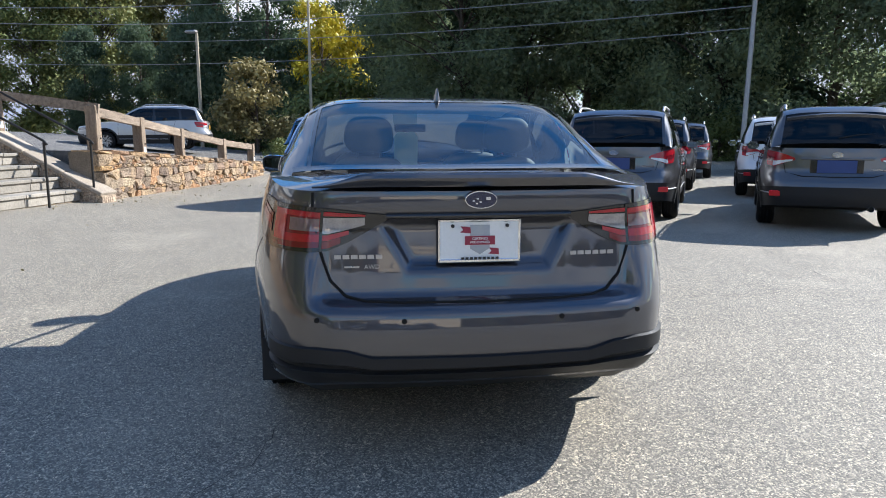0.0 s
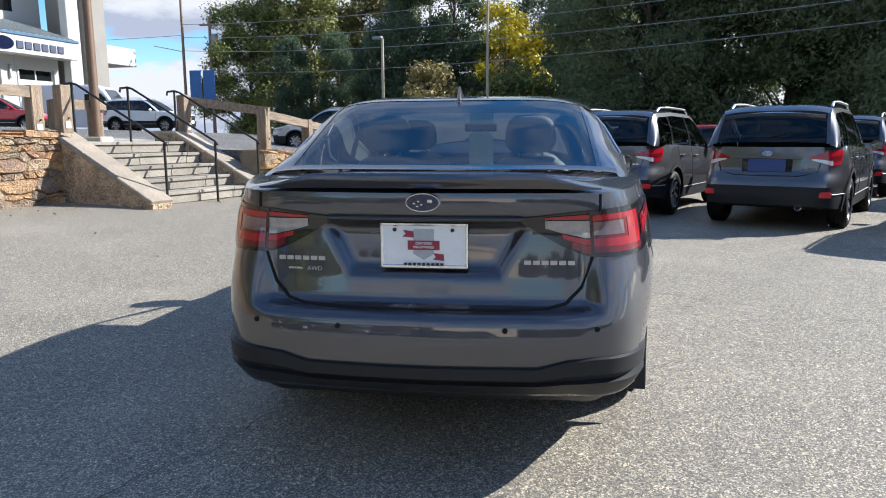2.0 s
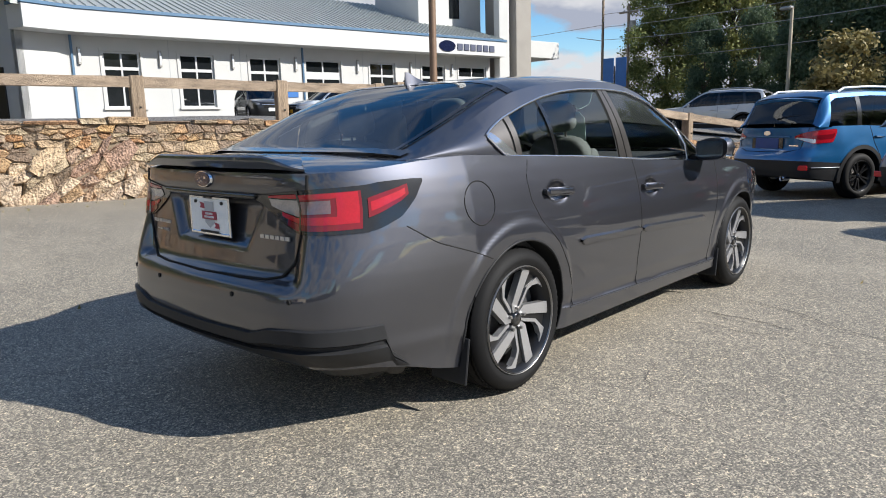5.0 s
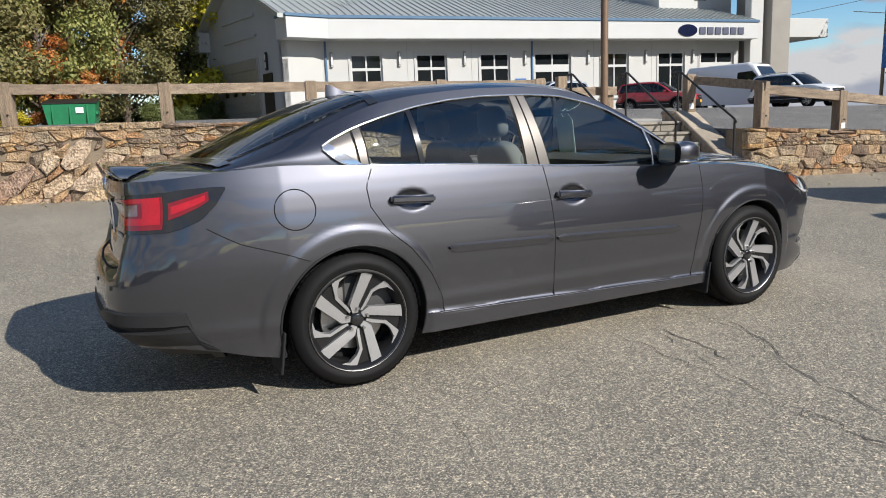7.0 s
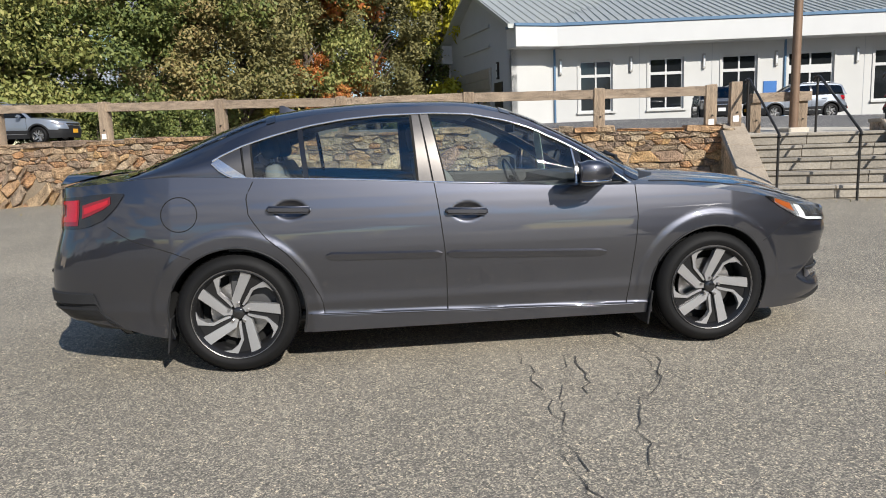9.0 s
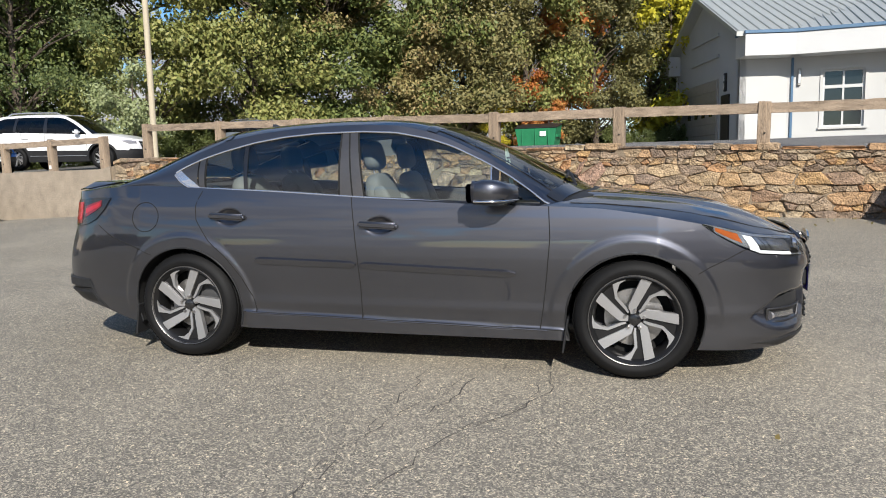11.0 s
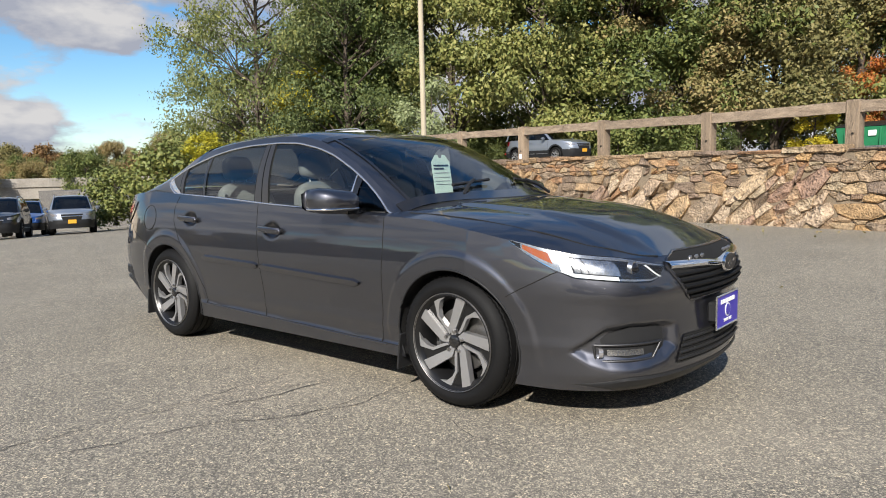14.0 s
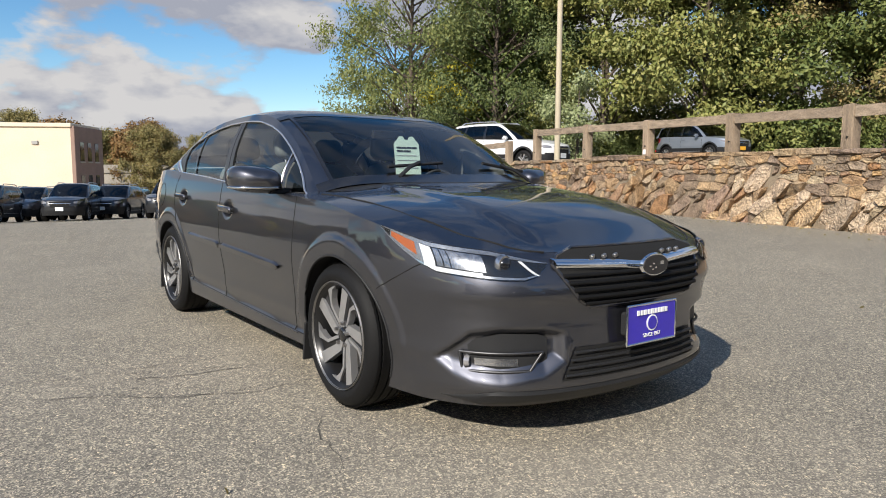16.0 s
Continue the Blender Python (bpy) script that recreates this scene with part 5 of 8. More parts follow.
T_BUSH = tree("shrub", 12, 2.6, 3.2, 0.1, "leaf_green", 60, 95, 0.12, label="rounded green shrub beside the lot", cat="shrub", spread=0.3)
T_UNDER = tree("undergrowth_shrub", 13, 3.6, 5.0, 0.1, "leaf_under", 92, 165, 0.115, label="dense dark green undergrowth beneath the trees", cat="shrub", spread=0.34)

spots = []
for k, (x, y) in enumerate([(41.5, -7.5), (41, -11), (38, -15), (34, -20), (30, -25), (25, -29), (60, -7), (57, -2), (46, -17)]):
    spots.append((x + rt.uniform(-1, 1), y + rt.uniform(-1, 1), -0.5, rt.uniform(0.95, 1.2)))
plant(T_DARK, spots, 1)
plant(T_FIR, [(50, 19, 0, 0.52), (51, 15.5, 0, 0.55), (50, 12, 0, 0.62), (49, 9, 0, 0.85), (48, 6, 0, 0.95), (38, -19, 0, 1.0), (33, -24, 0, 1.05), (43, -9, 0, 1.0)], 2)
plant(T_OAK, [(57, 25, 0, 1.0), (60, 20.5, 0, 1.25), (-4, 41, 1.6, 1.05), (-9, 36.5, 1.6, 1.05), (-14, 33, 1.4, 1.0), (-17, 29.5, 1.3, 1.0), (-22, 27.5, 1.0, 1.05), (-27.5, 26, 0.5, 1.0), (-31, 29, 0, 1.1), (4, 49, 1.6, 1.1), (-21, 37, 1.2, 1.2), (-38, 31, -0.5, 1.0)], 3)
plant(T_OLIVE, [(-7.5, 38, 1.6, 1.0), (-11.5, 35.0, 1.5, 0.95), (0.4, 44.6, 1.6, 0.85), (8.5, 50, 1.6, 1.1), (63, 14, 0, 1.3), (66, -3, -0.5, 0.9), (70, 4, -0.5, 1.0)], 4)
plant(T_ORANGE, [(-3.8, 40.5, 1.4, 0.55), (-2.9, 44.5, 1.6, 1.15), (-2.2, 37.8, 1.5, 0.36)], 5)
plant(T_YELLOW, [(5.0, 45.5, 1.6, 1.15), (-28.6, 22.5, 0.2, 0.85), (47, 1.8, 0, 1.1), (-32.5, 21, -0.3, 0.5), (-26.5, 14.6, -0.2, 0.40), (-29.6, 14.8, -0.4, 0.36), (-5.4, 37.2, 1.5, 0.38)], 6)
plant(T_SILVER, [(-19.6, 23.0, 1.0, 0.55)], 7)
plant(T_AIRY, [(-30.5, 20.5, -0.2, 1.0), (-35.5, 22.5, -0.8, 0.95), (-25.8, 23.0, 0.3, 0.95)], 8)
plant(T_RUST, [(29.3, 4.5, 0.3, 1.0)], 9)
plant(T_BUSH, [(42.5, 0.6, 0, 1.9), (39.5, 2.6, 0, 1.1), (38.5, 0.8, 0, 1.0), (-28, 13.5, -0.3, 1.15), (-30.5, 12, -0.6, 0.9), (-25.5, 16.5, 0.3, 0.9), (23.0, 3.0, 0.1, 0.35), (-13.2, 30.5, 1.2, 0.8), (-10.0, 33.0, 1.3, 0.7)], 10)
u_spots = []
for k in range(30):
    t = k / 29
    x = -30 + 42 * t
    back = 9.0 if -8.5 < x < 1.5 else 0.0
    u_spots.append((x + rt.uniform(-0.5, 0.5), 20.5 + back + 26.5 * t ** 0.9 + rt.uniform(-0.6, 0.6), float(high_z(min(x, 9), 24.0)) - 0.5, rt.uniform(0.4, 0.62)))
for x, y in ((50, 12), (48.5, 8), (46, 4), (43.5, -2), (41, -6.5), (39.5, -11), (36.5, -15), (33, -19), (29.5, -23), (25, -27)):
    u_spots.append((x + 9, y + 2, -0.6, 1.1))
    u_spots.append((x - 3 + rt.uniform(-0.5, 0.5), y + rt.uniform(-0.8, 0.8), -0.6, rt.uniform(0.7, 1.0)))
plant(T_UNDER, u_spots, 14)
# far hills of trees behind the lower lot
fs_ = []
for k in range(210):
    a = radians(146 + k * 0.44)
    d = rt.uniform(78, 122)
    fs_.append((math.cos(a) * d, math.sin(a) * d, -5.0, rt.uniform(0.58, 1.0) * (1.06 if 167 < 146 + k * 0.44 < 179 else 0.90)))
plant(copy_thing(T_OLIVE, Matrix.Identity(4)), fs_[::4] + fs_[7::8], 11)
plant(copy_thing(T_YELLOW, Matrix.Identity(4)), [(x, y, z, s * 0.9) for x, y, z, s in fs_[1::16]], 12)
rusty = tree("rusty_tree", 15, 12, 8.5, 1.0, "leaf_russet", 240, 85, 0.22, label="rust-brown autumn tree on the far hill", spread=0.36)
plant(rusty, fs_[3::8] + fs_[2::4], 13)
plant(copy_thing(T_OAK, Matrix.Identity(4)), fs_[5::8], 15)


# ---- steps up to the terrace ----
ST_A = radians(-16.5)
ST = Matrix.Translation((5.745, 5.723, 0.15)) @ Matrix.Rotation(ST_A, 4, "Z")


def steps():
    """Five stone-faced steps between sloping cheek walls; u along the treads, v into the bank."""
    s = thing("stone_steps", "five broad pale stone steps between sloping stone cheek walls", "stairs", at=ST)
    n, tread, w = 5, 0.38, 2.30
    rise = 0.206
    r = random.Random(8)
    for k in range(n):
        z = rise * (k + 1)
        v0 = tread * k
        st = part("step", box_bm((w, tread + 0.35, rise + 0.25), (w / 2, v0 + (tread + 0.35) / 2, z - (rise + 0.25) / 2 - 0.05), 0.006), "mortar", s)
        u = 0.0
        while u < w - 0.01:
            q = min(r.uniform(0.8, 1.6), w - u)
            b = box_bm((q - 0.006, tread + 0.07, 0.055), (u + q / 2, v0 + tread / 2 - 0.02, z - 0.026 + r.uniform(-0.004, 0.004)), 0.008)
            part("tread_stone", b, "step_stone", st)
            part("riser_stone", box_bm((q - 0.008, 0.03, rise - 0.065), (u + q / 2, v0 - 0.004, z - 0.05 - (rise - 0.06) / 2), 0.006), "step_stone", st)
            u += q
    D, H = tread * n, rise * n
    for side, u0 in (("a", -0.42), ("b", w + 0.02)):
        prof = [(-0.42, -0.35), (-0.42, 0.08), (D - 0.15, H + 0.15), (D + 0.40, H + 0.15), (D + 0.40, -0.35)]
        vs = [(u0, v, z) for v, z in prof] + [(u0 + 0.40, v, z) for v, z in prof]
        k = len(prof)
        ck = link_mesh("cheek_wall", vs, [tuple(range(k)), tuple(range(2 * k - 1, k - 1, -1))] + [(i, i + k, (i + 1) % k + k, (i + 1) % k) for i in range(k)], "ledge", s, None, "sloping stone cheek wall with stone coping")
        run_, up_ = D + 0.27, H + 0.07
        ln = math.hypot(run_, up_)
        for j in range(3):
            t = (j + 0.5) / 3
            c = Vector((u0 + 0.20, -0.42 + run_ * t, 0.105 + up_ * t))
            b = box_bm((0.46, ln / 3 - 0.012, 0.075), (0, 0, 0), 0.014)
            o = part("coping_stone", b, "cap_stone", ck)
            o.matrix_basis = Matrix.Translation(c) @ Matrix.Rotation(math.atan2(up_, run_), 4, "X")
        part("coping_stone", box_bm((0.46, 0.56, 0.07), (u0 + 0.20, D + 0.14, H + 0.18), 0.012), "cap_stone", ck)
    return s


steps()


def handrail(u):
    t = thing("handrail", "dark iron handrail on two posts beside the steps", "handrail", "stair handrails", ST)
    pts = [(u, -0.25, -0.02), (u, -0.25, 1.02)]
    a = [(u, -0.30, 0.98), (u, -0.25, 1.04), (u, 1.62, 1.99), (u, 1.74, 2.02), (u, 1.92, 2.01), (u, 1.94, 1.94)]
    for nm, p in (("bar", a), ("post", pts), ("post", [(u, 1.74, 1.0), (u, 1.74, 2.02)])):
        v, f = tube(p, 0.021, 8)
        link_mesh(nm, v, f, "dark_metal", t, 60)
    return t


for u in (0.06, 1.22, 2.36):
    handrail(u)
# heavy timber newels at the head of the steps
for u, v, h in ((-0.16, 1.72, 0.78), (2.62, 1.76, 0.76)):
    p = ST @ Vector((u, v, 1.20))
    rail_post(p.x, p.y, p.z, h, math.degrees(ST_A), "heavy weathered timber newel post at the steps")
p = ST @ Vector((2.72, 1.72, 1.84))
rail_beam(p, (8.95, float(wall_y(8.95)) + 0.30, float(top_z(8.95)) + 0.80))
# short timber frame on the landing
for x, y in ((6.85, 8.1), (7.66, 7.9)):
    rail_post(x, y, 1.22, 0.72, math.degrees(ST_A), "short dark timber post on the landing")
rail_beam((6.75, 8.02, 1.86), (7.78, 7.77, 1.86))


def landing():
    v, f = [], []
    vs = [ST @ Vector(q) for q in ((-0.42, 1.86, 1.032), (2.75, 1.86, 1.032), (3.0, 4.2, 1.10), (-0.6, 4.2, 1.20))]
    ob = link_mesh("landing", vs + [q - Vector((0, 0, 0.6)) for q in vs], [(0, 1, 2, 3), (0, 4, 5, 1), (1, 5, 6, 2), (2, 6, 7, 3), (3, 7, 4, 0)], "concrete")
    tagged(ob, "pale concrete landing above the steps", "pavement", kind="structure")


landing()

SUV = dict(
    rear=-2.30, front=2.32, half=0.905, rear_round=(0.05, 0.62, 10.0), front_round=(0.085, 0.66, 7.0),
    axles=(-1.335, 1.335), wheel_z=0.352, arch=0.415, flare=0.012, spine=(-1.6, 1.6), crown=3.2,
    bottom=[(-2.4, 0.36), (-1.9, 0.30), (-1.0, 0.25), (1.0, 0.25), (1.8, 0.24), (2.4, 0.26)],
    shoulder=[(-2.4, 1.10), (-1.9, 1.12), (-1.3, 1.12), (0.0, 1.075), (0.95, 1.035), (1.3, 1.02), (1.7, 0.975), (2.05, 0.925), (2.4, 0.88)],
    section=[(0.1, 0.93), (0.25, 0.955), (0.42, 0.985), (0.65, 1.0), (0.85, 0.99), (1.0, 0.965), (1.12, 0.94), (1.3, 0.9)],
    tail=[(0.1, -2.16), (0.30, -2.25), (0.45, -2.30), (0.62, -2.30), (0.72, -2.25), (0.78, -2.19), (1.0, -2.175), (1.2, -2.14)],
    nose=[(0.1, 2.15), (0.25, 2.26), (0.45, 2.32), (0.65, 2.32), (0.85, 2.27), (1.0, 2.15)],
    deck=[(-2.4, 1.12), (-1.0, 1.12), (0.9, 1.10), (1.2, 1.09), (1.6, 1.06), (1.9, 1.01), (2.15, 0.95), (2.4, 0.88)],
    gh=dict(
        base_y=[(-2.3, 0.78), (-2.1, 0.80), (-1.7, 0.835), (0.0, 0.845), (0.6, 0.83), (0.98, 0.80), (1.2, 0.79)],
        rail_y=[(-2.3, 0.76), (-2.15, 0.72), (-1.95, 0.67), (-1.0, 0.655), (0.1, 0.66), (0.5, 0.70), (0.98, 0.785), (1.2, 0.79)],
        rail_z=[(-2.3, 1.06), (-2.2, 1.08), (-2.13, 1.13), (-2.03, 1.36), (-1.94, 1.53), (-1.83, 1.60), (-1.0, 1.635), (0.0, 1.62), (0.2, 1.575), (0.45, 1.44), (0.7, 1.265), (0.98, 1.035), (1.2, 0.98)],
        mid_z=[(-2.3, 1.06), (-2.2, 1.09), (-2.13, 1.15), (-2.03, 1.39), (-1.94, 1.58), (-1.83, 1.65), (-1.0, 1.695), (-0.2, 1.685), (0.1, 1.65), (0.3, 1.56), (0.6, 1.36), (0.98, 1.095), (1.2, 1.0)],
        bow=[(-2.3, -0.03), (-1.7, -0.02), (-1.0, 0.0), (0.2, 0.05), (0.98, 0.16), (1.2, 0.16)],
        dlo=[(-2.3, 1.0), (-2.01, 1.20), (-1.90, 1.46), (-1.75, 1.54), (-1.0, 1.578), (0.0, 1.562), (0.2, 1.515), (0.45, 1.38), (0.7, 1.20), (0.90, 1.03), (1.2, 0.9)]),
    panes=(((-1.97, -1.84), (-1.40, -1.33)), ((-1.32, -1.25), (-0.46, -0.43)), ((-0.34, -0.36), (0.55, 0.55)), ((0.58, 0.57), (0.90, 0.90))),
    screen=(0.16, 0.985), back=(-2.135, -1.925), roof=(-1.925, 0.16),
    tail_lamp=(0.50, -1.86, 0.86, 1.075), head_lamp=(0.52, 1.88, 0.735, 0.865), grille=(0.42, 0.58, 0.83), clad=0.585,
    lines=([(-1.15, 1.10), (-1.08, 0.85), (-0.93, 0.62), (-0.90, 0.40)], [(-0.40, 1.08), (-0.40, 0.40)], [(0.86, 1.04), (0.88, 0.7), (0.84, 0.40)]),
)

# a lower, longer wagon on the same plan
WAGON = dict(SUV, rear=-2.42, front=2.42)
WAGON["tail"] = [(z, x - 0.12) for z, x in SUV["tail"]]
WAGON["nose"] = [(z, x + 0.10) for z, x in SUV["nose"]]


def build_suv(sp, paint_mat, name, label, wheel="machined", detail=True, plate="plate_yellow", rails=True, n=150, m=16, rail_mat="alloy", fine=False, tinted="dark_glass"):
    S = Shell(sp)
    car = thing(name, label, "car", "parked cars")
    P, dead = car_shell(car, S, paint_mat, n, m)
    a_l, b_l, c_l = sp["lines"]

    def region(c, i, j):
        x, y, z = c
        if z < sp["clad"]:
            return "*lower_cladding"
        if x < -0.9 and not side_of(a_l, x, z):
            return "*rear_body"
        if x > 0.8 and side_of(c_l, x, z):
            return "*front_body"
        return "front_door" if side_of(b_l, x, z) else "rear_door"
    emit_regions(car, P, dead, region, {"*": paint_mat, "*lower_cladding": "black_plastic"}, {"*lower_cladding": "unpainted black lower cladding"})
    T, q = top_grid(S, n, 12)
    cut = np.zeros(T.shape[:2], bool)
    for i in range(T.shape[0]):
        cut[i] = ((-2.1 < T[i, :, 0]) & (T[i, :, 0] < 0.92) & (q > 0.07)) | (T[i, :, 0] <= -2.1) & (q > 0.2)
    emit_regions(car, T, cut, lambda c, i, j: "*hood" if c[0] > 0.92 and abs(c[1]) < 0.74 else "*shoulder", {"*": paint_mat}, {})
    q1 = np.linspace(0, 1, 9)
    grid_mesh("roof", S.top(np.linspace(*sp["roof"], 20)[:, None], q1[None, :]), paint_mat, car, False, 179, mirror=True)
    for nm, (xa, xb) in (("windscreen", sp["screen"]), ("rear_window", sp["back"])):
        xs = np.linspace(xa, xb, 12)
        grid_mesh(nm, S.top(xs[:, None], np.linspace(0.055, 1, 9)[None, :], 0.004), tinted, car, False, 179, mirror=True)
        both("pillar", S.top(xs[:, None], np.linspace(0, 0.065, 4)[None, :]), paint_mat, car, False, 179)
    both("d_pillar", patch_side(S, (-2.15, -2.15), (-1.96, -1.83), S.zr, 10, 8), paint_mat, car, True, 179)
    both("roof_side", patch_side(S, (-1.99, -1.99), (0.985, 0.985), S.zr, 40, 4, S.dlo), paint_mat, car, True, 179)
    for xa, xb in sp["panes"]:
        both("side_glass", patch_side(S, xa, xb, S.dlo, 8, 6, off=-0.003), tinted, car, True, 179)
    for (xa, xb), (xc, xd) in zip(sp["panes"], sp["panes"][1:]):
        both("door_pillar", patch_side(S, (xb[0] - 0.005, xb[1] - 0.005), (xc[0] + 0.005, xc[1] + 0.005), S.dlo, 3, 6, off=0.003), "gloss_black", car, True, 179)
    part("cabin_floor", box_bm((3.6, 1.5, 0.08), (-0.3, 0, 0.42), 0.02), "gap", car)
    part("underbody", box_bm((4.0, 1.35, 0.14), (0, 0, 0.36), 0.04), "gap", car)
    part("firewall", box_bm((0.06, 1.45, 0.7), (0.98, 0, 0.72)), "gap", car)
    part("dashboard", box_bm((0.4, 1.4, 0.2), (0.80, 0, 0.98), 0.05), "cabin", car)
    for sg in (1, -1):
        rounded_seat(car, 0.15, sg * 0.37, 0.70, "cabin")
    part("rear_bench", box_bm((0.16, 1.25, 0.65), (-0.95, 0, 0.98), 0.05, pose(0, 0, 0, 0, -14, 0)), "cabin", car)
    # rear hatch details
    if detail:
        yin, xo, z0, z1 = sp["tail_lamp"]
        s0, s1 = S.s_rear(yin), S.s_x(xo)
        sc = S.s_rear(0.74)
        ks = np.array([s0, s0 + 0.12, sc, s1 - 0.1, s1])
        lo = lambda s: np.interp(s, ks, [z0 + 0.085, z0 + 0.05, z0, z0 + 0.02, z1 - 0.05])
        hi = lambda s: np.interp(s, ks, [z0 + 0.115, z0 + 0.16, z1 - 0.02, z1, z1])
        for sg in (1, -1):
            def st(nm, a, b, f0, f1, off, mat, par):
                G = S.strip(a, b, lambda s: lo(s) + (hi(s) - lo(s)) * f0, lambda s: lo(s) + (hi(s) - lo(s)) * f1, 16, 4, off)
                G[..., 1] *= sg
                return grid_mesh(nm, G, mat, par, sg > 0, 60)
            tl = st("tail_lamp", s0, s1, 0, 1, 0.006, "red_lamp", car)
            st("clear_lens", s0 + 0.03, sc + 0.03, 0.04, 0.36, 0.010, "white_lamp", tl)
            st("dark_lens", sc, s1 - 0.06, 0.30, 0.62, 0.010, "deep_red", tl)
            yh, xh, h0, h1 = sp["head_lamp"]
            a, b = S.s_x(xh), S.s_front(yh)
            k2 = np.array([a, (a + b) / 2, b])
            G = S.strip(a, b, lambda s: np.interp(s, k2, [h1 - 0.02, h0 + 0.01, h0 + 0.02]), lambda s: np.interp(s, k2, [h1 + 0.01, h1, h1 - 0.04]), 14, 4, 0.006)
            G[..., 1] *= sg
            hl = grid_mesh("headlamp", G, "clear_lamp", car, sg > 0, 60)
            p = S.pos(S.s_rear(0.70), 0.50, 0.008)
            part("bumper_reflector", box_bm((0.02, 0.17, 0.075), (p[0], sg * p[1], 0.50), 0.008, pose(0, 0, 0, 0, 0, -sg * 14)), "reflector_red", car)
        # tailgate: shut line, garnish bar, plate panel, badge, exhaust, wiper
        ys = np.linspace(-0.42, 0.42, 12)
        ps = [(S.pos(S.s_rear(abs(y)), 0.965, 0.012)[0], y, 0.965) for y in ys]
        v, f = tube(ps, 0.016, 6)
        link_mesh("tailgate_bar", v, f, paint_mat, car, 60)
        tg = np.array([(0.70, 1.10), (0.62, 0.86), (0.60, 0.78), (0.40, 0.735), (0.0, 0.73)])
        line_tube("shut_line", [tuple(p) for p in S.pos(S.s_rear(tg[:, 0]), tg[:, 1], 0.002)], 0.006, "gap", car)
        xp = float(S.pos(S.s_rear(0.0), 0.87)[0])
        part("plate_panel", box_bm((0.02, 0.62, 0.17), (xp - 0.004, 0, 0.865), 0.006), "gloss_black", car)
        part("number_plate", box_bm((0.012, 0.46 if plate == "dealer_plate" else 0.31, 0.165), (xp - 0.018, 0, 0.865), 0.004), plate, car)
        o = bmesh.new()
        bmesh.ops.create_cone(o, cap_ends=True, segments=20, radius1=1, radius2=0.9, depth=0.02)
        bmesh.ops.transform(o, matrix=Matrix.Translation((xp - 0.015, 0, 1.02)) @ pose(0, 0, 0, 0, 90, 0) @ Matrix.Diagonal((0.036, 0.066, 1, 1)), verts=o.verts)
        part("badge", o, "chrome", car)
        bars(car, "badge_lettering", (float(S.pos(S.s_rear(0.5), 0.80, 0.006)[0]), -0.48, 0.83), (0, -1, 0), (0, 0, 1), 0.20, 0.018, 4, "chrome", 0.12)
        ev, ef = lathe([(0.032, 0.10), (0.032, 0.0), (0.036, -0.006), (0.041, 0.0), (0.041, 0.14)], 18)
        ex = link_mesh("exhaust_tip", ev, ef, "chrome", car, 50)
        ex.matrix_basis = pose(sp["rear"] + 0.0, -0.42, 0.33, 0, 0, -90)
        part("exhaust_bore", cyl_bm(0.033, 0.033, 0.01, 18, Matrix.Translation((0, 0.05, 0)) @ pose(0, 0, 0, 90)), "gap", ex)
        b0 = S.top(sp["back"][0] + 0.03, 0.97, 0.02)
        v, f = tube([(b0[0], 0.0, b0[2]), (b0[0] + 0.03, -0.22, b0[2] + 0.04), (b0[0] + 0.05, -0.42, b0[2] + 0.05)], 0.010, 6)
        link_mesh("rear_wiper", v, f, "black_plastic", car, 60)
        # grille and front plate
        gh, g0, g1 = sp["grille"]
        u = np.linspace(-1, 1, 16)
        rows = []
        for z in np.linspace(g0, g1, 4):
            y = u * gh * np.interp(z, [g0, g1], [0.8, 1.0])
            p = S.pos(S.s_front(np.abs(y)), z + 0 * y, 0.005)
            p[:, 1] = y
            rows.append(p)
        gr = grid_mesh("grille", np.stack(rows, 1), "gap", car, False, 50)
        y = np.linspace(-gh, gh, 14)
        zc = (g0 + g1) / 2 + 0.04
        v, f = tube([(float(S.pos(S.s_front(abs(k)), zc, 0.018)[0]), k, zc) for k in y], 0.018, 6)
        link_mesh("grille_wing", v, f, "chrome", gr, 60)
        part("front_plate", box_bm((0.012, 0.31, 0.155), (sp["front"] + 0.012, 0, 0.52), 0.004), "plate_yellow" if plate == "plate_yellow" else "white_card", car)
        # roof spoiler
        ys = np.linspace(-0.62, 0.62, 14)
        zz = float(S.zm(sp["back"][1]))
        G = np.stack([np.stack([0 * ys + sp["back"][1] + 0.10, ys, zz + 0.03 - 0.06 * (ys / 0.62) ** 2], -1), np.stack([0 * ys + sp["back"][1] - 0.09, ys, zz - 0.022 - 0.05 * (ys / 0.62) ** 2], -1), np.stack([0 * ys + sp["back"][1] - 0.07, ys, zz - 0.060 - 0.05 * (ys / 0.62) ** 2], -1)], 1)
        grid_mesh("roof_spoiler", G, paint_mat, car, True, 40)
        for ln in sp["lines"]:
            xz = np.array([(np.interp(t, np.linspace(0, 1, len(ln)), [p[0] for p in ln]), np.interp(t, np.linspace(0, 1, len(ln)), [p[1] for p in ln])) for t in np.linspace(0, 1, 12)])
            line_tube("shut_line", [tuple(p) for p in S.pos(S.s_x(xz[:, 0]), np.minimum(xz[:, 1], S.zt(xz[:, 0])), 0.0)], 0.005, "gap", car)
        xs = np.linspace(sp["axles"][0] + 0.47, sp["axles"][1] - 0.47, 14)
        line_tube("sill_trim", [tuple(p) for p in S.pos(S.s_x(xs), 0.425 + 0 * xs, 0.004)], 0.010, "alloy", car)
        xs = np.linspace(sp["rear"] + 0.20, sp["axles"][0] - 0.45, 8)
        line_tube("sill_trim", [tuple(p) for p in S.pos(S.s_x(xs), 0.50 + 0 * xs, 0.004)], 0.008, "alloy", car)
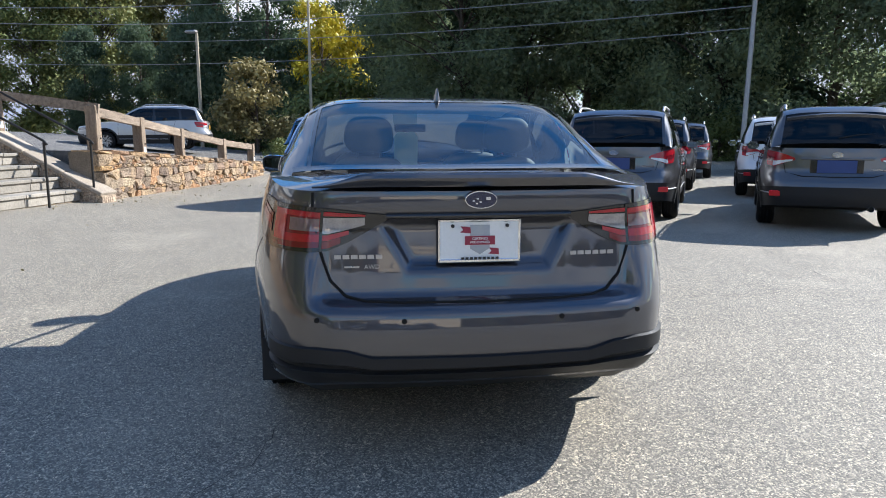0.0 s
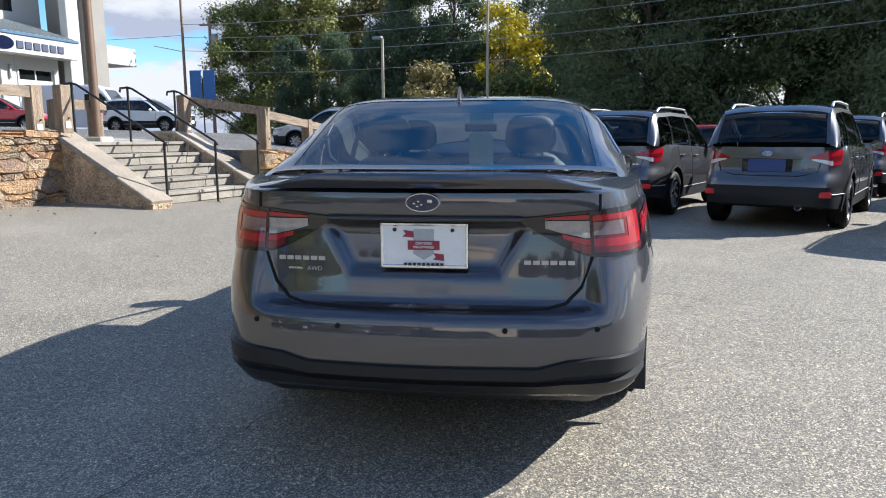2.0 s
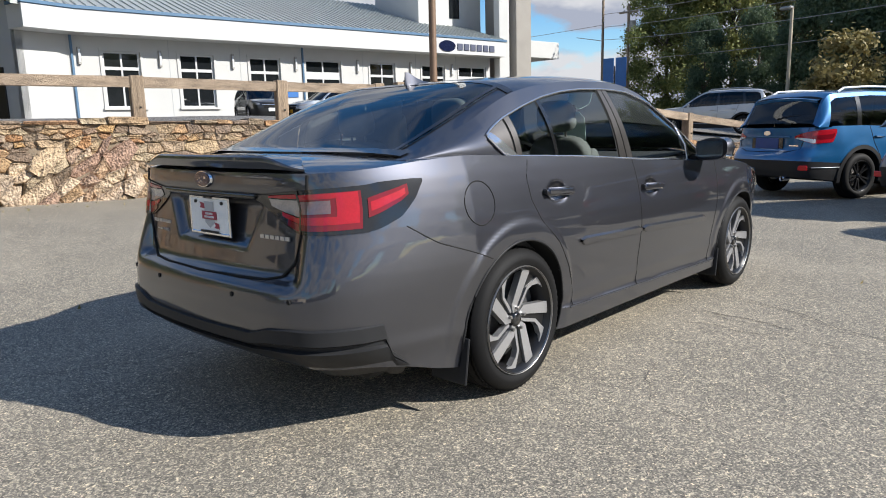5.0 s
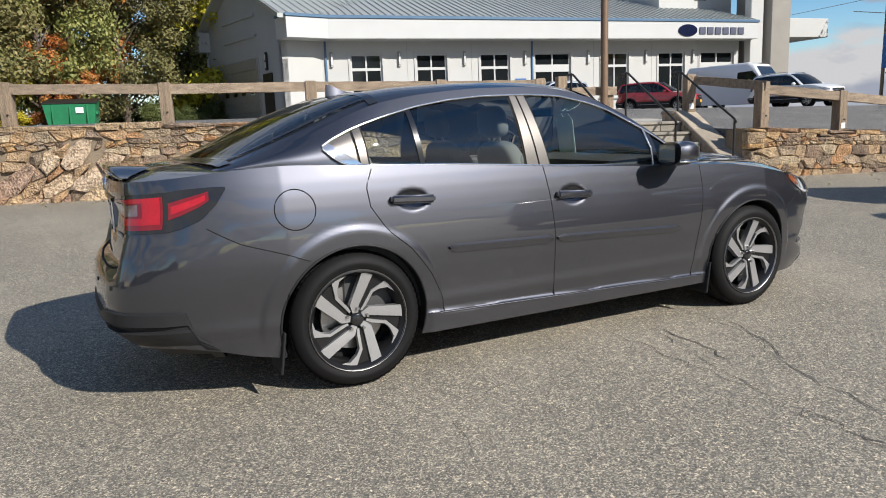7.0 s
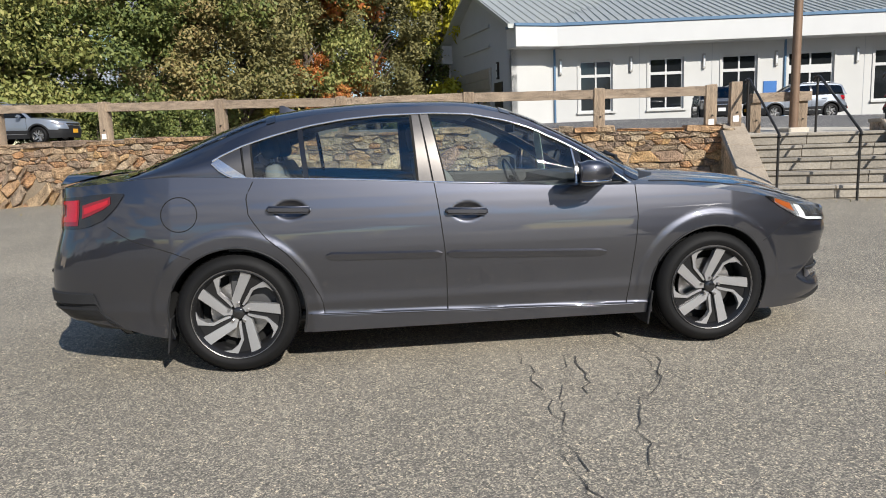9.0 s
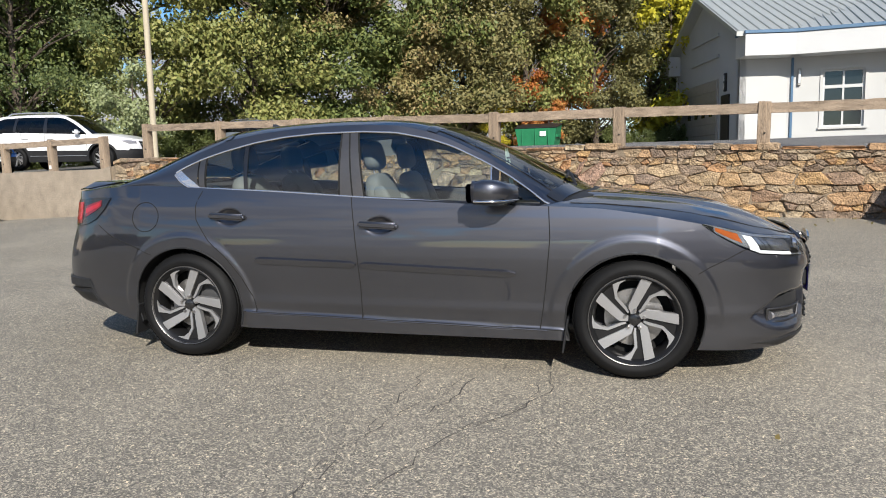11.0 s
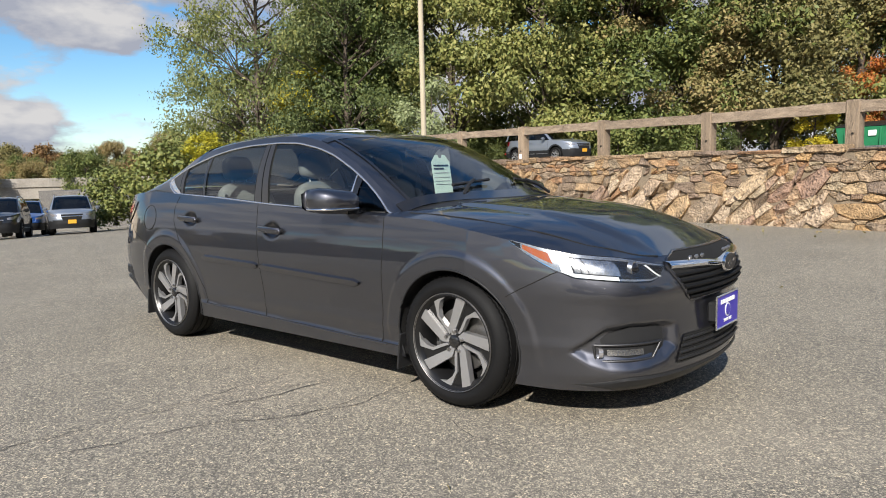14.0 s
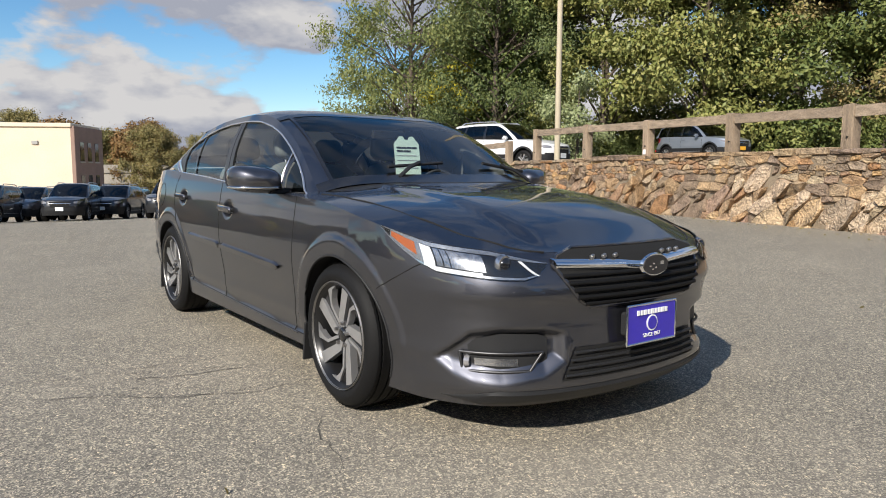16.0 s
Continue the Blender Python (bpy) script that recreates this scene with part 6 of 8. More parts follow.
        for sg in (1, -1):
            for hx, hz in ((-0.98, 0.95), (-0.22, 0.93)):
                c = S.pos(S.s_x(hx), hz)
                part("door_handle", box_bm((0.20, 0.035, 0.035), (hx, sg * (c[1] + 0.02), hz), 0.012), paint_mat, car)
            mir = part("side_mirror", box_bm((0.15, 0.20, 0.135), (0.66, sg * 1.0, 1.11), 0.045, None, 2), paint_mat, car, smooth=50)
            part("mirror_glass", box_bm((0.004, 0.15, 0.09), (0.579, sg * 1.0, 1.11)), "mirror", mir)
    if rails:
        for sg in (1, -1):
            xs = np.linspace(-1.62, 0.02, 14)
            h = 0.055 * np.minimum(1, np.minimum((xs + 1.62) / 0.12, (0.02 - xs) / 0.12))
            p = S.top(xs, 0.05)
            v, f = tube([(a[0], sg * a[1], a[2] + 0.012 + k) for a, k in zip(p, h)], 0.019, 6)
            link_mesh("roof_rail", v, f, rail_mat, car, 60)
    for xw in sp["axles"]:
        an = np.linspace(-0.35, np.pi + 0.35, 26)
        x, z = xw + sp["arch"] * np.cos(an), sp["wheel_z"] + sp["arch"] * np.sin(an)
        ok = z > 0.26
        E = S.pos(S.s_x(x[ok]), z[ok])
        I = np.stack([E, E * (1, 0.33, 1)], 1)
        both("wheel_liner", I, "gap", car, False, 60)
        x2, z2 = xw + (sp["arch"] + 0.06) * np.cos(an), sp["wheel_z"] + (sp["arch"] + 0.06) * np.sin(an)
        O = S.pos(S.s_x(x2[ok]), np.maximum(z2[ok], 0.26), 0.010)
        both("arch_cladding", np.stack([E + (0, 0.012, 0), O], 1), "black_plastic", car, True, 60)
    w = wheel_parts(car, 0.352, 0.235, 0.225, wheel, fine)
    xa, xf = sp["axles"]
    w.matrix_basis = pose(xf, -0.79, 0.352)
    for x, y, rz, ry in ((xa, -0.79, 0, 25), (xf, 0.79, 180, 10), (xa, 0.79, 180, 40)):
        c = copy_thing(w, pose(x, y, 0.352, 0, ry, rz))
        c.parent = car
    return car


def set_car(car, x, y, z, heading, pitch=0, scale=1.0):
    car.matrix_basis = pose(x, y, z, 0, pitch, heading) @ Matrix.Scale(scale, 4)


def from_rear(x, y, heading, overhang=1.335):
    """The middle of a car whose rear axle stands at x, y."""
    return x + math.cos(radians(heading)) * overhang, y + math.sin(radians(heading)) * overhang


HD = -29.0
grey_suv = build_suv(SUV, "suv_grey", "suv", "dark metallic grey compact SUV with silver roof rails, parked nose out", detail=True, plate="dealer_plate")
x, y = from_rear(7.17, -1.85, -27.5)
set_car(grey_suv, x, y, 0, -27.5)
for x, y, hd, lab in ((5.69, -3.87, -29.0, ""), (4.12, -6.34, -31.5, "dark grey compact SUV with framed plate, parked in its own shadow"), (11.1, -6.95, -29.0, ""), (15.6, -9.9, -29, "")):
    xx, yy = from_rear(x, y, hd)
    c = copy_thing(grey_suv, pose(xx, yy, 0, 0, 0, hd))
    if lab:
        c["label"] = lab
blue_wagon = build_suv(WAGON, "blue_paint", "wagon", "bright blue crossover wagon with black cladding and roof rails", wheel="black", plate="dealer_plate", rail_mat="white_card")
x, y = from_rear(8.80, 0.52, -27)
set_car(blue_wagon, x, y, 0, -27)
white_suv = build_suv(SUV, "white_paint", "suv", "white SUV with dark windows and silver wheels", plate="white_card")
xx, yy = from_rear(8.75, -8.75, -30)
set_car(white_suv, xx, yy, 0, -30)
black_suv = build_suv(SUV, "black_paint", "suv", "black SUV parked in the lower row of cars", plate="white_card")
xx, yy = from_rear(17.4, -14.1, -31)
set_car(black_suv, xx, yy, 0, -30)
red_car = build_suv(SUV, "red_paint", "hatchback", "red compact hatchback parked among grey cars", rails=False, plate="plate_yellow")
set_car(red_car, 14.6, -4.6, 0, 60, scale=0.92)
slate = build_suv(SUV, "slate_paint", "hatchback", "slate blue compact crossover with yellow plates", rails=True, plate="plate_yellow")
navy = build_suv(WAGON, "dark_blue", "wagon", "dark blue wagon parked nose towards the lot", plate="white_card")
silver = build_suv(WAGON, "suv_silver", "suv", "silver older SUV with dark windows and roof rack", plate="plate_yellow")


def on_low(car, x, y, hd, s=1.0):
    sl = math.degrees(math.atan2(float(low_z(x + math.cos(radians(hd)) * 1.3, y)) - float(low_z(x - math.cos(radians(hd)) * 1.3, y)), 2.6))
    set_car(car, x, y, float(low_z(x, y)), hd, -sl, s)
    return car


def on_high(car, x, y, hd, s=1.0):
    set_car(car, x, y, float(high_z(x, y)), hd, 0, s)
    return car


I4 = Matrix.Identity(4)
# upper lot
tall_suv = copy_thing(white_suv, I4)
tall_suv["label"] = "white full-size SUV with black roof pillars behind the rail"
on_high(tall_suv, -16.9, 16.2, 10, 1.13)
on_high(copy_thing(navy, I4), -20.6, 15.0, -14)
on_high(silver, 23.8, 8.0, 96, 1.0)
c = copy_thing(white_suv, I4)
on_high(c, 28.9, 19.0, -92)
on_high(slate, 18.8, 25.4, 175, 0.94)
g2 = copy_thing(black_suv, I4)
g2["label"] = "black mid-size SUV parked facing the wall"
on_high(g2, 16.2, 27.6, -110)
c = copy_thing(red_car, I4)
c["label"] = "red compact crossover parked by the showroom"
on_high(c, 25.2, 24.4, -62, 0.95)
g3 = copy_thing(slate, I4)
g3["label"] = "grey crossover parked under the trees behind the rail"
on_high(g3, -14.2, 25.2, -12, 0.98)
# cars at the foot of the lot, noses towards the camera
on_low(copy_thing(slate, I4), -18.4, 11.65, -17)
c = on_low(copy_thing(black_suv, I4), -19.7, 9.4, -20, 0.93)
row = [(navy, -33.5, 9.0), (black_suv, -28.2, 6.3), (slate, -28.6, 9.2), (black_suv, -30.6, 2.6), (black_suv, -33.0, 4.8), (grey_suv, -34.6, 1.4), (grey_suv, -36.0, 3.6), (black_suv, -31.5, -0.6), (grey_suv, -37.6, 6.4)]
on_low(navy, -33.5, 9.0, -22)
for src, x, y in row[1:]:
    on_low(copy_thing(src, I4), x, y, -24 + rt.uniform(-4, 4))


# white van
def van():
    t = thing("van", "white high-roof delivery van parked by the showroom", "van")
    prof = [(-2.7, 0.35), (-2.75, 0.6), (-2.70, 1.6), (-2.62, 2.30), (-2.5, 2.45), (1.0, 2.48), (1.35, 2.38), (2.0, 1.45), (2.75, 1.15), (2.95, 0.95), (2.98, 0.4), (2.9, 0.30)]
    rows = []
    for yy, sc in ((0.0, 1.0), (0.80, 1.0), (0.93, 0.985), (1.0, 0.94)):
        rows.append([(x * (1 if yy < 0.9 else 0.985), yy * (1 - 0.10 * max(0, z - 1.2)), 0.35 + (z - 0.35) * sc) for x, z in prof])
    V = [p for r_ in rows for p in r_]
    n = len(prof)
    F = [(i * n + j, i * n + j + 1, (i + 1) * n + j + 1, (i + 1) * n + j) for i in range(3) for j in range(n - 1)] + [tuple(3 * n + j for j in range(n))]
    V2 = V + [(x, -y, z) for x, y, z in V]
    F2 = F + [tuple(k + len(V) for k in f[::-1]) for f in F]
    link_mesh("body", V2, F2, "white_paint", t, 35)
    link_mesh("windscreen", [(1.44, 0.72, 2.26), (1.44, -0.72, 2.26), (2.0, -0.82, 1.49), (2.0, 0.82, 1.49)], [(0, 1, 2, 3)], "window_glass", t)
    for sg in (1, -1):
        link_mesh("side_glass", [(0.5, sg * 0.955, 1.45), (1.75, sg * 0.965, 1.45), (1.35, sg * 0.885, 2.1), (0.5, sg * 0.885, 2.1)], [(0, 1, 2, 3)], "window_glass", t)
        part("headlamp", box_bm((0.2, 0.34, 0.22), (2.86, sg * 0.72, 0.98), 0.05), "clear_lamp", t)
        part("side_mirror", box_bm((0.14, 0.2, 0.3), (1.6, sg * 1.08, 1.55), 0.04), "black_plastic", t)
    part("grille", box_bm((0.1, 0.95, 0.3), (2.95, 0, 0.98), 0.03), "gloss_black", t)
    part("bumper", box_bm((0.25, 1.9, 0.28), (2.88, 0, 0.52), 0.06), "black_plastic", t)
    w = wheel_parts(t, 0.35, 0.21, 0.22, "black", False)
    w.matrix_basis = pose(1.9, -0.86, 0.35)
    for x, y, rz in ((-1.6, -0.86, 0), (1.9, 0.86, 180), (-1.6, 0.86, 180)):
        copy_thing(w, pose(x, y, 0.35, 0, 0, rz)).parent = t
    on_high(t, 29.8, 23.2, -80)


van()


# ---- poles, lamps, wires, bins ----
def pole(name, x, y, z0, h, r, mat, label, cat="pole", lean=(0, 0)):
    t = thing(name, label, cat, at=pose(x, y, z0))
    v, f = tube([(0, 0, -0.4), (lean[0] * 0.5, lean[1] * 0.5, h * 0.5), (lean[0], lean[1], h)], r, 10, r * 0.75)
    link_mesh("shaft", v, f, mat, t, 60)
    return t


lamp = pole("street_lamp", 30.1, 7.15, 0.3, 5.75, 0.09, "pale_pole", "parking-lot lamp on a square tan post", "street lamp")
part("lamp_head", box_bm((0.55, 0.30, 0.14), (0, 0.24, 5.80), 0.05, pose(0, 0, 0, 0, 0, 70)), "grey_metal", lamp)
pole("flag_pole", 31.5, 2.03, 0.0, 11, 0.075, "pale_pole", "tall slim tan metal pole", "pole")
up1 = pole("utility_pole", 70.0, 10.6, 0, 16, 0.17, "pole_wood", "grey wooden utility pole in front of the wood", "utility pole")
up2 = pole("utility_pole", 25.0, -17.6, -0.3, 14, 0.125, "grey_metal", "leaning weathered utility pole by the wood", "utility pole", lean=(1.9, -1.5))
up3 = pole("utility_pole", 54.0, 29.9, 0, 13.0, 0.14, "pole_wood", "slim wooden utility pole beyond the terrace", "utility pole")
up4 = pole("utility_pole", 54.0, 27.4, 0, 11.5, 0.16, "pole_wood", "wooden utility pole with transformer", "utility pole")
part("transformer", cyl_bm(0.28, 0.28, 0.9, 14, pose(0, -0.4, 9.6)), "grey_metal", up4)
part("cross_arm", box_bm((0.12, 1.8, 0.12), (0, 0, 10.8)), "pole_wood", up4)
part("lamp_arm", box_bm((0.06, 2.6, 0.06), (0, 1.4, 8.9), 0, Matrix.Rotation(0.2, 4, "X")), "grey_metal", up3)
pt = pole("light_pole", -12.6, 14.6, 1.35, 12.5, 0.10, "pale_pole", "tall bare tan wooden pole behind the rail", "pole")
sp_ = pole("sign_pole", 7.42, 7.72, 1.05, 8.5, 0.085, "brown_metal", "square brown timber sign post at the head of the steps", "sign post")
part("sign_panel", box_bm((0.42, 0.10, 4.6), (-0.12, -0.10, 5.5), 0.02), "white_card", sp_)
part("post_base", box_bm((0.40, 0.40, 0.30), (0, 0, 0.08), 0.02), "concrete", sp_)
bs = pole("banner_sign", 48.0, 25.4, 0.2, 5.6, 0.06, "dark_metal", "blue two-panel banner sign on a post", "sign")
for dy in (-0.55, 0.55):
    part("banner", box_bm((0.05, 0.95, 2.3), (0, dy, 5.1), 0.02), "sign_blue", bs)


def wire(a, b, sag, name="overhead_wire"):
    a, b = Vector(a), Vector(b)
    pts = [a + (b - a) * t - Vector((0, 0, sag * 4 * t * (1 - t))) for t in np.linspace(0, 1, 18)]
    t = thing(name, "thin black overhead cable slung between poles", "cable", "overhead wires")
    v, f = tube(pts, 0.022, 5)
    link_mesh("cable", v, f, "grey_metal", t, 60)


for h in (7.2, 8.3, 9.4):
    wire((54, 29.9, h + 1.5), (26.0, -18.4, h), 0.9)
wire((54, 27.4, 6.8), (25.9, -18.3, 6.2), 0.7)
wire((33.0, -15.2, 8.6), (5, -45, 8.8), 0.8)
wire((54, 29.9, 10), (48, 80, 10), 0.8)


def dumpster():
    t = thing("dumpster", "green steel dumpster with a dark plastic lid", "dumpster", at=pose(-2.6, 35.2, 1.65, 0, 0, -8))
    vs = [(-1.0, -0.7, 0.15), (1.0, -0.7, 0.15), (1.0, 0.7, 0.15), (-1.0, 0.7, 0.15), (-1.15, -0.85, 1.25), (1.15, -0.85, 1.25), (1.15, 0.75, 1.5), (-1.15, 0.75, 1.5)]
    link_mesh("bin", vs, [(3, 2, 1, 0), (0, 1, 5, 4), (1, 2, 6, 5), (2, 3, 7, 6), (3, 0, 4, 7)], "green_bin", t)
    part("lid", box_bm((2.4, 1.7, 0.06), (0, -0.04, 1.42), 0.02, Matrix.Rotation(0.155, 4, "X")), "dark_metal", t)
    for k in (-0.75, 0.0, 0.75):
        part("rib", box_bm((0.08, 0.08, 1.0), (k, -0.82, 0.72), 0.01), "green_bin", t)
    part("side_pocket", box_bm((0.10, 0.9, 0.16), (1.12, -0.05, 0.85), 0.01), "green_bin", t)
    part("decal", box_bm((0.34, 0.01, 0.34), (0.42, -0.835, 1.0), 0, Matrix.Rotation(-0.13, 4, "X")), "white_card", t)
    return t


dumpster()


# far building and bridge beyond the lower lot
def far_block():
    t = thing("warehouse", "pale flat-roofed two-storey building far off", "building", at=pose(-61.3, 7.25, -1.9, 0, 0, -30))
    part("wall", box_bm((6, 18, 6.6), (-3, -9.2, 3.3), 0.05), "cream", t)
    part("end_wall", box_bm((6.1, 0.35, 6.7), (-3, -0.1, 3.35), 0.04), "brick_far", t)
    part("parapet", box_bm((6.3, 18.3, 0.35), (-3, -9.3, 6.75), 0.05), "cream", t)
    for k in range(3):
        for zw in (4.6, 1.8):
            part("window", box_bm((0.8, 0.08, 1.6), (-1.3 - 1.6 * k, 0.07, zw), 0.01), "window_glass", t)
            part("window_sill", box_bm((1.0, 0.14, 0.12), (-1.3 - 1.6 * k, 0.1, zw - 0.88), 0.01), "concrete", t)
    for yw, zw in ((-3.1, 5.3), (-7.4, 4.9), (-11.2, 5.4)):
        part("wall_vent", box_bm((0.12, 0.5, 0.3), (0.05, yw, zw), 0.02), "grey_metal", t)


far_block()


def far_bridge():
    t = thing("overpass", "pale concrete road overpass in the distance", "bridge", at=pose(-78, 20, -3.3, 0, 0, 62))
    part("deck", box_bm((60, 4, 1.3), (0, 0, 3.6), 0.05), "bridge_concrete", t)
    part("parapet", box_bm((60, 0.3, 0.9), (0, -2, 4.6), 0.02), "bridge_concrete", t)
    for k in range(7):
        part("pier", box_bm((1.0, 2.6, 3.4), (-27 + 9 * k, 0, 1.6), 0.05), "concrete", t)


far_bridge()

SEDAN = dict(
    rear=-2.50, front=2.40, half=0.915, rear_round=(0.05, 0.72, 11.5), front_round=(0.100, 0.68, 9.5),
    axles=(-1.375, 1.375), wheel_z=0.335, arch=0.374, flare=0.010, lip=0.010, crease=0.022, round=6.4, spine=(-1.75, 1.65), crown=3.4,
    bottom=[(-2.6, 0.320), (-2.3, 0.310), (-2.1, 0.278), (-1.9, 0.235), (-1.7, 0.20), (-0.95, 0.205), (0.95, 0.205), (1.7, 0.17), (1.95, 0.165), (2.5, 0.175)],
    shoulder=[(-2.6, 1.05), (-2.35, 1.06), (-2.0, 1.085), (-1.67, 1.10), (-1.38, 1.085), (-0.73, 1.05), (-0.19, 1.012), (0.5, 0.975), (0.95, 0.962), (1.2, 0.950), (1.47, 0.912), (1.7, 0.868), (2.0, 0.822), (2.2, 0.79), (2.45, 0.768)],
    section=[(0.1, 0.93), (0.19, 0.945), (0.30, 0.955), (0.335, 0.960), (0.372, 0.9685), (0.42, 0.9685), (0.465, 0.974), (0.55, 0.987), (0.62, 0.996), (0.67, 1.0), (0.72, 0.9985), (0.78, 0.9940), (0.84, 0.986), (0.90, 0.9745), (0.96, 0.9600), (1.02, 0.942), (1.10, 0.912), (1.2, 0.88)],
    tail=[(0.1, -2.30), (0.30, -2.38), (0.36, -2.44), (0.40, -2.475), (0.46, -2.488), (0.54, -2.490), (0.615, -2.480), (0.640, -2.458), (0.655, -2.40), (0.75, -2.385), (0.93, -2.365), (0.98, -2.385), (1.04, -2.385), (1.12, -2.37)],
    tail_side=[(0.1, -2.30), (0.30, -2.40), (0.38, -2.462), (0.48, -2.488), (0.60, -2.478), (0.72, -2.442), (0.83, -2.405), (0.93, -2.388), (1.04, -2.385), (1.12, -2.37)],
    nose=[(0.1, 2.26), (0.17, 2.32), (0.24, 2.385), (0.40, 2.385), (0.52, 2.375), (0.585, 2.385), (0.615, 2.402), (0.66, 2.39), (0.75, 2.35), (0.80, 2.29), (0.9, 2.2)],
    deck=[(-2.6, 1.135), (-2.40, 1.132), (-2.25, 1.125), (-2.0, 1.12), (-1.5, 1.11), (1.0, 1.02), (1.15, 1.018), (1.35, 1.005), (1.67, 0.975), (1.88, 0.945), (2.08, 0.90), (2.26, 0.84), (2.36, 0.79), (2.45, 0.77)],
    gh=dict(
        base_y=[(-2.1, 0.70), (-1.9, 0.76), (-1.6, 0.805), (-1.2, 0.822), (-0.2, 0.835), (0.6, 0.825), (0.95, 0.80), (1.2, 0.79)],
        rail_y=[(-2.1, 0.72), (-1.9, 0.725), (-1.5, 0.71), (-1.1, 0.680), (-0.5, 0.660), (0.1, 0.66), (0.5, 0.695), (0.95, 0.775), (1.2, 0.79)],
        rail_z=[(-2.2, 1.06), (-1.95, 1.095), (-1.75, 1.155), (-1.5, 1.235), (-1.31, 1.318), (-1.15, 1.374), (-0.95, 1.410), (-0.75, 1.432), (-0.53, 1.447), (-0.23, 1.452), (-0.02, 1.441), (0.19, 1.396), (0.33, 1.34), (0.53, 1.245), (0.66, 1.168), (0.79, 1.08), (0.95, 0.97), (1.2, 0.93)],
        mid_z=[(-2.2, 1.09), (-1.90, 1.12), (-1.75, 1.19), (-1.5, 1.315), (-1.31, 1.39), (-1.15, 1.44), (-0.95, 1.468), (-0.7, 1.485), (-0.4, 1.494), (-0.1, 1.488), (0.05, 1.472), (0.19, 1.435), (0.33, 1.38), (0.53, 1.275), (0.75, 1.15), (0.95, 1.03), (1.2, 0.95)],
        bow=[(-2.1, -0.12), (-1.5, -0.07), (-1.1, -0.03), (-0.5, 0.0), (0.2, 0.05), (0.95, 0.17), (1.2, 0.17)],
        dlo=[(-1.6, 1.13), (-1.47, 1.17), (-1.44, 1.195), (-1.31, 1.252), (-1.15, 1.302), (-0.95, 1.352), (-0.75, 1.384), (-0.53, 1.402), (-0.23, 1.406), (-0.02, 1.395), (0.19, 1.352), (0.33, 1.306), (0.53, 1.21), (0.66, 1.137), (0.79, 1.05), (0.90, 0.965), (1.2, 0.9)]),
)


def build_sedan():
    S = Shell(SEDAN)
    car = thing("sedan", "dark metallic grey four-door sedan parked on the asphalt lot", "car")
    rear_door = [(-1.25, 1.06), (-1.29, 0.98), (-1.28, 0.88), (-1.20, 0.76), (-1.08, 0.66), (-0.98, 0.53), (-0.91, 0.39), (-0.90, 0.308)]
    mid_door = [(-0.258, 1.02), (-0.236, 0.86), (-0.214, 0.66), (-0.205, 0.51), (-0.203, 0.292)]
    front_door = [(0.905, 0.97), (0.915, 0.79), (0.90, 0.60), (0.88, 0.41), (0.86, 0.268)]
    sill = [(-0.98, 0.310), (-0.2, 0.291), (0.86, 0.266), (1.0, 0.262)]
    rear_bump = [(-2.02, 0.845), (-1.88, 0.765), (-1.70, 0.70), (-1.60, 0.66)]
    nose_bump = [(2.02, 0.745), (1.93, 0.715), (1.77, 0.64), (1.70, 0.60)]
    P, dead = car_shell(car, S, "grey_paint", 640, 66, lines=[rear_door, mid_door, front_door, sill])
    # recessed panel behind the rear plate, and pockets round the fog lamps
    yy, zz = P[..., 1], P[..., 2]
    edge = np.interp(zz, [0.745, 0.93, 0.965], [0.285, 0.385, 0.345])
    d = np.minimum(np.minimum(0.966 - zz, zz - 0.742), (edge - yy) * 0.9)
    P[..., 0] += np.where(P[..., 0] < -2.2, 0.036 * sstep(d / 0.055), 0)
    sarc = np.linspace(0, S.total, P.shape[0])[:, None]
    fk = np.array([S.s_x(1.97), S.s_x(2.08), S.s_x(2.16), S.s_front(0.66), S.s_front(0.50), S.s_front(0.40)])
    fl, fh = np.interp(sarc, fk, [0.345, 0.285, 0.262, 0.258, 0.285, 0.345]), np.interp(sarc, fk, [0.350, 0.420, 0.480, 0.500, 0.495, 0.470])
    d = np.minimum(np.minimum(fh - zz, (zz - fl) * 0.45), np.minimum(sarc - fk[0], fk[-1] - sarc) * 0.6)
    P -= (np.where(P[..., 0] > 1.9, 0.045 * sstep(d / 0.040), 0))[..., None] * np.array((0.92, 0.4, 0))

    for hx, hz in ((-1.055, 0.900), (-0.078, 0.852)):
        d = 1 - np.sqrt(((P[..., 0] - hx) / 0.092) ** 2 + ((zz - hz) / 0.052) ** 2)
        P[..., 1] -= 0.028 * sstep(d / 0.5)

    def region(c, i, j):
        x, y, z = c
        if x < -2.15 and abs(y) < 0.66 and z > 0.645 and (abs(y) < 0.60 or z > 0.84):
            return "*trunk_lid"
        zs = np.interp(x, [p[0] for p in sill], [p[1] for p in sill])
        if -1.0 < x < 1.0 and z < zs:
            return "sill"
        if x < -0.85 and not side_of(rear_door, x, z):
            lim = np.interp(x, [p[0] for p in rear_bump], [p[1] for p in rear_bump])
            return "rear_quarter" if (z > lim and x > -2.1) else "*rear_bumper"
        if x > 0.8 and side_of(front_door, x, z):
            lim = np.interp(x, [p[0] for p in nose_bump[::-1]], [p[1] for p in nose_bump[::-1]])
            return "front_fender" if x < 1.74 or (z > lim and x < 2.05) else "*front_bumper"
        return "front_door" if side_of(mid_door, x, z) else "rear_door"

    made = emit_regions(car, P, dead, region, {"*": "grey_paint"}, {"rear_door": "closed rear passenger door", "front_door": "closed front passenger door"})
    # hood, shoulders, deck
    T, q = top_grid(S, 640, 34)
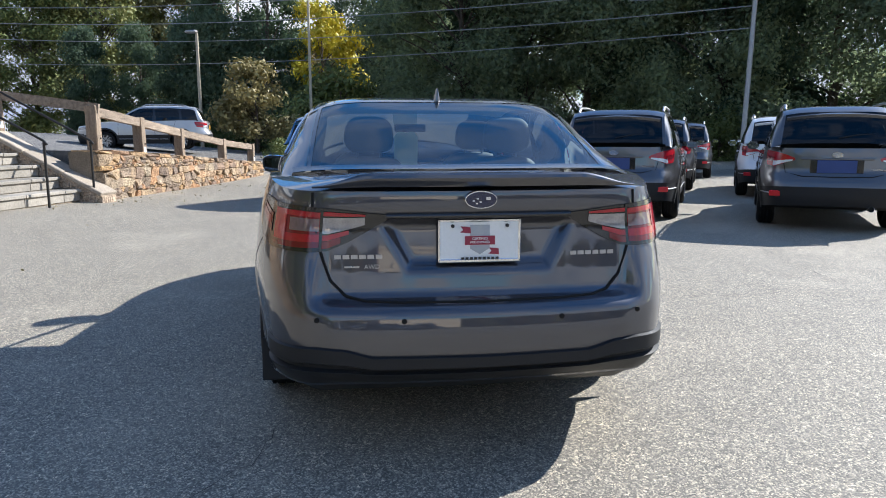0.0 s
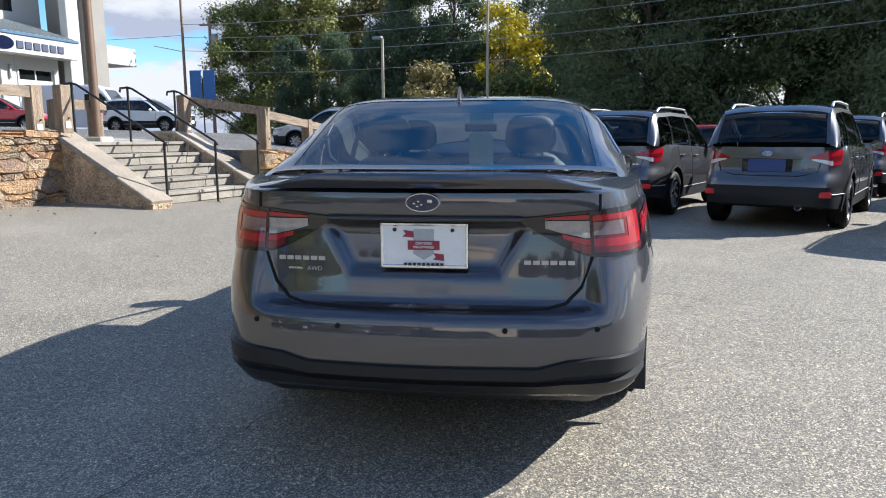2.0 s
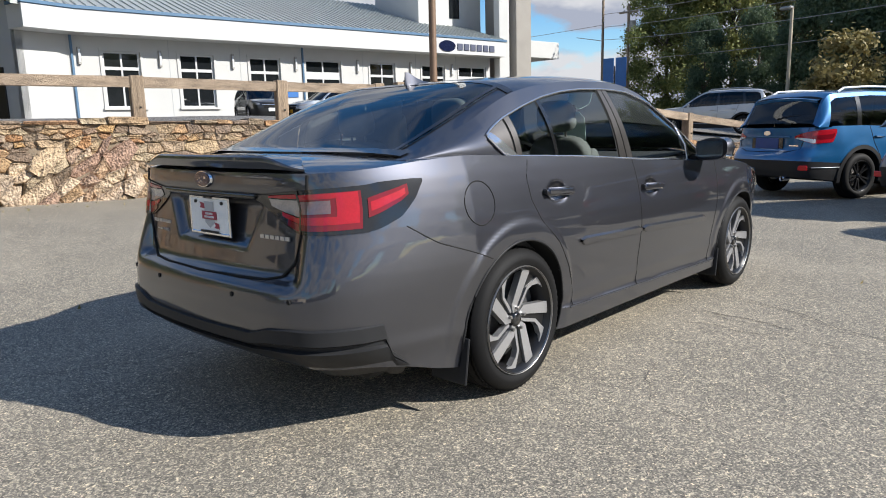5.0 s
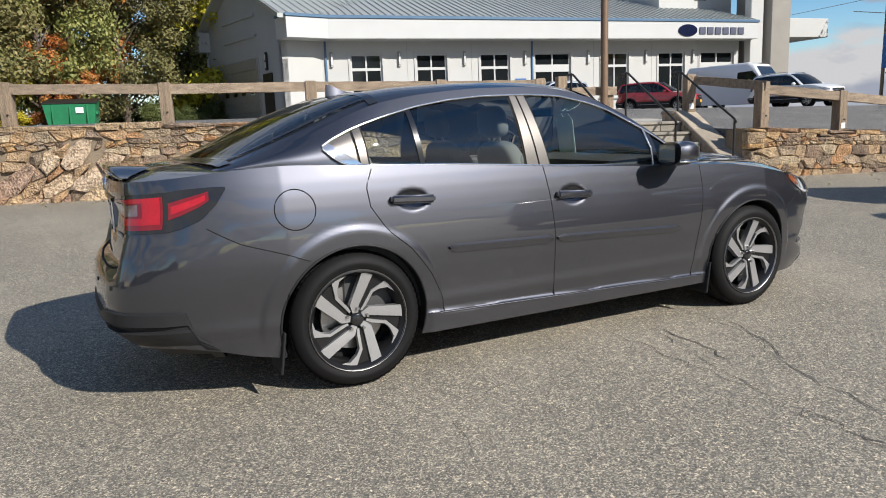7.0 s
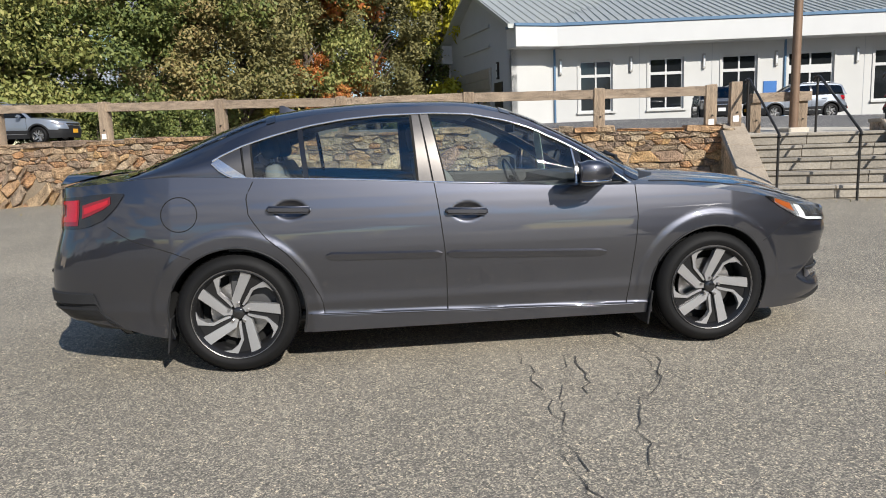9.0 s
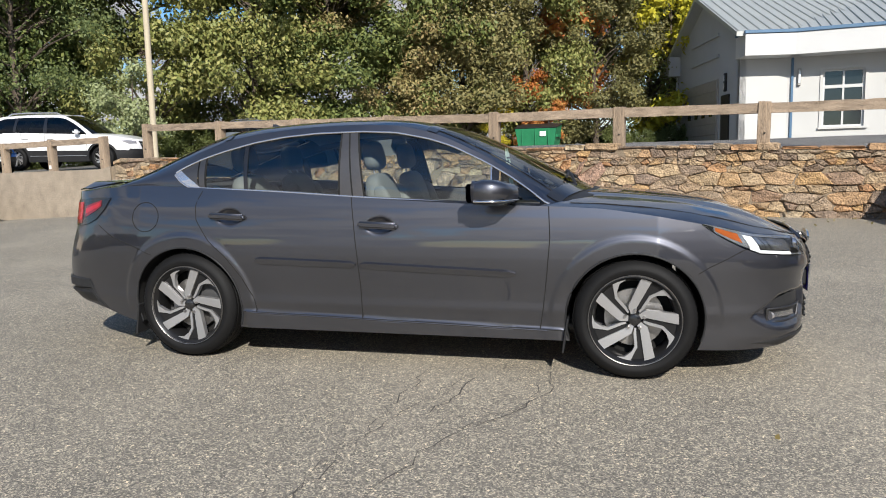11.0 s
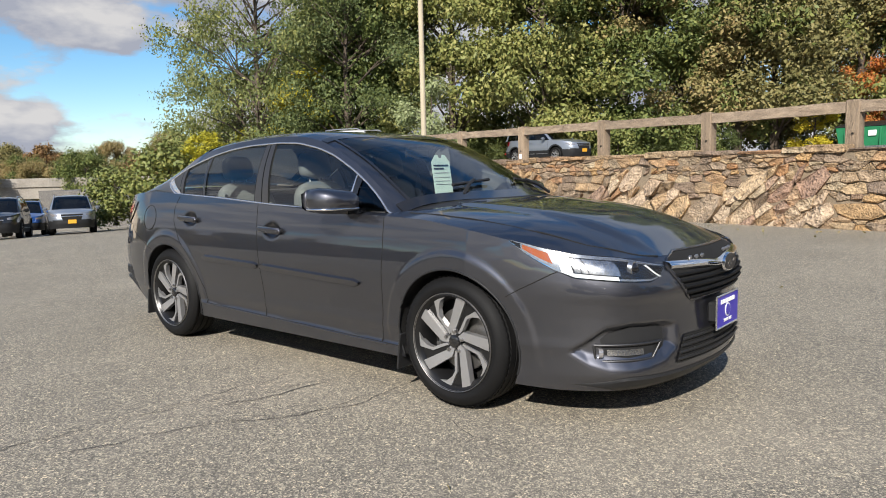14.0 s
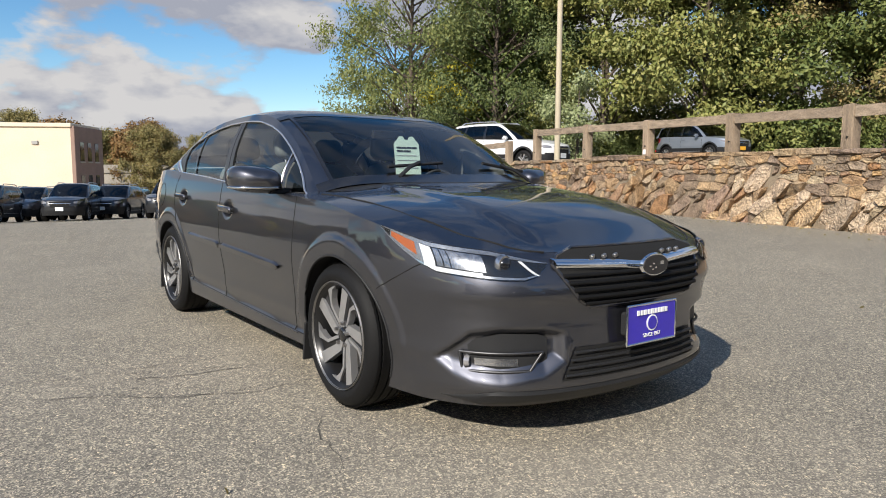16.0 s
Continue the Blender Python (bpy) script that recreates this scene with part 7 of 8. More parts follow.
    # raised middle of the hood with a soft crease each side
    ridge = np.interp(T[..., 0], [1.0, 1.6, 2.3], [0.52, 0.47, 0.43])
    T[..., 2] += 0.011 * sstep((ridge - T[..., 1]) / 0.09 + 0.5) * sstep((T[..., 0] - 0.95) / 0.1) * sstep((2.34 - T[..., 0]) / 0.3)
    n, m = T.shape[:2]
    cut = np.zeros((n, m), bool)
    for i in range(n):
        for j in range(m):
            x = T[i, j, 0]
            cut[i, j] = (-1.86 < x < 0.90) and q[j] > 0.075
    def treg(c, i, j):
        x, y, z = c
        if x > 0.95 and abs(y) < 0.80 - 0.10 * max(0, x - 1.0):
            return "*hood"
        if x < -1.86 and abs(y) < 0.66:
            return "*trunk_deck"
        return "*shoulder"
    emit_regions(car, T, cut, treg, {"*": "grey_paint"}, {})
    hx = np.concatenate([np.linspace(1.02, 1.72, 16), np.linspace(1.80, 2.26, 12)])
    hy = np.interp(hx, [1.02, 1.3, 1.72, 2.0, 2.2, 2.26], [0.795, 0.780, 0.735, 0.665, 0.55, 0.46])
    flat_t = T.reshape(-1, 3)
    hz = [flat_t[np.argmin((flat_t[:, 0] - a) ** 2 + (flat_t[:, 1] - b) ** 2), 2] for a, b in zip(hx, hy)]
    hz = np.convolve(np.pad(hz, 1, mode="edge"), (0.25, 0.5, 0.25), mode="valid")
    line_tube("shut_line", list(zip(hx, hy, hz)), 0.004, "gap", car)
    # greenhouse: roof, pillars, glass
    xs_roof = np.linspace(-1.13, 0.16, 40)
    q1 = np.linspace(0, 1, 16)
    grid_mesh("roof", S.top(xs_roof[:, None], q1[None, :]), "grey_paint", car, False, 179, mirror=True)
    for nm, xa, xb in (("windscreen", 0.16, 0.955), ("rear_window", -1.93, -1.13)):
        xs = np.linspace(xa, xb, 26)
        qi = np.linspace(0.085 if xa > 0 else 0.07, 1, 16)
        grid_mesh(nm, S.top(xs[:, None], qi[None, :], 0.004), "glass" if xa > 0 else "rear_glass", car, False, 179, "tinted laminated glass", mirror=True).visible_shadow = False
        qo = np.linspace(0, 0.09 if xa > 0 else 0.08, 5)
        both("a_pillar" if xa > 0 else "c_pillar_edge", S.top(xs[:, None], qo[None, :]), "grey_paint", car, False, 179)
        # black band round the glass
        band = np.linspace(0.085, 0.11, 3)
        both("glass_band", S.top(xs[:, None], band[None, :], 0.006), "gloss_black", car, False, 179)
        xt = np.linspace(xa, xa + 0.06, 3) if xa > 0 else np.linspace(xb - 0.05, xb, 3)
        grid_mesh("header_band", S.top(xt[:, None], q1[None, :], 0.006), "gloss_black", car, False, 179, mirror=True)
        xt = np.linspace(xb - 0.07, xb + 0.01, 3) if xa > 0 else np.linspace(xa - 0.01, xa + 0.05, 3)
        grid_mesh("lower_band", S.top(xt[:, None], q1[None, :], 0.006), "gloss_black", car, False, 179, mirror=True)
    both("c_pillar", patch_side(S, (-1.97, -1.97), (-1.45, -1.45), S.zr, 30, 12), "grey_paint", car, True, 179)
    both("roof_rail", patch_side(S, (-1.455, -1.455), (0.955, 0.955), S.zr, 70, 5, S.dlo), "grey_paint", car, True, 179)
    # the rear corner of the side windows runs up to a point
    def corner_low(x):
        return np.minimum(np.interp(x, (-1.475, -1.44, -1.39, -1.33, -1.27), (1.166, 1.128, 1.094, 1.068, 1.0)), S.dlo(x) - 0.002) * (x < -1.27) + 0.0 * x
    def low_z(x):
        return np.maximum(corner_low(x), S.zt(x) - 0.012)
    def chrome_z(x):
        return np.minimum(np.interp(x, (-1.475, -1.44, -1.41, -1.36, -1.30, -1.27), (1.195, 1.192, 1.170, 1.136, 1.094, 1.070)), S.dlo(x) - 0.001)
    both("quarter_base", patch_side(S, (-1.455, -1.455), (-1.262, -1.262), low_z, 16, 4), "grey_paint", car, True, 179)
    quarter = both("quarter_trim", patch_side(S, (-1.455, -1.455), (-1.300, -1.320), S.dlo, 16, 6, low_z, 0.002), "applique", car, True, 179)
    for nm, xa, xb in (("quarter_glass", (-1.245, -1.262), (-0.972, -1.002)), ("rear_door_glass", (-0.950, -0.980), (-0.340, -0.362)), ("front_door_glass", (-0.186, -0.264), (0.585, 0.575))):
        for o in both(nm, patch_side(S, xa, xb, S.dlo, 18, 8, off=-0.003), "side_glass", car, True, 179):
            o.visible_shadow = False
    for nm, xa, xb, mt, off in (
            ("b_pillar", (-0.352, -0.374), (-0.178, -0.256), "gap", -0.001),
            ("b_pillar_cover", (-0.338, -0.360), (-0.263, -0.321), "applique", 0.004),
            ("b_pillar_cover", (-0.253, -0.311), (-0.188, -0.266), "applique", 0.004),
            ("window_bar", (-0.975, -1.005), (-0.947, -0.977), "gloss_black", 0.003),
            ("rear_frame", (-1.296, -1.316), (-1.240, -1.258), "gap", -0.001),
            ("rear_frame_cover", (-1.288, -1.308), (-1.250, -1.268), "applique", 0.004),
            ("sail_panel", (0.580, 0.570), (0.622, 0.612), "gloss_black", 0.002)):
        both(nm, patch_side(S, xa, xb, S.dlo, 4, 8, off=off), mt, car, True, 179)
    xs = np.array([0.578, 0.572, 0.566])
    line_tube("sail_trim", [tuple(p) for p in S.side(xs, S.side_t(xs, S.dlo(xs)) * np.array([0.03, 0.5, 0.97]), 0.006)], 0.006, "trim", car)
    both("sail_glass", patch_side(S, (0.63, 0.62), (0.90, 0.90), S.dlo, 8, 5, off=-0.002), "dark_glass", car, True, 179)
    xs = np.linspace(-1.47, 0.915, 60)
    low = S.side(xs, np.maximum(0.030, S.side_t(xs, low_z(xs))), 0.009)
    hi = S.side(xs, S.side_t(xs, S.dlo(xs)), 0.005)
    line_tube("window_trim", [tuple(p) for p in low], 0.0065, "trim", car)
    line_tube("window_trim", [tuple(p) for p in hi], 0.0065, "trim", car)
    both("window_trim_corner", patch_side(S, (-1.468, -1.468), (-1.275, -1.275), chrome_z, 16, 4, low_z, 0.005), "trim", car, True, 60)
    # shut lines
    for ln in (rear_door, mid_door, front_door):
        xz = np.array([(np.interp(t, np.linspace(0, 1, len(ln)), [p[0] for p in ln]), np.interp(t, np.linspace(0, 1, len(ln)), [p[1] for p in ln])) for t in np.linspace(0, 1, 26)])
        line_tube("shut_line", [tuple(p) for p in S.pos(S.s_x(xz[:, 0]), np.minimum(xz[:, 1], S.zt(xz[:, 0])), -0.001)], 0.0032, "gap", car)
    for ln in (sill, rear_bump, nose_bump):
        xz = np.array([(np.interp(t, np.linspace(0, 1, len(ln)), [p[0] for p in ln]), np.interp(t, np.linspace(0, 1, len(ln)), [p[1] for p in ln])) for t in np.linspace(0, 1, 20)])
        sx = S.s_x(xz[:, 0] - (0.10 if ln is rear_bump else 0) * sstep((-1.7 - xz[:, 0]) / 0.5))
        line_tube("shut_line", [tuple(p) for p in S.pos(sx, xz[:, 1], -0.001)], 0.0028, "gap", car)
    # added bead of body paint on the sill's ledge, shaped to catch a sun highlight
    xs = np.linspace(-0.93, 0.90, 30)
    line_tube("sill_edge", [tuple(p) for p in S.pos(S.s_x(xs), 0.2815 - 0.0243 * xs, -0.002)], 0.0055, "grey_paint", car)
    # trunk shut line
    tl = np.array([(0.655, 1.05), (0.645, 0.98), (0.615, 0.86), (0.595, 0.80), (0.565, 0.72), (0.51, 0.665), (0.44, 0.65), (0.30, 0.645), (0.0, 0.643)])
    line_tube("shut_line", [tuple(p) for p in S.pos(S.s_rear(tl[:, 0]), tl[:, 1], 0.001)], 0.006, "gap", car)
    # fuel flap ring
    an = np.linspace(0, 2 * np.pi, 32)
    fl = S.pos(S.s_x(-1.645 + 0.095 * np.cos(an)), 0.90 + 0.092 * np.sin(an), 0.0)
    vs, fs = tube([(p[0], -p[1], p[2]) for p in fl], 0.0028, 6)
    link_mesh("fuel_flap", vs, fs, "gap", car, 60)
    # arch lips and liners
    for xw in SEDAN["axles"]:
        an = np.linspace(-0.42, np.pi + 0.42, 40)
        r = SEDAN["arch"]
        x, z = xw + r * np.cos(an), 0.335 + r * np.sin(an)
        ok = z > 0.19
        E = S.pos(S.s_x(x[ok]), z[ok])
        line_tube("arch_lip", [tuple(p) for p in E], 0.006, "black_plastic", car)
        I = np.stack([E, E * (1, 0.30 / 0.9, 1)], 1)
        both("wheel_liner", I, "gap", car, False, 60)
        # mud flap behind each wheel
        for sg in (1, -1):
            part("mud_flap", box_bm((0.012, 0.20, 0.20), (xw - 0.375, sg * 0.80, 0.235), 0.004, pose(0, 0, 0, 0, 8, 0)), "black_plastic", car)
    for sg in (1, -1):
        # side mouldings
        for xa, xb, za, zb in ((-0.875, -0.228, 0.640, 0.622), (-0.200, 0.725, 0.621, 0.585)):
            xs = np.linspace(xa, xb, 24)
            zc = np.interp(xs, [xa, xb], [za, zb])
            hh = 0.021 * np.minimum(1, np.minimum((xs - xa) / 0.03 + 0.35, (xb - xs) / 0.02 + 0.35))
            rows = [(-1.1, 0.0), (-1.0, 0.012), (0.55, 0.017), (1, 0.0)]
            G = np.stack([S.pos(S.s_x(xs), zc + hh * a, o) for a, o in rows], 1)
            G[..., 1] *= sg
            grid_mesh("side_moulding", G, "grey_paint", car, sg < 0, 40)
        # handles
        for hx, hz in ((-1.062, 0.905), (-0.083, 0.857)):
            c = S.pos(S.s_x(hx), hz)
            hb = box_bm((0.240, 0.027, 0.042), (c[0], sg * (c[1] + 0.022), hz), 0.0115, pose(0, 0, 0, 0, 2.6, 0), 3)
            hd = part("door_handle", hb, "grey_paint", car, smooth=50)
            for e in (-0.105, 0.105):
                part("handle_foot", box_bm((0.030, 0.030, 0.024), (c[0] + e, sg * (c[1] + 0.004), hz - 0.045 * e), 0.006), "black_plastic", hd)
        # mirror
        mv = []
        prof = [(-0.085, 0.35), (-0.07, 0.85), (-0.03, 1.0), (0.03, 0.96), (0.09, 0.7), (0.125, 0.25)]
        for k, (dx, sc) in enumerate(prof):
            ring = []
            for t in np.linspace(0, 2 * np.pi, 20)[:-1]:
                cy, cz = math.cos(t), math.sin(t)
                yy = 0.125 * np.sign(cy) * abs(cy) ** 0.6 * (sc if k > 0 else 0.93)
                zz = 0.072 * np.sign(cz) * abs(cz) ** 0.7 * (sc if k > 0 else 0.93)
                ring.append((0.605 + dx + 0.03 * (abs(yy) / 0.115) - 0.34 * yy, sg * (0.995 + yy), 1.045 + zz + 0.01 * yy / 0.115))
            mv += ring
        mf = [(k * 19 + i, (k + 1) * 19 + i, (k + 1) * 19 + (i + 1) % 19, k * 19 + (i + 1) % 19) for k in range(5) for i in range(19)]
        mf = [f if sg > 0 else f[::-1] for f in mf] + [tuple(range(19)), tuple(range(5 * 19, 6 * 19))]
        under = [f for f in mf[:-2] if sum(mv[q][2] for q in f) / 4 < 1.005]
        mir = link_mesh("side_mirror", mv, [f for f in mf if f not in under], "grey_paint", car, 50)
        link_mesh("mirror_underside", mv, under, "gloss_black", mir, 50)
        low = [p for p in ((0.605 + dx + 0.03 * sc - 0.34 * 0.118 * sc * e, sg * (0.995 + 0.118 * sc * e), 1.004) for e in (1, -1) for dx, sc in (prof[1:5] if e > 0 else prof[4:0:-1]))]
        vs, fs = tube(low + low[:1], 0.0065, 8)
        link_mesh("mirror_band", vs, fs, "chrome", mir, 60)
        link_mesh("mirror_glass", [(0.515 - 0.34 * a, sg * (0.995 + a), 1.045 + b) for a, b in ((-0.092, -0.044), (-0.070, -0.054), (0.080, -0.050), (0.098, -0.034), (0.100, 0.040), (0.085, 0.052), (-0.085, 0.052), (-0.095, 0.036))], [tuple(range(8))], "mirror", mir)
        part("mirror_base", box_bm((0.10, 0.13, 0.03), (0.655, sg * 0.875, 0.985), 0.01, pose(0, 0, 0, 0, 0, sg * 12), 2), "gloss_black", mir, smooth=40)
        # tail lamps on the corner
        si, so = S.s_rear(0.345), S.s_x(-2.03)
        ks = np.array([S.s_rear(0.345), S.s_rear(0.43), S.s_rear(0.50), S.s_rear(0.58), S.s_rear(0.70), S.s_rear(0.80), S.s_x(-2.22), S.s_x(-2.12), S.s_x(-2.03), S.s_x(-1.97)])
        lo = np.array([0.955, 0.905, 0.866, 0.832, 0.832, 0.838, 0.850, 0.885, 0.950, 1.012])
        hi_ = np.array([0.966, 0.974, 0.983, 0.992, 1.002, 1.010, 1.018, 1.022, 1.024, 1.022])
        fl_, fh = (lambda s: np.interp(s, ks, lo)), (lambda s: np.interp(s, ks, hi_))
        end = S.s_x(-1.97)

        def lamp(name, s0, s1, a, b, off, mat, parent, n=24, rows=8):
            G = S.strip(s0, s1, lambda s: fl_(s) + (fh(s) - fl_(s)) * a(s), lambda s: fl_(s) + (fh(s) - fl_(s)) * b(s), n, rows, off)
            G[..., 1] *= sg
            return grid_mesh(name, G, mat, parent, sg > 0, 60)
        c_ = lambda v: (lambda s: np.full_like(s, v))
        tail = lamp("tail_lamp", S.s_rear(0.345), end, c_(0.0), c_(1.0), 0.006, "gloss_black", car, 60, 8)
        s58, s66 = S.s_rear(0.60), S.s_rear(0.665)
        corner = S.s_x(-2.27) - 0.045
        lamp("red_upper", S.s_rear(0.44), s58, c_(0.82), c_(0.92), 0.009, "red_lamp", tail)
        lamp("clear_lens", S.s_rear(0.44), s58, c_(0.40), c_(0.78), 0.009, "clear_lamp", tail)
        lamp("red_lower", S.s_rear(0.50), s58, c_(0.24), c_(0.37), 0.009, "red_lamp", tail)
        lamp("red_base", S.s_rear(0.53), s58, c_(0.06), c_(0.23), 0.009, "deep_red", tail)
        lamp("red_body", s58 + 0.011, corner + 0.012, c_(0.09), c_(0.90), 0.0080, "deep_red", tail, 24)
        lamp("red_upper", s58 + 0.011, corner, c_(0.78), c_(0.89), 0.0095, "red_lamp", tail)
        lamp("smoked_lens", s58 + 0.013, S.s_rear(0.725), c_(0.46), c_(0.74), 0.0095, "smoked", tail)
        lamp("red_middle", S.s_rear(0.740), corner, c_(0.33), c_(0.78), 0.0095, "red_lamp", tail)
        lamp("red_lower", s58 + 0.011, corner, c_(0.22), c_(0.39), 0.0095, "red_lamp", tail)
        tip = [corner + 0.036, S.s_x(-2.07)]
        lamp("reflector", tip[0], tip[1], lambda s: np.interp(s, tip, [0.30, 0.46]), lambda s: np.interp(s, tip, [0.72, 0.84]), 0.009, "deep_red", tail)
        lamp("reflector_core", tip[0] + 0.012, tip[1] - 0.02, lambda s: np.interp(s, tip, [0.42, 0.56]), lambda s: np.interp(s, tip, [0.62, 0.74]), 0.0105, "red_lamp", tail)
        lamp("dark_band", s58 - 0.001, s58 + 0.009, c_(0.0), c_(1.0), 0.010, "gloss_black", tail, 3)
        # headlamps
        ks2 = np.array([S.s_x(1.72), S.s_x(1.84), S.s_x(1.95), S.s_x(2.04), S.s_front(0.66), S.s_front(0.58), S.s_front(0.53), S.s_front(0.475)])
        lo2 = np.array([0.862, 0.795, 0.735, 0.700, 0.680, 0.678, 0.692, 0.736])
        hi2 = np.array([0.868, 0.850, 0.832, 0.815, 0.790, 0.768, 0.755, 0.741])
        f2l, f2h = (lambda s: np.interp(s, ks2, lo2)), (lambda s: np.interp(s, ks2, hi2))

        def head(name, s0, s1, a, b, off, mat, parent, n=24, rows=6):
            G = S.strip(s0, s1, lambda s: f2l(s) + (f2h(s) - f2l(s)) * a(s), lambda s: f2l(s) + (f2h(s) - f2l(s)) * b(s), n, rows, off)
            G[..., 1] *= sg
            return grid_mesh(name, G, mat, parent, sg > 0, 60)
        s0, s1 = ks2[0], ks2[-1]
        hl = head("headlamp", s0, s1, c_(0.0), c_(1.0), 0.004, "gloss_black", car, 50, 8)
        head("chrome_bezel", s0, S.s_x(1.99), c_(0.02), c_(0.10), 0.007, "chrome", hl, 20, 3)
        head("chrome_brow", s0, s1, c_(0.84), c_(0.97), 0.007, "lamp_silver", hl, 40, 3)
        head("side_reflector", S.s_x(1.79), S.s_x(1.985), c_(0.10), c_(0.84), 0.006, "lamp_silver", hl)
        head("amber_reflector", S.s_x(1.80), S.s_x(1.955), c_(0.30), c_(0.80), 0.007, "amber", hl)
        head("daytime_light", S.s_x(1.985), S.s_x(2.040), c_(0.05), c_(0.82), 0.008, "white_lamp", hl, 10)
        head("daytime_light", S.s_x(2.040), S.s_front(0.700), c_(0.05), c_(0.20), 0.008, "white_lamp", hl)
        head("daytime_light", S.s_front(0.700), S.s_front(0.530), c_(0.05), c_(0.13), 0.008, "lamp_silver", hl)
        tick = np.linspace(S.s_front(0.530), S.s_front(0.585), 8)
        tz = np.linspace(0.07, 0.80, 8)
        tz = f2l(tick) + (f2h(tick) - f2l(tick)) * tz
        tk = np.stack([S.pos(tick, tz, 0.008), S.pos(tick + 0.014, tz, 0.008)], 1)
        tk[..., 1] *= sg
        grid_mesh("daytime_tick", tk, "white_lamp", hl, sg > 0, 60)
        bowl = head("reflector_bowl", S.s_x(2.048), S.s_front(0.690), c_(0.24), c_(0.80), 0.007, "lamp_bowl", hl)
        for a, b in ((2.075, 2.080), (2.105, 2.109)):
            head("bowl_fin", S.s_x(a), S.s_x(b), c_(0.24), c_(0.80), 0.009, "gloss_black", bowl, 3)
        pc = S.pos(S.s_front(0.625), 0.738, 0.004)
        lens = bmesh.new()
        bmesh.ops.create_uvsphere(lens, u_segments=18, v_segments=10, radius=0.031)
        bmesh.ops.translate(lens, vec=(pc[0] - 0.020, sg * pc[1], pc[2]), verts=lens.verts)
        part("projector_lens", lens, "gloss_black", hl, smooth=60)
        rg = cyl_bm(0.040, 0.034, 0.02, 24, Matrix.Translation((pc[0] - 0.016, sg * pc[1], pc[2])) @ pose(0, 0, 0, 0, 90, 0))
        part("projector_ring", rg, "lamp_bowl", hl, smooth=40)
        for o in (head("lamp_cover", s0, s1, c_(0.0), c_(1.0), 0.014, "lamp_glass", hl, 40, 6),):
            o.visible_shadow = False
        # fog lamp garnish
        sk = np.array([S.s_x(1.98), S.s_x(2.08), S.s_x(2.16), S.s_front(0.66), S.s_front(0.52), S.s_front(0.42)])
        lo3 = np.array([0.345, 0.285, 0.265, 0.262, 0.285, 0.345])
        hi3 = np.array([0.350, 0.405, 0.470, 0.495, 0.490, 0.460])
        def pocket(st, z, off):
            p = S.pos(st, z, off)
            p[..., 1] *= sg
            return p
        st = np.linspace(S.s_x(2.075), S.s_front(0.475), 26)
        lo_f, hi_f = np.interp(st, sk, lo3) + 0.022, np.interp(st, sk, hi3) - 0.028
        hi_f = np.maximum(hi_f, lo_f + 0.01)
        t8 = np.linspace(0, 1, 7)
        fog = grid_mesh("fog_lamp_surround", pocket(st[:, None] + 0 * t8, lo_f[:, None] + (hi_f - lo_f)[:, None] * t8, -0.036), "black_plastic", car, sg > 0, 30)
        # one bent steel garnish round the lamp
        for z0, z1, sa, sb in ((0.388, 0.392, S.s_x(2.10), S.s_front(0.50)), (0.312, 0.318, S.s_x(2.105), S.s_front(0.555))):
            ln = np.linspace(sa, sb, 14)
            vs, fs = tube([tuple(p) for p in pocket(ln, np.linspace(z0, z1, 14), -0.026)], 0.0065, 8)
            link_mesh("fog_trim", vs, fs, "dark_chrome", fog, 60)
        for sa, za, sb, zb in ((S.s_x(2.10), 0.388, S.s_x(2.105), 0.312), (S.s_front(0.50), 0.392, S.s_front(0.555), 0.318)):
            ln = np.linspace(sa, sb, 5)
            vs, fs = tube([tuple(p) for p in pocket(ln, np.linspace(za, zb, 5), -0.026)], 0.0065, 8)
            link_mesh("fog_trim", vs, fs, "dark_chrome", fog, 60)
        ln = np.linspace(S.s_x(2.155), S.s_front(0.60), 8)
        link = np.stack([pocket(ln, 0.338 + 0 * ln, -0.030), pocket(ln, 0.366 + 0 * ln, -0.034)], 1)
        grid_mesh("fog_reflector", link, "lamp_bowl", fog, sg > 0, 40)
        pc = pocket(np.array(S.s_x(2.128)), np.array(0.350), -0.030)
        part("fog_lamp", cyl_bm(0.024, 0.020, 0.02, 20, Matrix.Translation(tuple(pc)) @ pose(0, 0, 0, 0, 90, -35 * sg)), "clear_lamp", fog, smooth=40)
    # rear cladding
    kc = np.array([S.s_rear(0.0), S.s_rear(0.42), S.s_rear(0.52), S.s_rear(0.62), S.s_rear(0.84), S.s_x(-2.24), S.s_x(-2.16), S.s_x(-2.08)])
    hi4 = np.array([0.448, 0.452, 0.482, 0.490, 0.482, 0.455, 0.380, 0.285])
    lo4 = np.array([0.318, 0.318, 0.316, 0.312, 0.305, 0.296, 0.286, 0.278])
    ss = np.linspace(0, kc[-1], 90)
    h, l = np.interp(ss, kc, hi4), np.interp(ss, kc, lo4)
    rows = []
    for a, off in ((1.0, 0.0), (0.97, 0.014), (0.66, 0.022), (0.60, 0.002), (0.52, 0.002), (0.47, 0.024), (0.10, 0.006), (0.0, -0.02)):
        zz = l + (h - l) * a
        rows.append(S.pos(ss, zz, off * np.clip((kc[-1] - ss) / 0.18, 0, 1)))
    C = np.stack(rows, 1)
    grid_mesh("rear_cladding", C, "black_plastic", car, False, 38, "unpainted black lower bumper", mirror=True)
    Lw = np.stack([S.pos(ss, l, -0.02), S.pos(ss, l - 0.06, -0.08), S.pos(ss, l - 0.10, -0.35)], 1)
    grid_mesh("rear_valance", Lw, "black_plastic", car, False, 50, mirror=True)
    # plate and frame
    bar = np.linspace(-0.36, 0.36, 30)
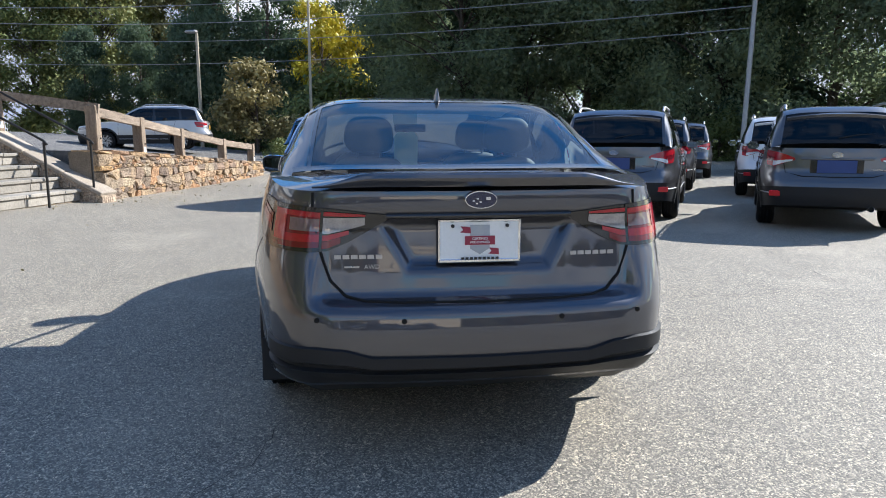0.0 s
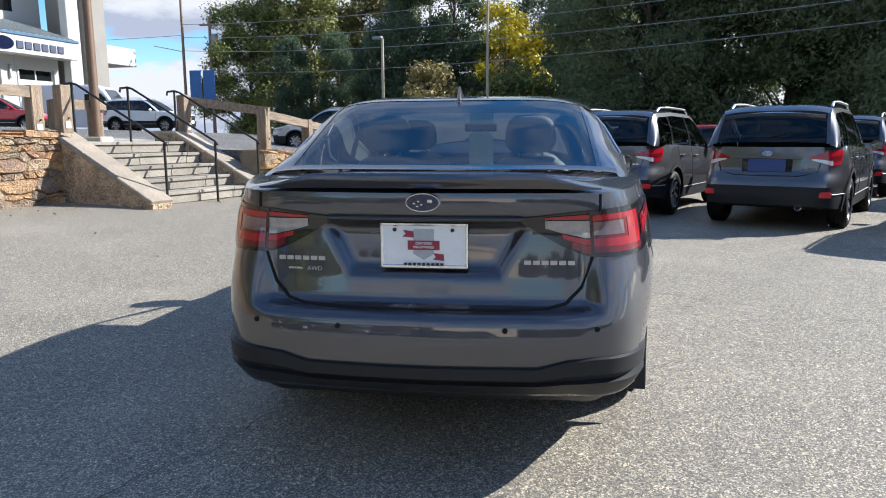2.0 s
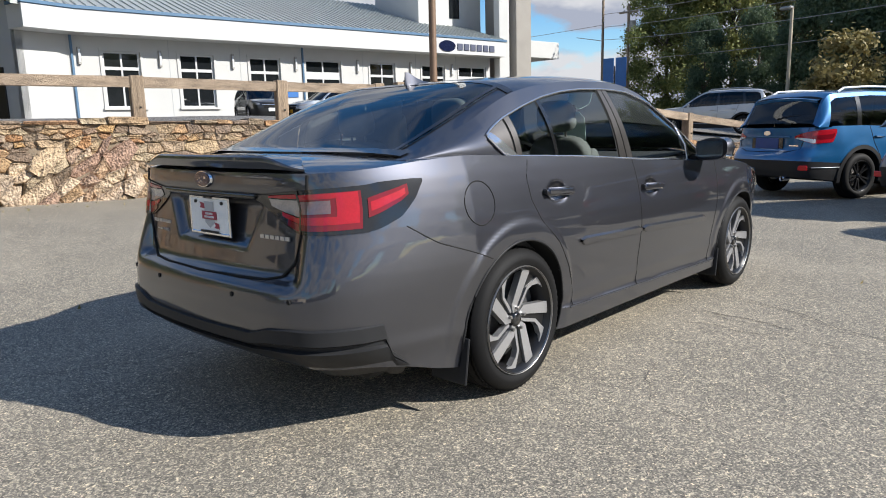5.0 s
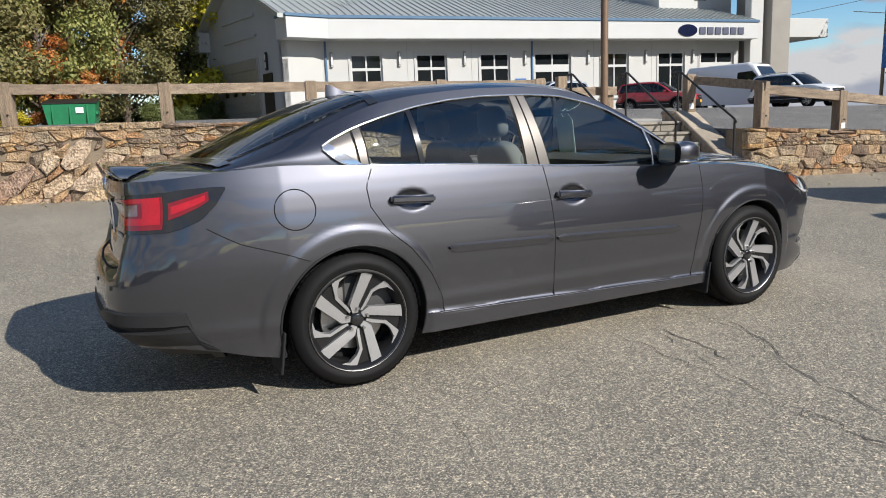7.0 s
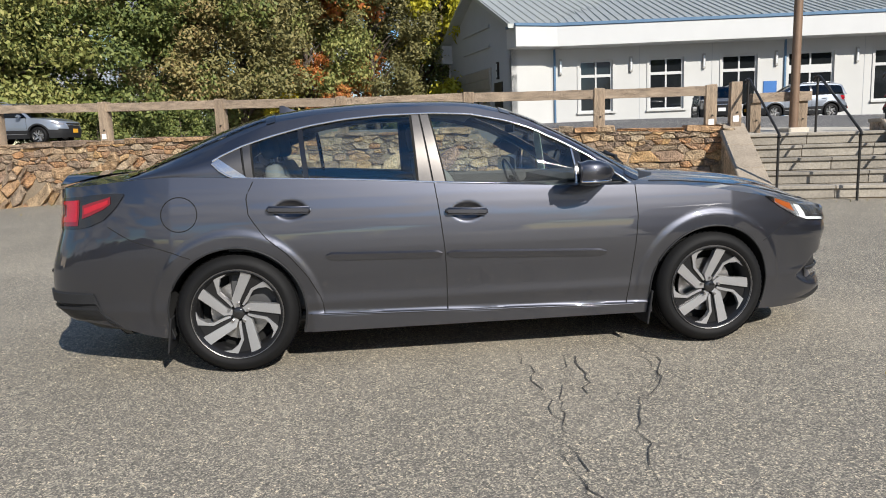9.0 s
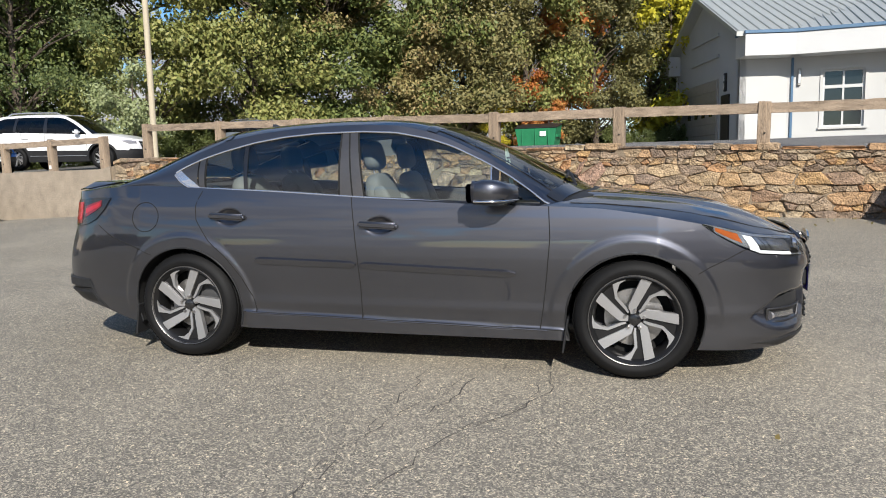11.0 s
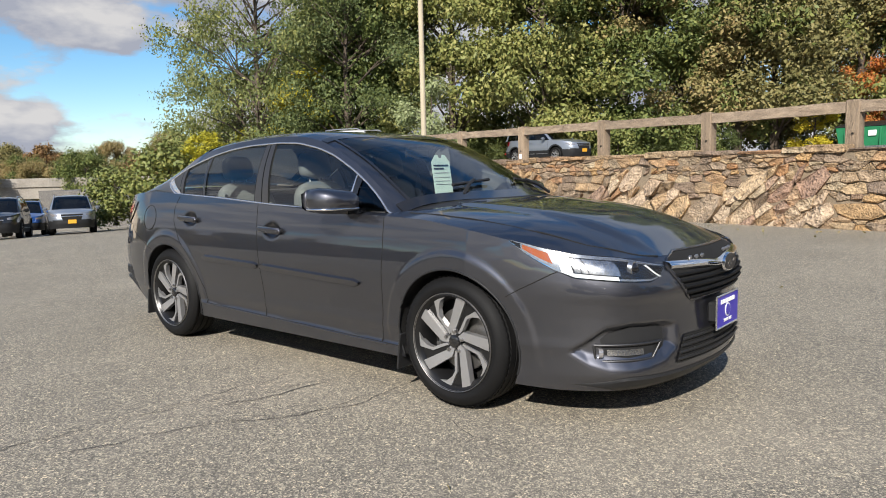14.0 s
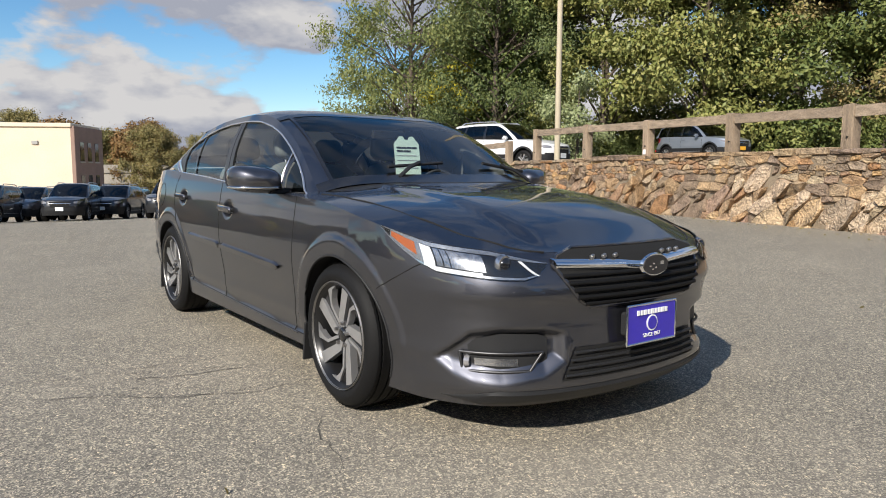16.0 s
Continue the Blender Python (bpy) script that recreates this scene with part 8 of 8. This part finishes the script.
    cb = S.pos(S.s_rear(np.abs(bar)), 0.962 + 0 * bar, 0.008)
    vs, fs = tube([(p[0], math.copysign(p[1], b), p[2]) for p, b in zip(cb, bar)], 0.011, 8)
    link_mesh("trunk_grip_bar", vs, fs, "gloss_black", car, 60)
    lean = pose(0, 0, 0, 0, -8, 0)
    plate = part("number_plate", box_bm((0.006, 0.312, 0.162), (-2.372, 0, 0.865), 0.003, None), "white_card", car, "white dealer plate with maroon shield")
    for b_ in (box_bm((0.010, 0.318, 0.012), (-2.374, 0, 0.942), 0.003), box_bm((0.010, 0.318, 0.014), (-2.374, 0, 0.788), 0.003)):
        part("plate_frame", b_, "chrome", plate)
    for sg in (1, -1):
        part("plate_frame", box_bm((0.010, 0.010, 0.165), (-2.374, sg * 0.155, 0.865), 0.003), "chrome", plate)
        part("plate_bolt", cyl_bm(0.007, 0.007, 0.008, 12, Matrix.Translation((-2.378, sg * 0.105, 0.922)) @ pose(0, 0, 0, 0, 90, 0)), "black_ink", plate)
    rr, uu = (0, -1, 0), (0, 0, 1)
    text_part("plate_text", "SINCE 1957", (-2.3796, 0, 0.9425), rr, uu, 0.014, "black_ink", plate)
    bars(plate, "plate_bar", (-2.3802, 0, 0.797), rr, uu, 0.15, 0.010, 9, "black_ink")
    sh = [(-0.038, 0.925), (0.038, 0.925), (0.038, 0.835), (0.0, 0.812), (-0.038, 0.835)]
    link_mesh("shield", [(-2.3765, y, z) for y, z in sh], [(0, 1, 2, 3, 4)], "grey_ink", plate)
    part("shield_band", box_bm((0.002, 0.116, 0.034), (-2.3775, 0, 0.866), 0), "maroon", plate)
    text_part("plate_text", "CERTIFIED", (-2.3795, 0, 0.873), rr, uu, 0.013, "white_card", plate)
    text_part("plate_text", "PRE-OWNED", (-2.3795, 0, 0.859), rr, uu, 0.013, "white_card", plate)
    for a, b in ((0.055, 0.905), (-0.055, 0.822)):
        link_mesh("ribbon", [(-2.3768, a - 0.02, b - 0.012), (-2.3768, a + 0.022, b - 0.008), (-2.3768, a + 0.010, b + 0.002), (-2.3768, a + 0.020, b + 0.016), (-2.3768, a - 0.018, b + 0.012)], [(0, 1, 2, 3, 4)], "maroon", plate)
    # badges as plain shapes
    for bx, bz, sc, sg in ((-2.392, 1.022, 0.066, -1), (2.432, 0.716, 0.088, 1)):
        o = bmesh.new()
        bmesh.ops.create_cone(o, cap_ends=True, segments=36, radius1=1, radius2=0.92, depth=0.16)
        bmesh.ops.transform(o, matrix=Matrix.Translation((bx, 0, bz)) @ pose(0, 0, 0, 0, 90 * sg, 0) @ Matrix.Diagonal((sc * 0.55, sc, 0.06, 1)), verts=o.verts)
        bd = part("badge", o, "chrome", car, "oval badge with chrome rim", 40)
        i = bmesh.new()
        bmesh.ops.create_cone(i, cap_ends=True, segments=36, radius1=1, radius2=0.98, depth=0.16)
        bmesh.ops.transform(i, matrix=Matrix.Translation((bx + sg * 0.003, 0, bz)) @ pose(0, 0, 0, 0, 90 * sg, 0) @ Matrix.Diagonal((sc * 0.46, sc * 0.90, 0.06, 1)), verts=i.verts)
        part("badge_field", i, "badge_blue" if sg < 0 else "dark_chrome", bd, smooth=40)
        for yy, zz, s_ in ((0.45, 0.08, 0.26), (-0.05, -0.12, 0.12), (-0.25, 0.06, 0.12), (-0.5, -0.05, 0.12), (-0.3, -0.2, 0.12)):
            part("badge_star", box_bm((0.003, sc * s_, sc * s_ * 0.6), (bx + sg * 0.0085, -sg * -yy * sc * 0.9, bz + zz * sc), 0, None), "chrome", bd)
    for at, w_, cnt in (((0, 0.46, 0.810), 0.185, 6), ((0, -0.45, 0.808), 0.185, 6), ((0, 0.485, 0.772), 0.07, 1)):
        p = S.pos(S.s_rear(abs(at[1])), at[2], 0.004)
        bars(car, "badge_lettering", (p[0], at[1], at[2]), (0.06 * (1 if at[1] < 0 else -1), -1, 0), uu, w_, 0.015 if at[2] > 0.8 else 0.006, cnt, "alloy", 0.2)
    p = S.pos(S.s_rear(0.41), 0.772, 0.005)
    text_part("badge_text", "AWD", (p[0], 0.41, 0.772), (-0.06, -1, 0), uu, 0.024, "alloy", car)
    # spoiler
    ys = np.linspace(-0.625, 0.625, 90)
    back = S.pos(S.s_rear(np.abs(ys)), 1.05 + 0 * ys)[:, 0]
    fade = sstep((0.628 - np.abs(ys)) / 0.24)
    prof = [(0.006, 1.062), (-0.004, 1.084), (-0.012, 1.096), (-0.016, 1.108), (-0.013, 1.124), (-0.004, 1.133), (0.07, 1.131), (0.17, 1.118)]
    G = np.stack([np.stack([back + dx * (0.15 + 0.85 * fade), ys, 1.068 + 0.014 * fade + (zz - 1.078) * (0.10 + 0.62 * fade)], -1) for dx, zz in prof], 1)
    grid_mesh("trunk_spoiler", G, "grey_paint", car, True, 30)
    # antenna fin, wipers, sensors
    av = []
    for x, w_, h_ in ((-0.98, 0.004, 0.008), (-1.04, 0.022, 0.018), (-1.10, 0.026, 0.045), (-1.15, 0.020, 0.078), (-1.175, 0.010, 0.085), (-1.18, 0.018, 0.01)):
        zb = float(S.zm(min(x, 0))) - 0.006
        av += [(x, -w_, zb), (x, -w_ * 0.25, zb + h_), (x, w_ * 0.25, zb + h_), (x, w_, zb)]
    link_mesh("roof_antenna", av, [(i * 4 + j, i * 4 + j + 1, (i + 1) * 4 + j + 1, (i + 1) * 4 + j) for i in range(5) for j in range(3)] + [(20, 21, 22, 23)], "grey_paint", car, 50)
    for y in (0.62, 0.30):
        p = S.pos(S.s_rear(y), 0.585 if y < 0.5 else 0.59, 0.001)
        for sg in (1, -1):
            part("parking_sensor", cyl_bm(0.010, 0.010, 0.006, 14, Matrix.Translation((p[0], sg * p[1], p[2])) @ pose(0, 0, 0, 0, 90, 0)), "gap", car)
    for sg in (1, -1):
        a, b = S.top(0.86, 0.12 if sg > 0 else 0.50, 0.02), S.top(0.82, 0.60 if sg > 0 else 0.98, 0.02)
        pts = [Vector((a[0] + (b[0] - a[0]) * t, sg * (a[1] + (b[1] - a[1]) * t), a[2] + (b[2] - a[2]) * t + 0.012)) for t in np.linspace(0, 1, 8)]
        vs, fs = tube(pts, 0.010, 6)
        wp = link_mesh("wiper", vs, fs, "black_plastic", car, 60)
        root = Vector((1.03, pts[0].y * 0.9, pts[0].z - 0.055))
        vs, fs = tube([root, root.lerp(pts[4], 0.5) + Vector((0, 0, 0.02)), pts[4] + Vector((0, 0, 0.012))], 0.011, 6)
        link_mesh("wiper_arm", vs, fs, "black_plastic", wp, 60)
    # cowl
    ys = np.linspace(-0.74, 0.74, 30)
    r = (np.abs(ys) / 0.775)
    cx = 0.955 + 0.17 * (1 - r ** 2)
    cz = float(S.zr(0.955)) + (float(S.zm(0.955)) - float(S.zr(0.955))) * (1 - r ** 4.2)
    G = np.stack([np.stack([cx - 0.03, ys, cz + 0.008], -1), np.stack([cx + 0.03, ys, cz - 0.002], -1), np.stack([cx + 0.10, ys, cz - 0.012], -1)], 1)
    grid_mesh("cowl_panel", G, "black_plastic", car, True, 40)
    # grille
    gz = np.linspace(0.562, 0.792, 9)
    half = lambda z: np.interp(z, [0.562, 0.60, 0.735, 0.765, 0.792], [0.30, 0.37, 0.455, 0.42, 0.33])
    u = np.linspace(-1, 1, 40)
    def gp(z, off):
        y = u * half(z)
        p = S.pos(S.s_front(np.abs(y)), z + 0 * y, off)
        p[:, 1] = y
        return p
    Gk = np.stack([gp(z, 0.003) for z in gz], 1)
    gr = grid_mesh("grille", Gk, "gap", car, False, 50, "black mesh grille with a chrome wing bar")
    for z in (0.578, 0.606, 0.634, 0.662, 0.690):
        vs, fs = tube([tuple(p) for p in gp(z, 0.010)], 0.0095, 8)
        link_mesh("grille_slat", vs, fs, "rubber", gr, 60)
    pts = []
    for t in np.linspace(-1, 1, 44):
        z = 0.716 + 0.018 * abs(t) - 0.010 * math.exp(-(t / 0.25) ** 2)
        y = t * 0.455
        p = S.pos(S.s_front(abs(y)), z, 0.016)
        pts.append((p[0], y, z))
    ch = np.array(pts)
    Gc = np.stack([ch + (-0.030, 0, 0.024), ch + (-0.002, 0, 0.018), ch + (0.011, 0, 0.004), ch + (0.010, 0, -0.008), ch + (-0.004, 0, -0.022), ch + (-0.03, 0, -0.022)], 1)
    grid_mesh("grille_wing", Gc, "chrome", gr, True, 60)
    grid_mesh("grille_upper", np.stack([gp(z, 0.011) for z in (0.728, 0.748, 0.768, 0.786)], 1), "gap", gr, False, 50)
    for y in (-0.27, -0.21, -0.15, 0.15, 0.21, 0.27):
        p = S.pos(S.s_front(abs(y)), 0.755, 0.016)
        part("grille_tooth", box_bm((0.015, 0.022, 0.016), (p[0], y, 0.757), 0.003, pose(0, 0, 0, 20, 0, 0)), "steel", gr)
    edge = [tuple(p) for p in Gk[:, 0]] + [tuple(p) for p in Gk[-1]] + [tuple(p) for p in Gk[::-1, -1]] + [tuple(p) for p in Gk[0, ::-1]]
    vs, fs = tube(edge, 0.008, 6)
    link_mesh("grille_surround", vs, fs, "grey_paint", gr, 60)
    # lower intake and lip
    zz = np.linspace(0.275, 0.405, 4)
    hw = lambda z: np.interp(z, [0.275, 0.405], [0.42, 0.365])
    def lp(z, off):
        y = u * hw(z)
        p = S.pos(S.s_front(np.abs(y)), z + 0 * y, off)
        p[:, 1] = y
        return p
    li = grid_mesh("lower_intake", np.stack([lp(z, 0.004) for z in zz], 1), "gap", car, False, 50)
    for z in (0.295, 0.325, 0.355, 0.385):
        vs, fs = tube([tuple(p) for p in lp(z, 0.008)], 0.007, 6)
        link_mesh("intake_slat", vs, fs, "black_plastic", li, 60)
    y = np.linspace(-0.80, 0.80, 60)
    thin = sstep((0.82 - np.abs(y)) / 0.16)
    G = []
    for dz, off in ((0.045, 0.002), (0.030, 0.012), (0.0, 0.014), (-0.030, 0.0), (-0.035, -0.13)):
        p = S.pos(S.s_front(np.abs(y)), 0.20 + dz * thin, off * thin)
        p[:, 1] *= np.sign(y)
        G.append(p)
    G = np.stack(G, 1)
    grid_mesh("front_lip", G, "black_plastic", car, True, 40)
    fp = part("front_plate", box_bm((0.006, 0.312, 0.160), (2.425, 0, 0.475), 0.003), "plate_blue", car, "blue dealer plate in a chrome frame")
    for b_ in (box_bm((0.010, 0.318, 0.010), (2.427, 0, 0.555), 0.003), box_bm((0.010, 0.318, 0.010), (2.427, 0, 0.395), 0.003), box_bm((0.010, 0.008, 0.165), (2.427, 0.156, 0.475), 0.003), box_bm((0.010, 0.008, 0.165), (2.427, -0.156, 0.475), 0.003)):
        part("plate_frame", b_, "chrome", fp)
    bars(fp, "plate_bar", (2.430, 0, 0.522), (0, 1, 0), uu, 0.20, 0.020, 9, "white_card", 0.35)
    text_part("plate_text", "SINCE 1957", (2.4305, 0, 0.425), (0, 1, 0), uu, 0.022, "white_card", fp)
    o = cyl_bm(0.034, 0.034, 0.004, 24, Matrix.Translation((2.429, 0, 0.474)) @ pose(0, 0, 0, 0, 90, 0))
    part("plate_emblem", o, "white_card", fp)
    o = cyl_bm(0.028, 0.028, 0.004, 24, Matrix.Translation((2.4305, 0, 0.474)) @ pose(0, 0, 0, 0, 90, 0))
    part("plate_emblem_field", o, "plate_blue", fp)
    part("plate_bracket", box_bm((0.05, 0.28, 0.10), (2.40, 0, 0.475), 0.01), "black_plastic", car)
    # cabin
    part("cabin_floor", box_bm((3.4, 1.55, 0.06), (-0.25, 0, 0.27), 0.02), "cabin", car)
    part("underbody", box_bm((4.2, 1.30, 0.10), (0, 0, 0.24), 0.03), "gap", car)
    part("dashboard", box_bm((0.42, 1.42, 0.20), (0.78, 0, 0.90), 0.06, pose(0, 0, 0, 0, -6, 0), 3), "cabin", car, smooth=50)
    part("parcel_shelf", box_bm((0.55, 1.35, 0.04), (-1.62, 0, 1.06), 0.02), "cabin", car)
    part("firewall", box_bm((0.06, 1.45, 0.62), (0.98, 0, 0.62), 0.01), "gap", car)
    part("rear_bulkhead", box_bm((0.06, 1.40, 0.75), (-1.45, 0, 0.68), 0.01), "gap", car)
    for sg in (1, -1):
        part("door_card", box_bm((2.3, 0.05, 0.68), (-0.28, sg * 0.79, 0.66), 0.02), "cabin", car)
        rounded_seat(car, 0.14, sg * 0.37, 0.50)
        rounded_seat(car, -0.80, sg * 0.37, 0.50)
    xs = np.linspace(-1.10, 0.14, 20)
    grid_mesh("headliner", S.top(xs[:, None], np.linspace(0.03, 1, 10)[None, :], -0.03), "headliner", car, True, 179, mirror=True)
    wv, wf = lathe([(0.178, -0.012), (0.190, 0.0), (0.178, 0.012), (0.166, 0.0), (0.178, -0.012)], 32, "z")
    st = link_mesh("steering_wheel", wv, wf, "cabin", car, 60)
    st.matrix_basis = pose(0.46, 0.37, 0.93, 0, 68, 0)
    part("steering_hub", joined([box_bm((0.10, 0.14, 0.04), (0, 0, 0), 0.02), box_bm((0.02, 0.33, 0.02), (0, 0, 0), 0.005)]), "cabin", st)
    part("rear_view_mirror", box_bm((0.02, 0.24, 0.06), (0.36, 0, 1.32), 0.01), "gap", car)
    # paper hung in the windscreen
    pp = pose(0.565, 0.015, 1.165, 0, -8, 0)
    tag = [(-0.092, -0.130), (0.092, -0.130), (0.092, 0.095), (0.050, 0.142), (0.022, 0.142), (0.014, 0.122), (-0.014, 0.122), (-0.022, 0.142), (-0.050, 0.142), (-0.092, 0.095)]
    nt_ = len(tag)
    card = link_mesh("hang_tag", [(0.001, a, b) for a, b in tag] + [(-0.001, a, b) for a, b in tag], [tuple(range(nt_)), tuple(range(2 * nt_ - 1, nt_ - 1, -1))] + [(i, i + nt_, (i + 1) % nt_ + nt_, (i + 1) % nt_) for i in range(nt_)], "mint_card", car, label="pale green paper tag behind the windscreen")
    card.matrix_basis = pp
    for zb, w_, cnt, hh, mt in ((0.072, 0.150, 4, 0.010, "black_ink"), (0.051, 0.105, 2, 0.010, "black_ink"), (0.024, 0.145, 5, 0.004, "grey_ink"), (-0.006, 0.150, 6, 0.003, "grey_ink"), (-0.030, 0.150, 6, 0.003, "grey_ink"), (-0.052, 0.150, 6, 0.003, "grey_ink")):
        bars(card, "tag_bar", (0.002, -0.078 + w_ / 2, zb), (0, 1, 0), uu, w_, hh, cnt, mt, 0.12)
    # wheels
    w = wheel_parts(car, 0.338, 0.247, 0.225, "machined")
    w.matrix_basis = pose(1.375, -0.795, 0.338)
    for x, y, rz, ry in ((-1.375, -0.795, 0, 0), (1.375, 0.795, 180, 10), (-1.375, 0.795, 180, 40)):
        c = copy_thing(w, pose(x, y, 0.338, 0, ry, rz))
        c.parent = car
    return car


build_sedan()

# ---- pieces of the setting ----
caps(wall_left, -12.2, 6.1, 3)
caps(wall_right, 8.4, 18.6, 4)
lay_stones(wall_left, -12.2, 6.1, 11, (-3.6, 6.2), (-9.0, 1.2))
lay_stones(wall_right, 8.35, 18.7, 12, (0, 0))

cracks = []
for k, (w, pts) in enumerate([
    (0.010, [(0.49, -1.02), (0.47, -1.20), (0.45, -1.38), (0.36, -1.66)]), (0.007, [(0.20, -0.74), (0.20, -1.2), (0.17, -1.47), (0.18, -1.8), (0.20, -2.04)]),
    (0.008, [(0.80, -0.55), (0.89, -0.71), (0.94, -1.11), (0.82, -1.5), (0.57, -1.76), (0.46, -2.08), (0.38, -2.4), (0.33, -2.8)]), (0.008, [(0.16, -2.2), (0.10, -2.56), (0.02, -2.9)]),
    (0.007, [(0.81, -0.61), (0.56, -0.87), (0.41, -1.09), (0.33, -1.38), (0.24, -1.61), (0.14, -2.02), (0.08, -2.44), (0.13, -3.02), (-0.1, -3.5)]),
    (0.006, [(0.85, -1.08), (0.87, -1.3), (0.72, -1.53), (0.56, -1.68)]),
    (0.008, [(-3.3, 1.35), (-2.92, 1.2), (-2.53, 1.03), (-2.33, 0.90), (-2.10, 0.82), (-1.77, 0.76)]), (0.006, [(-1.18, 1.88), (-0.84, 1.73), (-0.38, 1.53), (0.25, 1.22)]),
    (0.008, [(2.9, -4.4), (2.36, -4.24), (1.37, -3.92), (0.83, -3.84), (0.38, -3.72), (-0.1, -3.54)]),
    (0.005, [(1.45, -1.05), (1.68, -1.13), (2.1, -1.2)]), (0.005, [(-1.31, -1.89), (-1.14, -1.42), (-0.47, -1.13)]),
    (0.005, [(3.0, -1.4), (3.8, -1.9), (4.4, -1.8), (5.4, -2.4)]), (0.004, [(2.6, -0.9), (3.4, -1.1), (4.6, -0.8)])]):
    cracks.append(crack(pts, w, 0.03, k))
v, f = join_lists(cracks)
tagged(link_mesh("asphalt_cracks", v, f, "crack_fill"), "thin dark cracks running across the asphalt", "crack", kind="stuff")
# fallen leaves and grit
rl = np.random.RandomState(4)
pts = []
for k in range(260):
    x, y = rl.uniform(-10, 14), rl.uniform(-4, 9)
    if rl.rand() < 0.9:
        y = float(wall_y(x)) - abs(rl.normal(0, 0.7)) - 0.1
    if -2.6 < x < 2.5 and -1.1 < y < 1.1:
        continue
    pts.append((x, y, float(low_z(x, y)) + 0.008))
lv = new("fallen_leaves", leaf_cloud("fallen_leaves", 9, pts, 1, 0.004, 0.03, "leaf_rust", 0.0, 0.5))
tagged(lv, "scattered dry fallen leaves on the asphalt", "leaves", kind="stuff")
